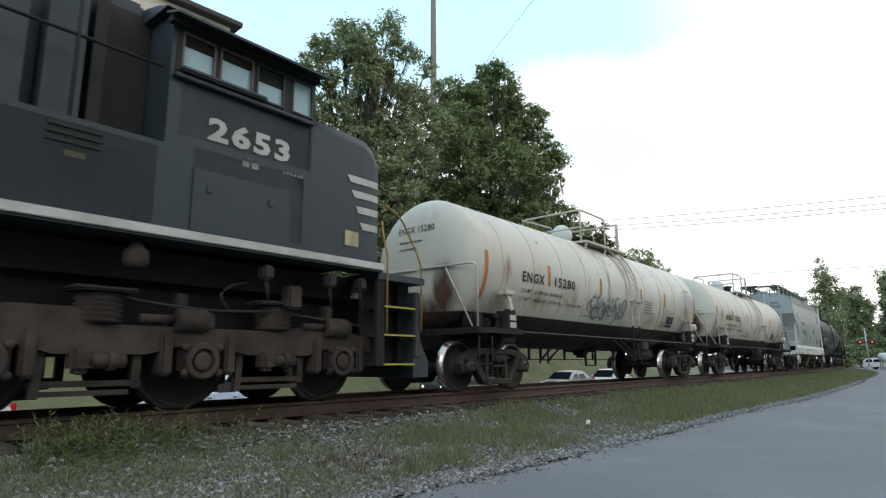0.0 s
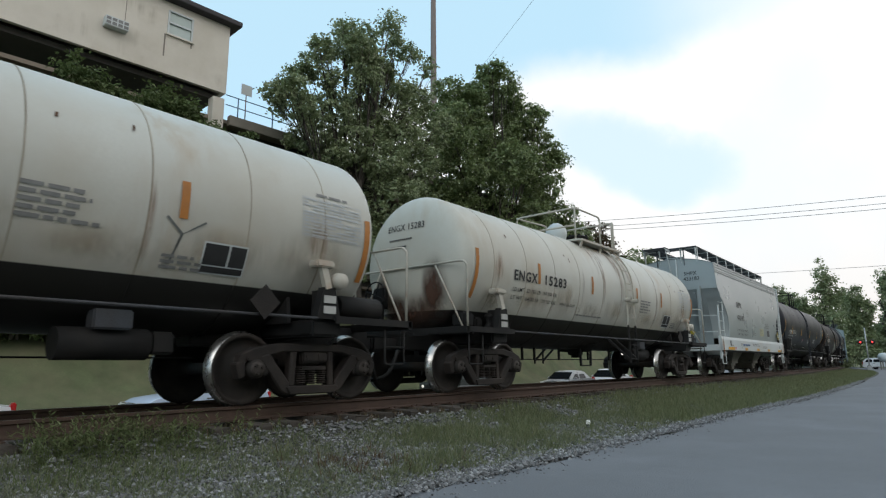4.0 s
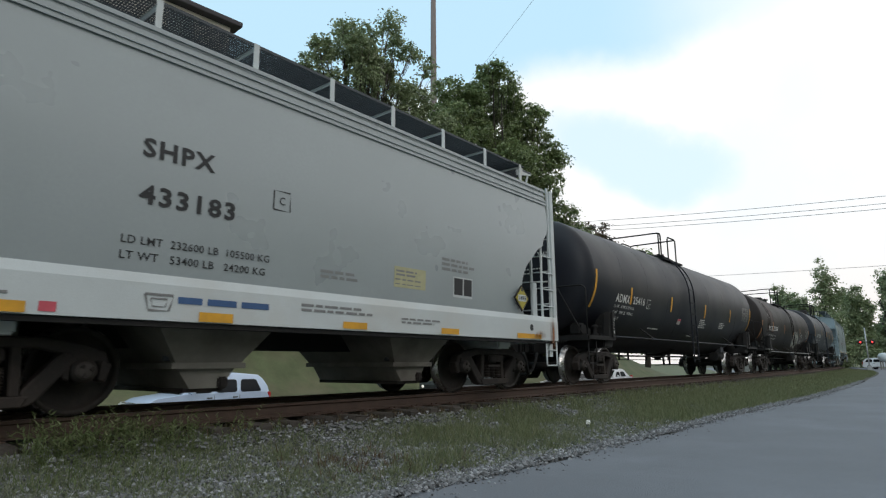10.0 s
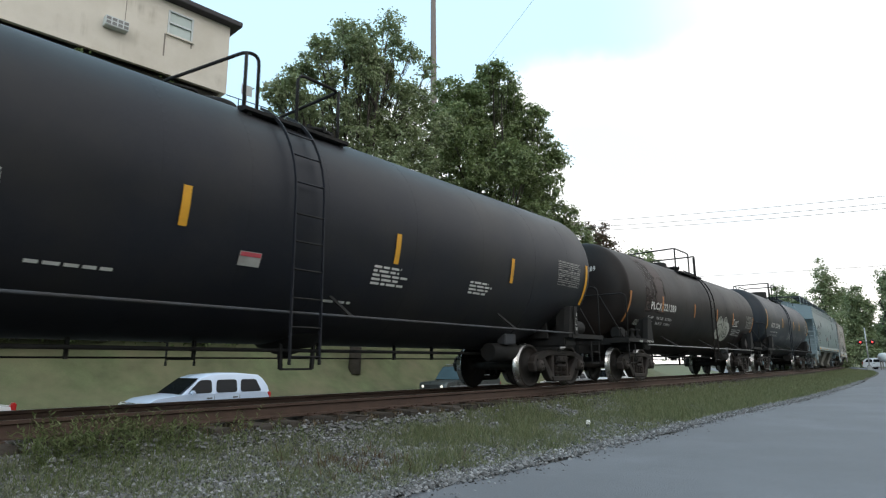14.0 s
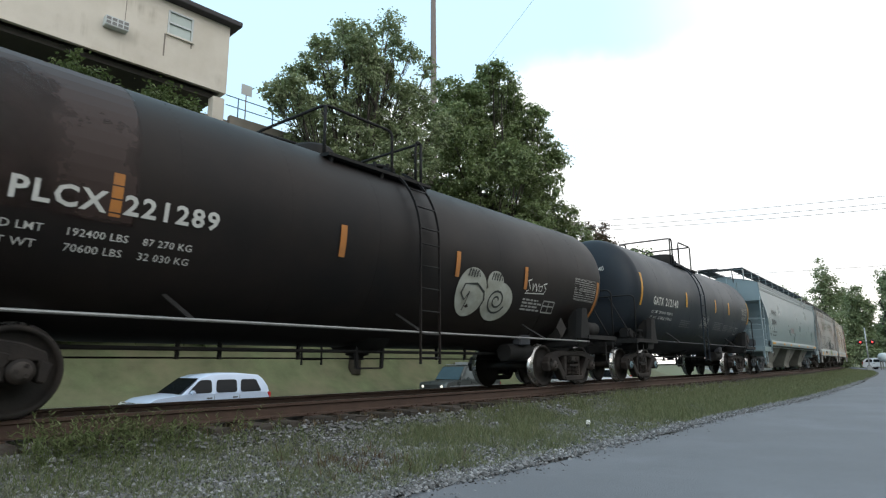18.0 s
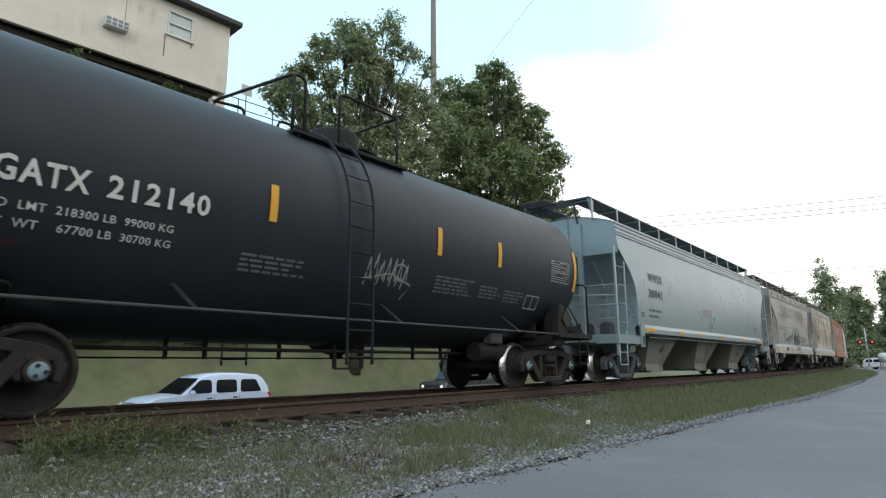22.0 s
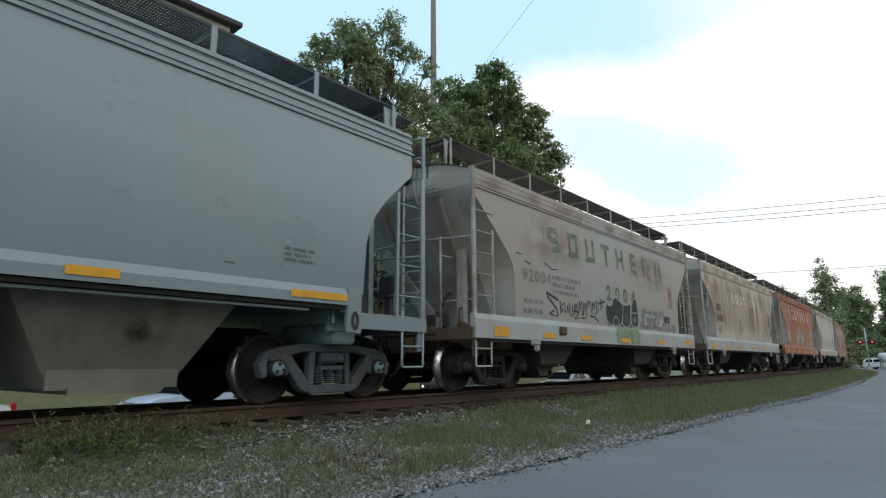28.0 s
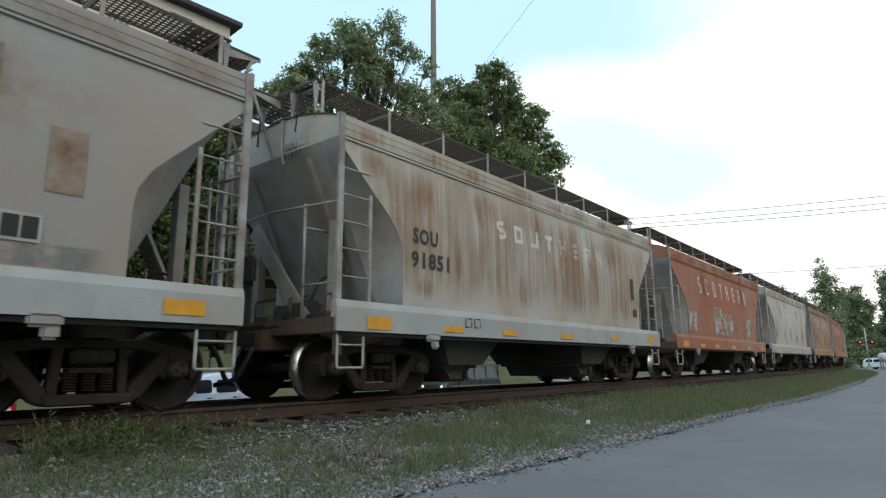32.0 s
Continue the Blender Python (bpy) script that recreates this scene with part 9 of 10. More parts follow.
    if style == "offroad":
        bm = B()
        cbox(bm, (h - 1.05, 0, H + 0.04), (1.9, W - 0.42, 0.1), bevel=0.03)
        part("raised_roof", bm, "carsilver", ob)
        for sy in (-1, 1):
            bm = B()
            cbox(bm, (0.1, sy * (w + 0.005), 0.62), (L * 0.86, 0.04, 0.1), bevel=0.015)
            part("side_moulding", bm, "carplain", ob, "pale rubbing strip")
            bm = B()
            lathe(bm, [(-0.02, 0.0), (-0.02, 0.07), (0.0, 0.08)], "x", 12, (-h - 0.015, sy * (w - 0.3), 0.86))
            part("headlamp_bulb", bm, "headlit", ob, "lit headlamp")
        bm = B()
        for sy in (-1, 1):
            tube(bm, [(-h + 2.4, sy * (w - 0.26), H + 0.03), (h - 0.5, sy * (w - 0.26), H + 0.03)], 0.018, 6)
        part("roof_rail", bm, "cartrim" if style == "offroad" else paint, ob)
    return ob


M["headlit"] = glow("headlamp_lit", (1.0, 0.93, 0.8), 0.6)
SZ = -1.42
car_body("parked_car", "pale silver-white small wagon parked on the street", 10.7, 11.9, SZ, 4.5, 1.76, 1.66, "carwhite", "wagon")
car_body("parked_car", "grey-green boxy off-road car with a silver lower edge", 25.05, 11.9, SZ, 4.6, 1.8, 1.93, "cargreen", "offroad")
car_body("parked_car", "white car with red tail lamps parked on the street", 2.95, 11.9, SZ, 4.6, 1.78, 1.48, "carplain", "sedan")
car_body("parked_car", "silver car parked on the street", 36.6, 12.0, SZ, 4.5, 1.76, 1.44, "carsilver", "sedan")
car_body("parked_car", "white car parked on the street", 43.3, 12.1, SZ, 4.5, 1.76, 1.5, "carplain", "sedan")
xf, yf, hf = line(118, -14)
car_body("far_car", "white car that waits at the road crossing", 104.0, -0.5, -0.62, 4.6, 1.8, 1.6, "carplain", "wagon", "cars at the crossing", turn=70)


# ---- grandstand with press box ----
def pierced(bm, x0, x1, y0, y1, z0, z1, holes):
    """One wall with rectangular openings (xa, xb, za, zb) through it."""
    xs = sorted({x0, x1, *(v for h in holes for v in h[:2])})
    zs = sorted({z0, z1, *(v for h in holes for v in h[2:])})
    full = {(i, j) for i in range(len(xs) - 1) for j in range(len(zs) - 1)
            if not any(h[0] <= xs[i] < h[1] and h[2] <= zs[j] < h[3] for h in holes)}
    at = functools.cache(lambda i, j, k: bm.verts.new((xs[i], (y0, y1)[k], zs[j])))
    for i, j in full:
        bm.faces.new((at(i, j, 0), at(i + 1, j, 0), at(i + 1, j + 1, 0), at(i, j + 1, 0)))
        bm.faces.new((at(i, j, 1), at(i, j + 1, 1), at(i + 1, j + 1, 1), at(i + 1, j, 1)))
        for di, dj, a, b in ((-1, 0, (0, 1), (0, 0)), (1, 0, (1, 0), (1, 1)), (0, -1, (0, 0), (1, 0)), (0, 1, (1, 1), (0, 1))):
            if (i + di, j + dj) not in full:
                p, q = (i + a[0], j + a[1]), (i + b[0], j + b[1])
                bm.faces.new((at(*p, 0), at(*p, 1), at(*q, 1), at(*q, 0)))


def build_stand():
    turn = -3.6
    m = pose(15.5, 20.0, 0, 0, 0, turn)   # corner of the box; local x runs back along the stand, y away
    ob = thing("press_box", "beige stucco press box with a dark flat roof", "building", m=m)
    zb, zt = 14.62, 18.45
    x0, x1, d = -30.0, 0.0, 6.0
    wins = [(-3.2, -2.02, 16.75, 18.0), (-9.6, -8.3, 16.75, 18.0), (-15.6, -14.3, 16.75, 18.0)]
    # wall facing the track, with its openings
    bm = B()
    pierced(bm, x0, x1, 0.0, 0.2, zb, zt, wins)
    part("wall", bm, "stucco", ob)
    for box in ((x1 - 0.2, x1, 0.2, d), (x0, x0 + 0.2, 0.2, d), (x0 + 0.2, x1 - 0.2, d - 0.2, d)):
        bm = B()
        quad_box(bm, *box, zb, zt)
        part("wall", bm, "stucco", ob)
    bm = B()
    quad_box(bm, x0 - 0.1, x1 - 0.25, 0.5, d, zb - 0.28, zb - 0.004)
    part("floor_slab", bm, "darkconc", ob)
    bm = B()
    cbox(bm, ((x0 + x1) / 2, d / 2, zt + 0.16), (x1 - x0 + 0.95, d + 0.95, 0.28), bevel=0.03)
    part("roof", bm, "roof", ob, "dark overhanging roof slab")
    for a, b, c, e in wins:
        win = B()
        for p, q in (((a, c), (b, c)), ((a, e), (b, e)), ((a, c), (a, e)), ((b, c), (b, e)), ((a, (c + e) / 2), (b, (c + e) / 2))):
            bar(win, (p[0], -0.015, p[1]), (q[0], -0.015, q[1]), 0.09, 0.07)
        fr = part("window", win, "hopwhite", ob, "white sash window")
        bm = B()
        quad_box(bm, a, b, 0.04, 0.05, c, e)
        part("pane", bm, "windowpane", fr)
        bm = B()
        cbox(bm, ((a + b) / 2, -0.05, c - 0.06), (b - a + 0.2, 0.14, 0.07))
        part("sill", bm, "stucco", fr)
    for k in range(4):
        x = -0.33 - k * 12
        bm = B()
        cbox(bm, (x, 0.35, (zb - 0.28) / 2 - 0.1), (0.62, 0.6, zb - 0.08), bevel=0.02)
        part("column", bm, "stucco", ob)
    # air conditioner in the wall
    ac = thing("air_conditioner", "white window air conditioner in the stucco wall", "air conditioner", m=m)
    bm = B()
    cbox(bm, (-5.6, -0.2, 16.1), (1.0, 0.42, 0.46), bevel=0.02)
    part("case", bm, "hopwhite", ac)
    bm = B()
    for i in range(4):
        for j in range(2):
            cbox(bm, (-5.97 + i * 0.25, -0.415, 16.0 + j * 0.2), (0.19, 0.012, 0.14))
    part("louvre", bm, "inkgrey", ac)
    # stains below the sill
    bm = B()
    for a, b, z0, z1 in ((-3.36, -3.29, 15.5, 16.7), (-2.04, -1.98, 16.4, 16.7), (-5.2, -5.17, 16.4, 18.3)):
        quad_box(bm, a, b, -0.006, 0.0, z0, z1)
    part("stain", bm, "concrete", ob)
    # stepped seating that falls away beyond, seen from behind and below
    st = thing("grandstand", "old concrete grandstand seen from behind", "grandstand", m=m)
    for k in range(14):
        bm = B()
        zz, yy = 13.3 - k * 0.72, 0.9 + k * 0.55
        cbox(bm, (2.0, yy, zz), (66, 0.8, 0.2))
        part("seat_plank", bm, "bleacher", st)
        bm = B()
        cbox(bm, (2.0, yy + 0.37, zz - 0.4), (66, 0.06, 0.62))
        part("riser", bm, "darkconc", st)
    bm = B()
    cbox(bm, (18.2, 0.35, 13.35), (35.6, 0.3, 0.55), bevel=0.02)
    part("back_beam", bm, "concrete", st)
    rl = thing("guard_rail", "blue-grey pipe guard rail along the top of the stand", "railing", m=m)
    for k in range(17):
        bm = B()
        x = 0.9 + k * 2.1
        tube(bm, [(x, 0.35, 13.6), (x, 0.35, 14.75)], 0.035, 8)
        part("post", bm, "bluerail", rl)
    for z in (14.2, 14.75):
        bm = B()
        tube(bm, [(0.2, 0.35, z), (36, 0.35, z)], 0.03, 8)
        part("rail", bm, "bluerail", rl)
    sg = thing("notice_board", "small white sign on a post above the guard rail", "sign", m=m)
    bm = B()
    tube(bm, [(1.3, 0.3, 13.5), (1.3, 0.3, 15.5)], 0.03, 6)
    part("post", bm, "polemetal", sg)
    bm = B()
    cbox(bm, (1.3, 0.26, 15.35), (0.62, 0.03, 0.6))
    part("board", bm, "hopwhite", sg)


M["windowpane"] = glass("house_window", (0.45, 0.52, 0.5), 0.1, 1.0)
build_stand()


def build_pole():
    ob = thing("light_pole", "tall tapered weathered steel light pole", "light pole", m=pose(39.4, 26.0, 0))
    bm = B()
    tube(bm, [(0, 0, 3.0 + i * 5) for i in range(9)], 0.4, 20, r1=0.2)
    part("shaft", bm, "polemetal", ob)
    bm = B()
    lathe(bm, [(2.6, 0.0), (2.6, 0.65), (3.05, 0.65), (3.1, 0.6), (3.1, 0.0)], "z", 20)
    part("base", bm, "concrete", ob)
    bm = B()
    for z in (42.2, 43.0):
        cbox(bm, (0, 0, z), (4.4, 0.2, 0.2))
        for k in range(5):
            cbox(bm, (-2 + k, -0.25, z - 0.1), (0.5, 0.35, 0.5), bevel=0.08)
    part("lamp_bracket", bm, "polemetal", ob)


build_pole()


# ---- trees and shrubs ----
def leaf_cloud(blobs, count, size, seed, hollow=0.35):
    """Leaf blades scattered in clumps through a set of ellipsoids."""
    rng = np.random.default_rng(seed)
    vol = np.array([b[3] * b[4] * b[5] for b in blobs]) ** 0.75
    pick = rng.choice(len(blobs), size=max(1, count // 9), p=vol / vol.sum())
    bl = np.array(blobs)[pick]
    d = rng.normal(size=(len(pick), 3))
    d /= np.linalg.norm(d, axis=1)[:, None]
    r = rng.uniform(hollow, 1.08, len(pick))[:, None] ** 0.6
    c = bl[:, :3] + d * r * bl[:, 3:6]
    c = np.repeat(c, 9, axis=0) + rng.normal(size=(len(pick) * 9, 3)) * size * 1.15
    n = len(c)
    u = rng.normal(size=(n, 3))
    u /= np.linalg.norm(u, axis=1)[:, None]
    v = np.cross(u, rng.normal(size=(n, 3)))
    v /= np.linalg.norm(v, axis=1)[:, None]
    s = size * rng.uniform(0.55, 1.25, n)[:, None]
    tip, side = u * s, v * s * 0.42
    verts = np.stack([c - tip * 0.5, c + side * 0.8, c + tip * 0.55, c - side * 0.8], 1).reshape(-1, 3)
    faces = np.arange(n * 4).reshape(-1, 4)
    return verts, faces


def twig_crown(blobs, count, size, seed, spread=0.42, each=26):
    """Leaves in tufts at the twig ends of a crown: most blades face up and out, so the tufts catch the sky."""
    rng = np.random.default_rng(seed)
    area = np.array([(b[3] * b[4] * b[5]) ** 0.8 for b in blobs])
    k = max(1, count // each)
    bl = np.array(blobs)[rng.choice(len(blobs), size=k, p=area / area.sum())]
    d = rng.normal(size=(k, 3))
    d /= np.linalg.norm(d, axis=1)[:, None]
    r = rng.uniform(0.25, 1.0, k)[:, None] ** 0.5
    c0 = bl[:, :3] + d * r * bl[:, 3:6]
    wide = spread * rng.uniform(0.5, 1.2, k)[:, None]
    c = np.repeat(c0, each, axis=0) + rng.normal(size=(k * each, 3)) * np.repeat(wide, each, axis=0) * np.array([0.55, 0.55, 0.4])
    n = len(c)
    up = np.repeat(d, each, axis=0) * 0.7 + np.array([0, 0, 0.75]) + rng.normal(size=(n, 3)) * 0.55
    up /= np.linalg.norm(up, axis=1)[:, None]
    u = np.cross(up, rng.normal(size=(n, 3)))
    u /= np.linalg.norm(u, axis=1)[:, None]
    v = np.cross(up, u)
    s = size * rng.uniform(0.6, 1.25, n)[:, None]
    tip, side, fold = u * s, v * s * 0.4, up * s * 0.12
    verts = np.stack([c - tip * 0.5, c + side + fold, c + tip * 0.55 - fold, c - side + fold], 1).reshape(-1, 3)
    return verts, np.arange(n * 4).reshape(-1, 4)


def tree(label, x, y, z0, blobs, count, size, seed, mat="leaf", limbs=True, trunk_r=0.35, group="trees beyond the track", spread=0.42):
    ob = thing("tree", label, "tree", group, pose(x, y, z0))
    rng = random.Random(seed)
    bl = [(bx - x, by - y, bz - z0, rx, ry, rz) for bx, by, bz, rx, ry, rz in blobs]
    top = max(b[2] for b in bl)
    bm = B()
    pts = [(rng.uniform(-0.15, 0.15) * i, rng.uniform(-0.15, 0.15) * i, top * 0.86 * i / 7) for i in range(8)]
    tube(bm, pts, trunk_r, 12, r1=trunk_r * 0.25)
    part("trunk", bm, "bark", ob)
    if limbs:
        for b in bl:
            k = max(1, min(6, int(7 * (b[2] / top) * 0.62)))
            a = Vector(pts[k])
            e = Vector(b[:3])
            mid = a.lerp(e, 0.5) + Vector((rng.uniform(-0.3, 0.3), rng.uniform(-0.3, 0.3), -0.25 + rng.uniform(-0.3, 0.2)))
            bm = B()
            tube(bm, [a, a.lerp(mid, 0.6), mid, mid.lerp(e, 0.6), e], trunk_r * 0.22, 8, r1=0.02)
            for _ in range(5):
                q = e + Vector([rng.uniform(-1, 1) * b[3 + i] * 0.8 for i in range(3)])
                tube(bm, [mid.lerp(e, rng.uniform(0.3, 0.9)), mid.lerp(q, 0.6), q], 0.035, 5, r1=0.01)
            part("limb", bm, "bark", ob)
        # upright shoots that break the outline
        for b in list(bl):
            for _ in range(5):
                a, e = rng.uniform(0, math.tau), rng.uniform(0.1, 1.4)
                q, k = rng.uniform(0.75, 0.98), rng.uniform(0.18, 0.3)
                px, py, pz = b[0] + b[3] * q * math.cos(a) * math.cos(e), b[1] + b[4] * q * math.sin(a) * math.cos(e), b[2] + b[5] * q * math.sin(e)
                bl.append((px, py, pz, k, k, k * 1.7))
    vs, fs = twig_crown(bl, count, size, seed, spread)
    me = bpy.data.meshes.new("crown")
    me.from_pydata(vs.tolist(), [], fs.tolist())
    me.materials.append(M[mat])
    cr = new("crown", me)
    cr.parent = ob
    return ob


def build_trees():
    r = random.Random(77)
    t1 = [(21.9, 20.3, 0.81), (20.8, 19.3, 0.72), (24.1, 21.0, 0.85), (23.2, 19.2, 1.03), (21.3, 18.2, 1.05), (19.3, 17.6, 0.82), (26.9, 20.7, 0.75), (25.5, 20.7, 0.73), (27.3, 19.3, 0.6), (27.0, 17.8, 0.67), (19.8, 16.4, 1.01), (17.3, 14.9, 0.83), (16.8, 14.1, 0.49), (18.5, 14.6, 1.03), (21.7, 16.6, 1.25), (23.8, 17.7, 0.9), (20.4, 14.7, 1.27), (23.0, 15.4, 1.28), (25.4, 15.6, 0.92), (27.3, 16.5, 0.74), (17.8, 13.4, 0.83), (19.3, 13.0, 1.17), (21.8, 13.3, 1.43), (25.0, 13.9, 1.46), (27.6, 14.8, 1.25), (23.1, 12.0, 1.46), (26.5, 12.6, 1.57), (20.6, 11.9, 1.19)]
    t1 += [(22.7, 19.9, 0.75), (20.3, 18.3, 0.78), (22.1, 17.6, 1.0), (24.9, 19.3, 0.86), (25.9, 18.5, 0.65), (18.6, 16.4, 0.74), (18.1, 15.2, 0.79), (24.9, 16.8, 0.99), (26.2, 16.9, 0.8), (23.7, 14.6, 1.16), (28.4, 16.0, 0.83)]
    t1 += [(25.4, 18.8, 0.7), (25.9, 17.4, 0.6), (24.9, 16.8, 0.7), (26.4, 15.2, 0.8), (22.5, 7.0, 2.6), (27.0, 8.0, 2.6), (24.0, 9.8, 2.0), (20.6, 9.6, 1.6)]
    tree("broad leafy green tree with gaps of sky in its crown", 22.6, 17.4, 0.0, [(x, 17.2 + r.uniform(-1.4, 1.4), z, a * 0.9, a * 1.2, a * 0.8) for x, z, a in t1], 70000, 0.185, 1, spread=0.36)
    t2 = [(36.5, 23.1, 1.09), (33.4, 21.4, 1.03), (39.2, 23.4, 1.13), (35.2, 20.3, 1.84), (39.1, 21.4, 1.78), (32.4, 18.6, 1.25), (42.1, 21.2, 1.27), (43.8, 20.4, 1.1), (40.3, 19.3, 1.98), (35.8, 17.7, 2.1), (32.2, 16.2, 1.56), (45.1, 19.0, 1.32), (46.4, 17.7, 1.23), (42.3, 16.8, 2.32), (37.3, 15.3, 2.31), (33.0, 14.0, 1.81), (47.6, 16.1, 1.25), (44.0, 14.7, 2.06), (48.9, 14.8, 0.89), (38.7, 12.9, 2.16), (34.3, 11.7, 1.83), (42.0, 11.8, 1.79)]
    t2 += [(41.1, 23.0, 1.16), (42.5, 22.5, 1.19), (44.5, 21.5, 1.01), (44.9, 19.8, 1.22), (46.1, 18.6, 1.13), (46.6, 16.8, 1.23), (45.3, 16.0, 1.51), (48.1, 15.4, 1.04), (40.2, 17.5, 1.88), (36.0, 21.5, 1.25), (37.9, 22.5, 1.29), (31.1, 17.1, 1.05), (31.4, 14.9, 1.2)]
    t2 += [(45.0, 10.0, 2.8), (49.0, 11.0, 2.0), (38.0, 8.5, 3.2), (47.2, 13.2, 1.4), (31.0, 12.0, 1.8)]
    tree("dense dark green tree with a pointed crown", 38.0, 18.4, 0.4, [(x - 1.15 * min(1, max(0, (x - 31) / 7)) - 0.7 * min(1, max(0, (x - 41) / 3)), 18.2 + r.uniform(-1.6, 1.6), z - 0.5 * max(0, min(1, (z - 18) / 4)), a * 0.86, a * 1.2, a * 0.86) for x, z, a in t2], 112000, 0.22, 2, "leaf2", trunk_r=0.45, spread=0.4)
    tree("bronze-leaved tree further along the bank", 62.0, 21.0, 0.2, [(60.5, 21, 14.2, 2.2, 2, 2.0), (63.5, 21.5, 13.6, 2.0, 2, 1.8), (61.5, 21, 11.5, 3.0, 3, 2.2), (65.0, 22, 11.5, 2.2, 2, 2.0), (62.5, 21, 8.5, 3.4, 3, 2.6)], 9000, 0.3, 3, "leafred", spread=0.55)
    tree("green tree further along the bank", 70.0, 19.5, 0.0, [(69, 19.5, 12.4, 2.2, 2.4, 1.6), (72, 19.5, 11.6, 2.4, 2.4, 1.6), (75.5, 19.0, 10.6, 2.2, 2.4, 1.4), (70.5, 19.5, 9.0, 3.4, 3, 2.2), (74.5, 19, 8.0, 3.2, 3, 2.2)], 10000, 0.3, 4, "leaf2", spread=0.55)
    # woods round the crossing at the end of the line
    spots = [(128, 8.6, 17.5, 4.2), (133, 4.0, 14.0, 4.0), (126, 12.5, 13.0, 4.2), (140, 1.0, 18.0, 5.0), (138, -3.0, 21.0, 5.2), (136, -8.0, 20.0, 5.2), (146, -13.0, 22.0, 6.0), (150, 9.0, 15.0, 5.0), (134, 16.0, 15.0, 4.5), (128, -14.0, 16.0, 5.0)]
    for i, (x, y, h, a) in enumerate(spots):
        q = random.Random(200 + i)
        bl = []
        for k in range(9):
            f = k / 8
            w = a * (1 - 0.55 * f)
            bl.append((x + q.uniform(-1, 1) * w * 0.7, y + q.uniform(-1, 1) * w * 0.7, 1.5 + (h - 3) * f + q.uniform(-0.6, 0.6), w * 0.55, w * 0.55, h * 0.11 + 0.6))
        tree("dark green roadside tree near the crossing", x, y, -0.8, bl, 14000, 0.42, 300 + i, "leaf", limbs=False, trunk_r=0.3, group="trees at the crossing", spread=0.8)
    # shrubs on the bank under the grandstand
    sh = [(12.6, 10.0, 1.2), (14.4, 9.8, 1.2), (10.2, 10.6, 1.1), (6.2, 8.8, 1.3), (5.6, 6.2, 1.5), (7.6, 10.5, 1.1), (9.0, 10.3, 1.1), (11.5, 10.9, 1.0), (8.0, 8.3, 1.4), (10.1, 8.7, 1.5), (7.2, 5.4, 1.6), (9.1, 5.6, 1.6), (11.2, 6.6, 1.7), (13.0, 5.2, 1.7), (13.2, 8.0, 1.5)]
    for i, (x, z, a) in enumerate(sh):
        q = random.Random(400 + i)
        x, z, a = x * 1.1, 0.5 + (z - 0.5) * 1.1, a * 1.1
        yb = 18.6 + q.uniform(-0.9, 0.5)
        ob = thing("shrub", "dense green shrub on the bank, the stand's shade put into its leaves", "shrub", "shrubs on the bank", pose(x, yb, ground_at(x, 18.6)))
        g = ground_at(x, 18.6)
        bm = B()
        for k in range(3):
            tube(bm, [(q.uniform(-0.2, 0.2), 0, -0.2), (q.uniform(-0.4, 0.4), q.uniform(-0.2, 0.2), (z - g) * 0.5), (q.uniform(-0.8, 0.8), q.uniform(-0.3, 0.3), z - g + a * 0.4)], 0.05, 6, r1=0.012)
        part("stem", bm, "bark", ob)
        bl = [(0, 0, z - g, a * 0.8, a * 0.8, a * 0.8), (q.uniform(-1.2, 1.2), 0.2, z - g + a * 0.8, a * 0.4, a * 0.4, a * 0.6), (q.uniform(-1.2, 1.2), -0.4, z - g + a * 0.2, a * 0.5, a * 0.5, a * 0.4), (0, 0.3, max(0.9, z - g - a * 1.3), a * 0.9, a * 0.8, a * 0.9), (q.uniform(-0.5, 0.5), 0.3, 0.7, a, a * 0.6, 0.9), (0, 0.3, (z - g) * 0.45, a, a * 0.7, a)]
        vs, fs = twig_crown(bl, 5200, 0.2, 500 + i, 0.4)
        me = bpy.data.meshes.new("foliage")
        me.from_pydata(vs.tolist(), [], fs.tolist())
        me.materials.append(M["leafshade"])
        f = new("foliage", me)
        f.parent = ob


build_trees()


def build_woods():
    """A belt of far woods that closes the view all round, and an added belt that shades the train."""
    bl = []
    q = random.Random(90)
    for k in range(260):
        a = k / 260 * math.tau
        dist = 240 + q.uniform(-20, 40)
        x, y = 40 + dist * math.cos(a), dist * math.sin(a)
        if y < -60 or x < -110:
            continue
        h = q.uniform(9, 16)
        base = 7.0 if y > 60 else -0.6
        bl.append((x, y, base + h * 0.5, 6.0, 6.0, h * 0.52))
    vs, fs = leaf_cloud(bl, 50000, 1.5, 91)
    scatter("far_woods", "belt of far dark green woods", "woods", "leaf2", vs.tolist(), fs.tolist())
    # unseen belt across the road, added to block sky light on the train's near side
    bl = []
    for k in range(110):
        h = q.uniform(11.5, 16.5)
        x = -240 + k * 5 + q.uniform(-2, 2)
        if x < -38:
            continue
        # closer and taller at low x, to shade that end more
        near = min(1, max(0, (22 - x) / 26))
        h *= 1 + 0.35 * near
        bl.append((x, -52 + 16 * near + q.uniform(-4, 4), -0.6 + h * 0.5, 4.5, 4.0, h * 0.52))
    vs, fs = leaf_cloud(bl, 50000, 1.1, 92)
    scatter("unseen_shade_woods", "unseen belt of woods added across the road to shade the train", "woods", "leaf2", vs.tolist(), fs.tolist())


build_woods()


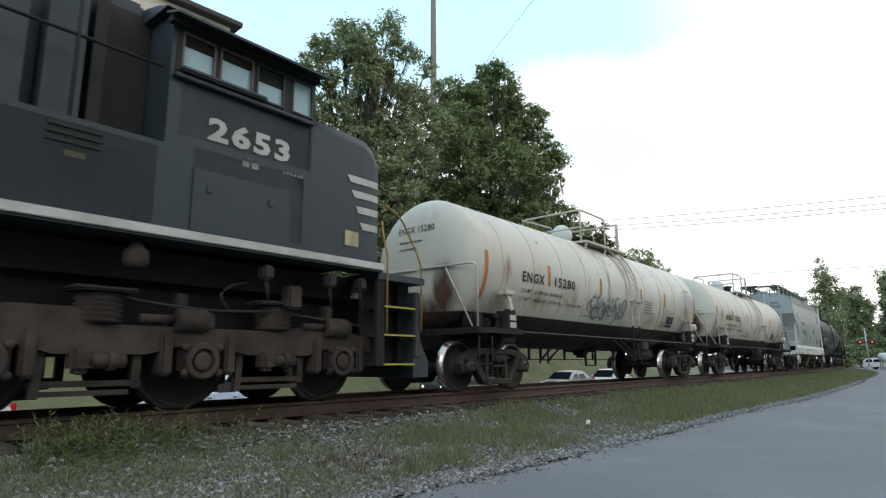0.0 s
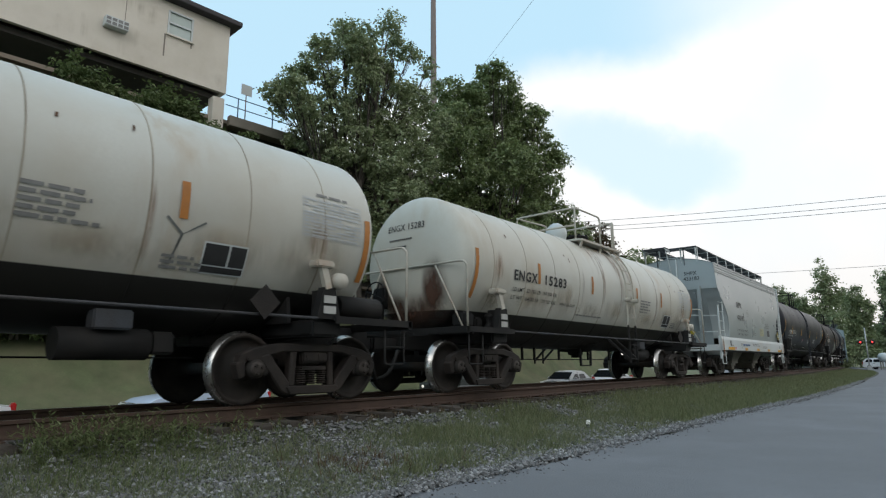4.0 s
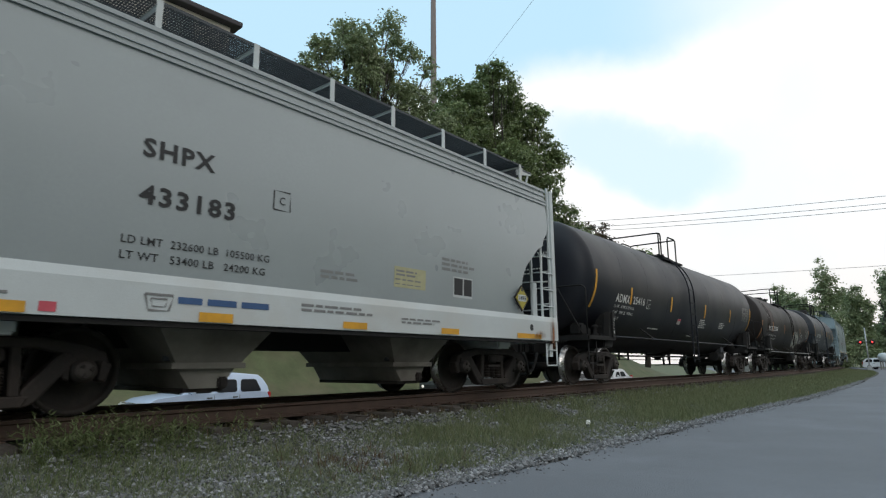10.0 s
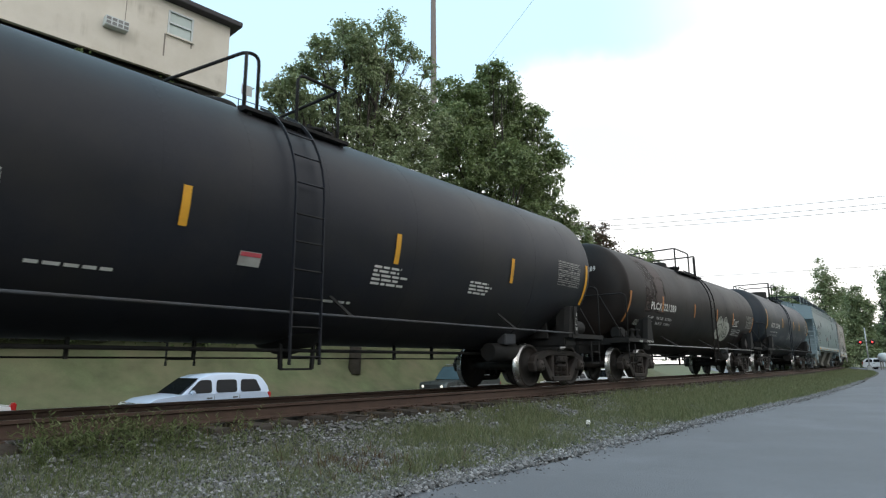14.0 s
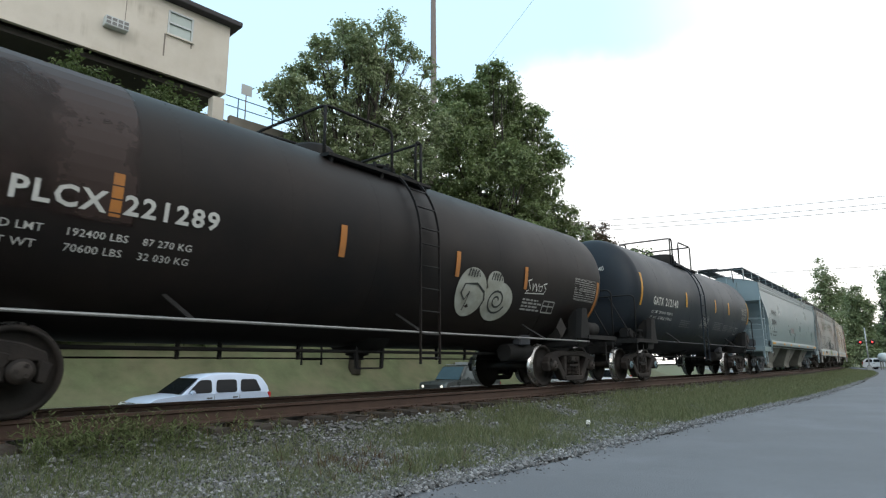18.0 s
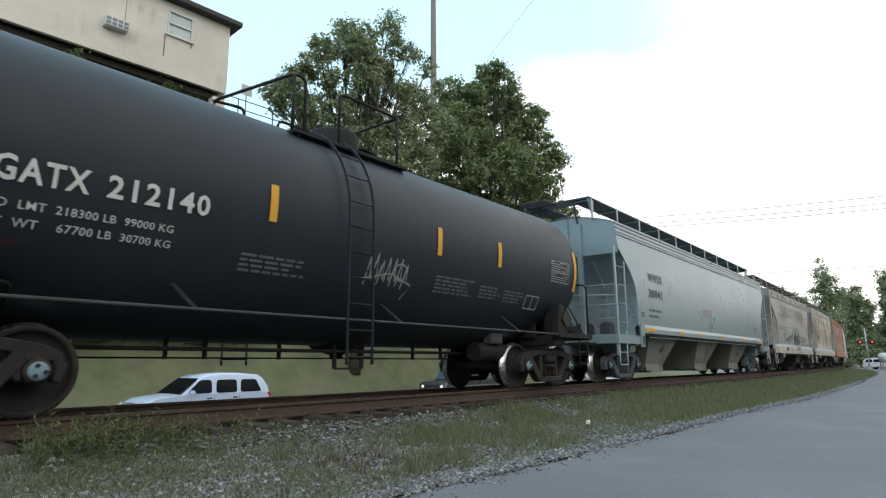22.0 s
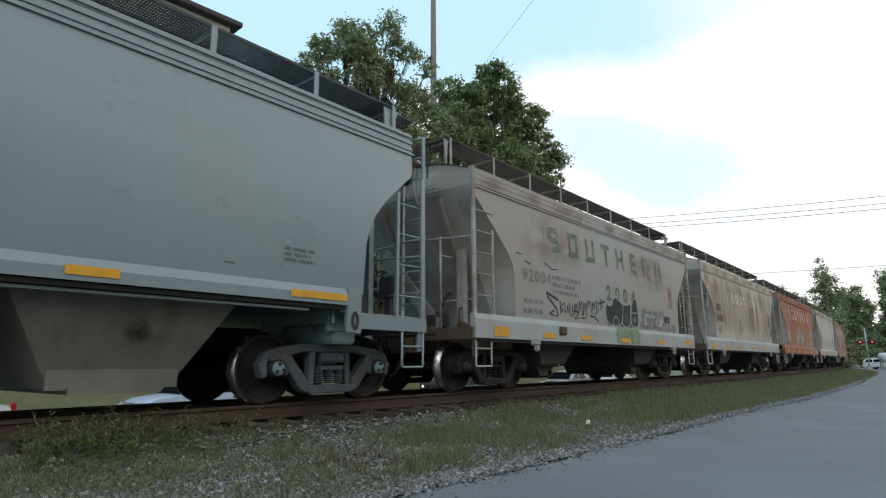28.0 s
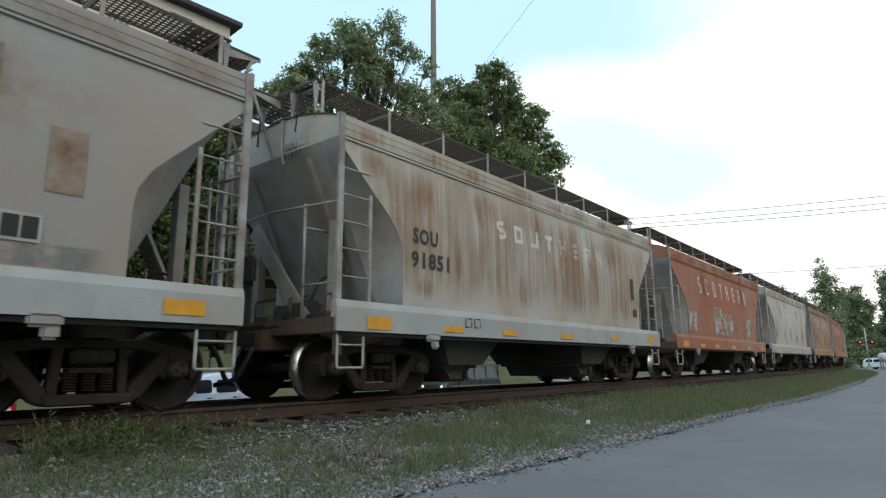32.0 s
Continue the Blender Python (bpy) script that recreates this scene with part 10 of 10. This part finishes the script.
# ---- crossing signal, wires, bits by the road ----
def build_crossing():
    for x, y in ((92.5, 0.2),):
        ob = thing("crossing_signal", "railway crossing signal with red lamps lit", "crossing signal", m=pose(x, y, -0.6, 0, 0, 5))
        bm = B()
        tube(bm, [(0, 0, 0), (0, 0, 5.3)], 0.07, 10)
        part("mast", bm, "signalpole", ob)
        bm = B()
        bar(bm, (-0.05, -0.75, 3.5), (-0.05, 0.75, 3.5), 0.08, 0.08)
        part("lamp_arm", bm, "ink", ob)
        for sy in (-1, 1):
            bm = B()
            lathe(bm, [(-0.1, 0.0), (-0.1, 0.3), (-0.07, 0.3), (0.1, 0.12), (0.12, 0.0)], "x", 18, (-0.12, sy * 0.62, 3.5))
            lp = part("lamp_housing", bm, "ink", ob)
            bm = B()
            lathe(bm, [(-0.13, 0.0), (-0.12, 0.08), (-0.1, 0.11)], "x", 14, (-0.13, sy * 0.62, 3.5))
            part("lens", bm, "signalred", lp, "lit red lens")
        bm = B()
        cbox(bm, (0, 0, 0.3), (0.5, 0.5, 0.6), bevel=0.03)
        part("base", bm, "signalpole", ob)
    tk = thing("storage_tank", "white rounded tank on short legs by the crossing", "tank", m=pose(97.0, -1.05, -0.6, 0, 0, 20))
    bm = B()
    lathe(bm, [(-0.9, 0.0), (-0.86, 0.3), (-0.68, 0.5), (-0.45, 0.55), (0.45, 0.55), (0.68, 0.5), (0.86, 0.3), (0.9, 0.0)], "x", 24, (0, 0, 1.65))
    part("shell", bm, "hopwhite", tk)
    for sx in (-0.45, 0.45):
        for sy in (-0.3, 0.3):
            bm = B()
            cbox(bm, (sx, sy, 0.62), (0.12, 0.12, 1.24))
            part("leg", bm, "concrete", tk)
    # power lines that cross the road
    for k, (a, b) in enumerate((((60, -26, 13.2), (40, 40, 14.2)), ((60, -26, 12.2), (40, 40, 13.4)), ((60.4, -26, 12.7), (40.4, 40, 13.8)), ((80, -40, 10.3), (60, 60, 11.9)), ((16, -10, 22.0), (70, 60, 34.0)))):
        ob = thing("power_line", "thin sagging overhead wire", "wire", "overhead wires")
        bm = B()
        pts = []
        for i in range(25):
            t = i / 24
            p = Vector(a).lerp(Vector(b), t)
            p.z -= 1.2 * 4 * t * (1 - t)
            pts.append(p)
        tube(bm, pts, 0.022 if k < 4 else 0.012, 5)
        part("wire", bm, "wire", ob)
    lt = thing("litter", "small white scrap of litter in the grass", "litter", m=pose(9.3, -3.05, -0.46, 10, 20, 30))
    bm = B()
    prism(bm, [(-0.05, -0.03), (0.04, -0.04), (0.06, 0.02), (0.0, 0.05), (-0.05, 0.03)], -0.03, 0.03)
    part("scrap", bm, "litter", lt)


build_crossing()


# ---- everything that moves ----
def motions():
    times = [i * 0.5 for i in range(65)]
    for car, bt, S, trucks, sets in RIDES:
        rows, sw = [], []
        for t in times:
            s = S - travel(t)
            xa, ya, ha = line(s - bt)
            xb, yb, hb = line(s + bt)
            h = math.atan2(yb - ya, xb - xa)
            rows.append((t, pose((xa + xb) / 2, (ya + yb) / 2, 0, 0, 0, math.degrees(h))))
            sw.append((t, math.degrees(ha - h), math.degrees(hb - h)))
        walk(car, rows)
        for k, tr in enumerate(trucks):
            x = tr.matrix_basis.translation.x
            walk(tr, [(r[0], pose(x, 0, 0, 0, 0, r[1 + k])) for r in sw[::4]])
        for i, (w, r) in enumerate(sets):
            p = w.matrix_basis.translation.copy()
            walk(w, [(f / 30, pose(p.x, 0, p.z, 0, -math.degrees(travel(f / 30) / r) % 360 + 0.0, 0)) for f in range(0, 961, 5)])


motions()
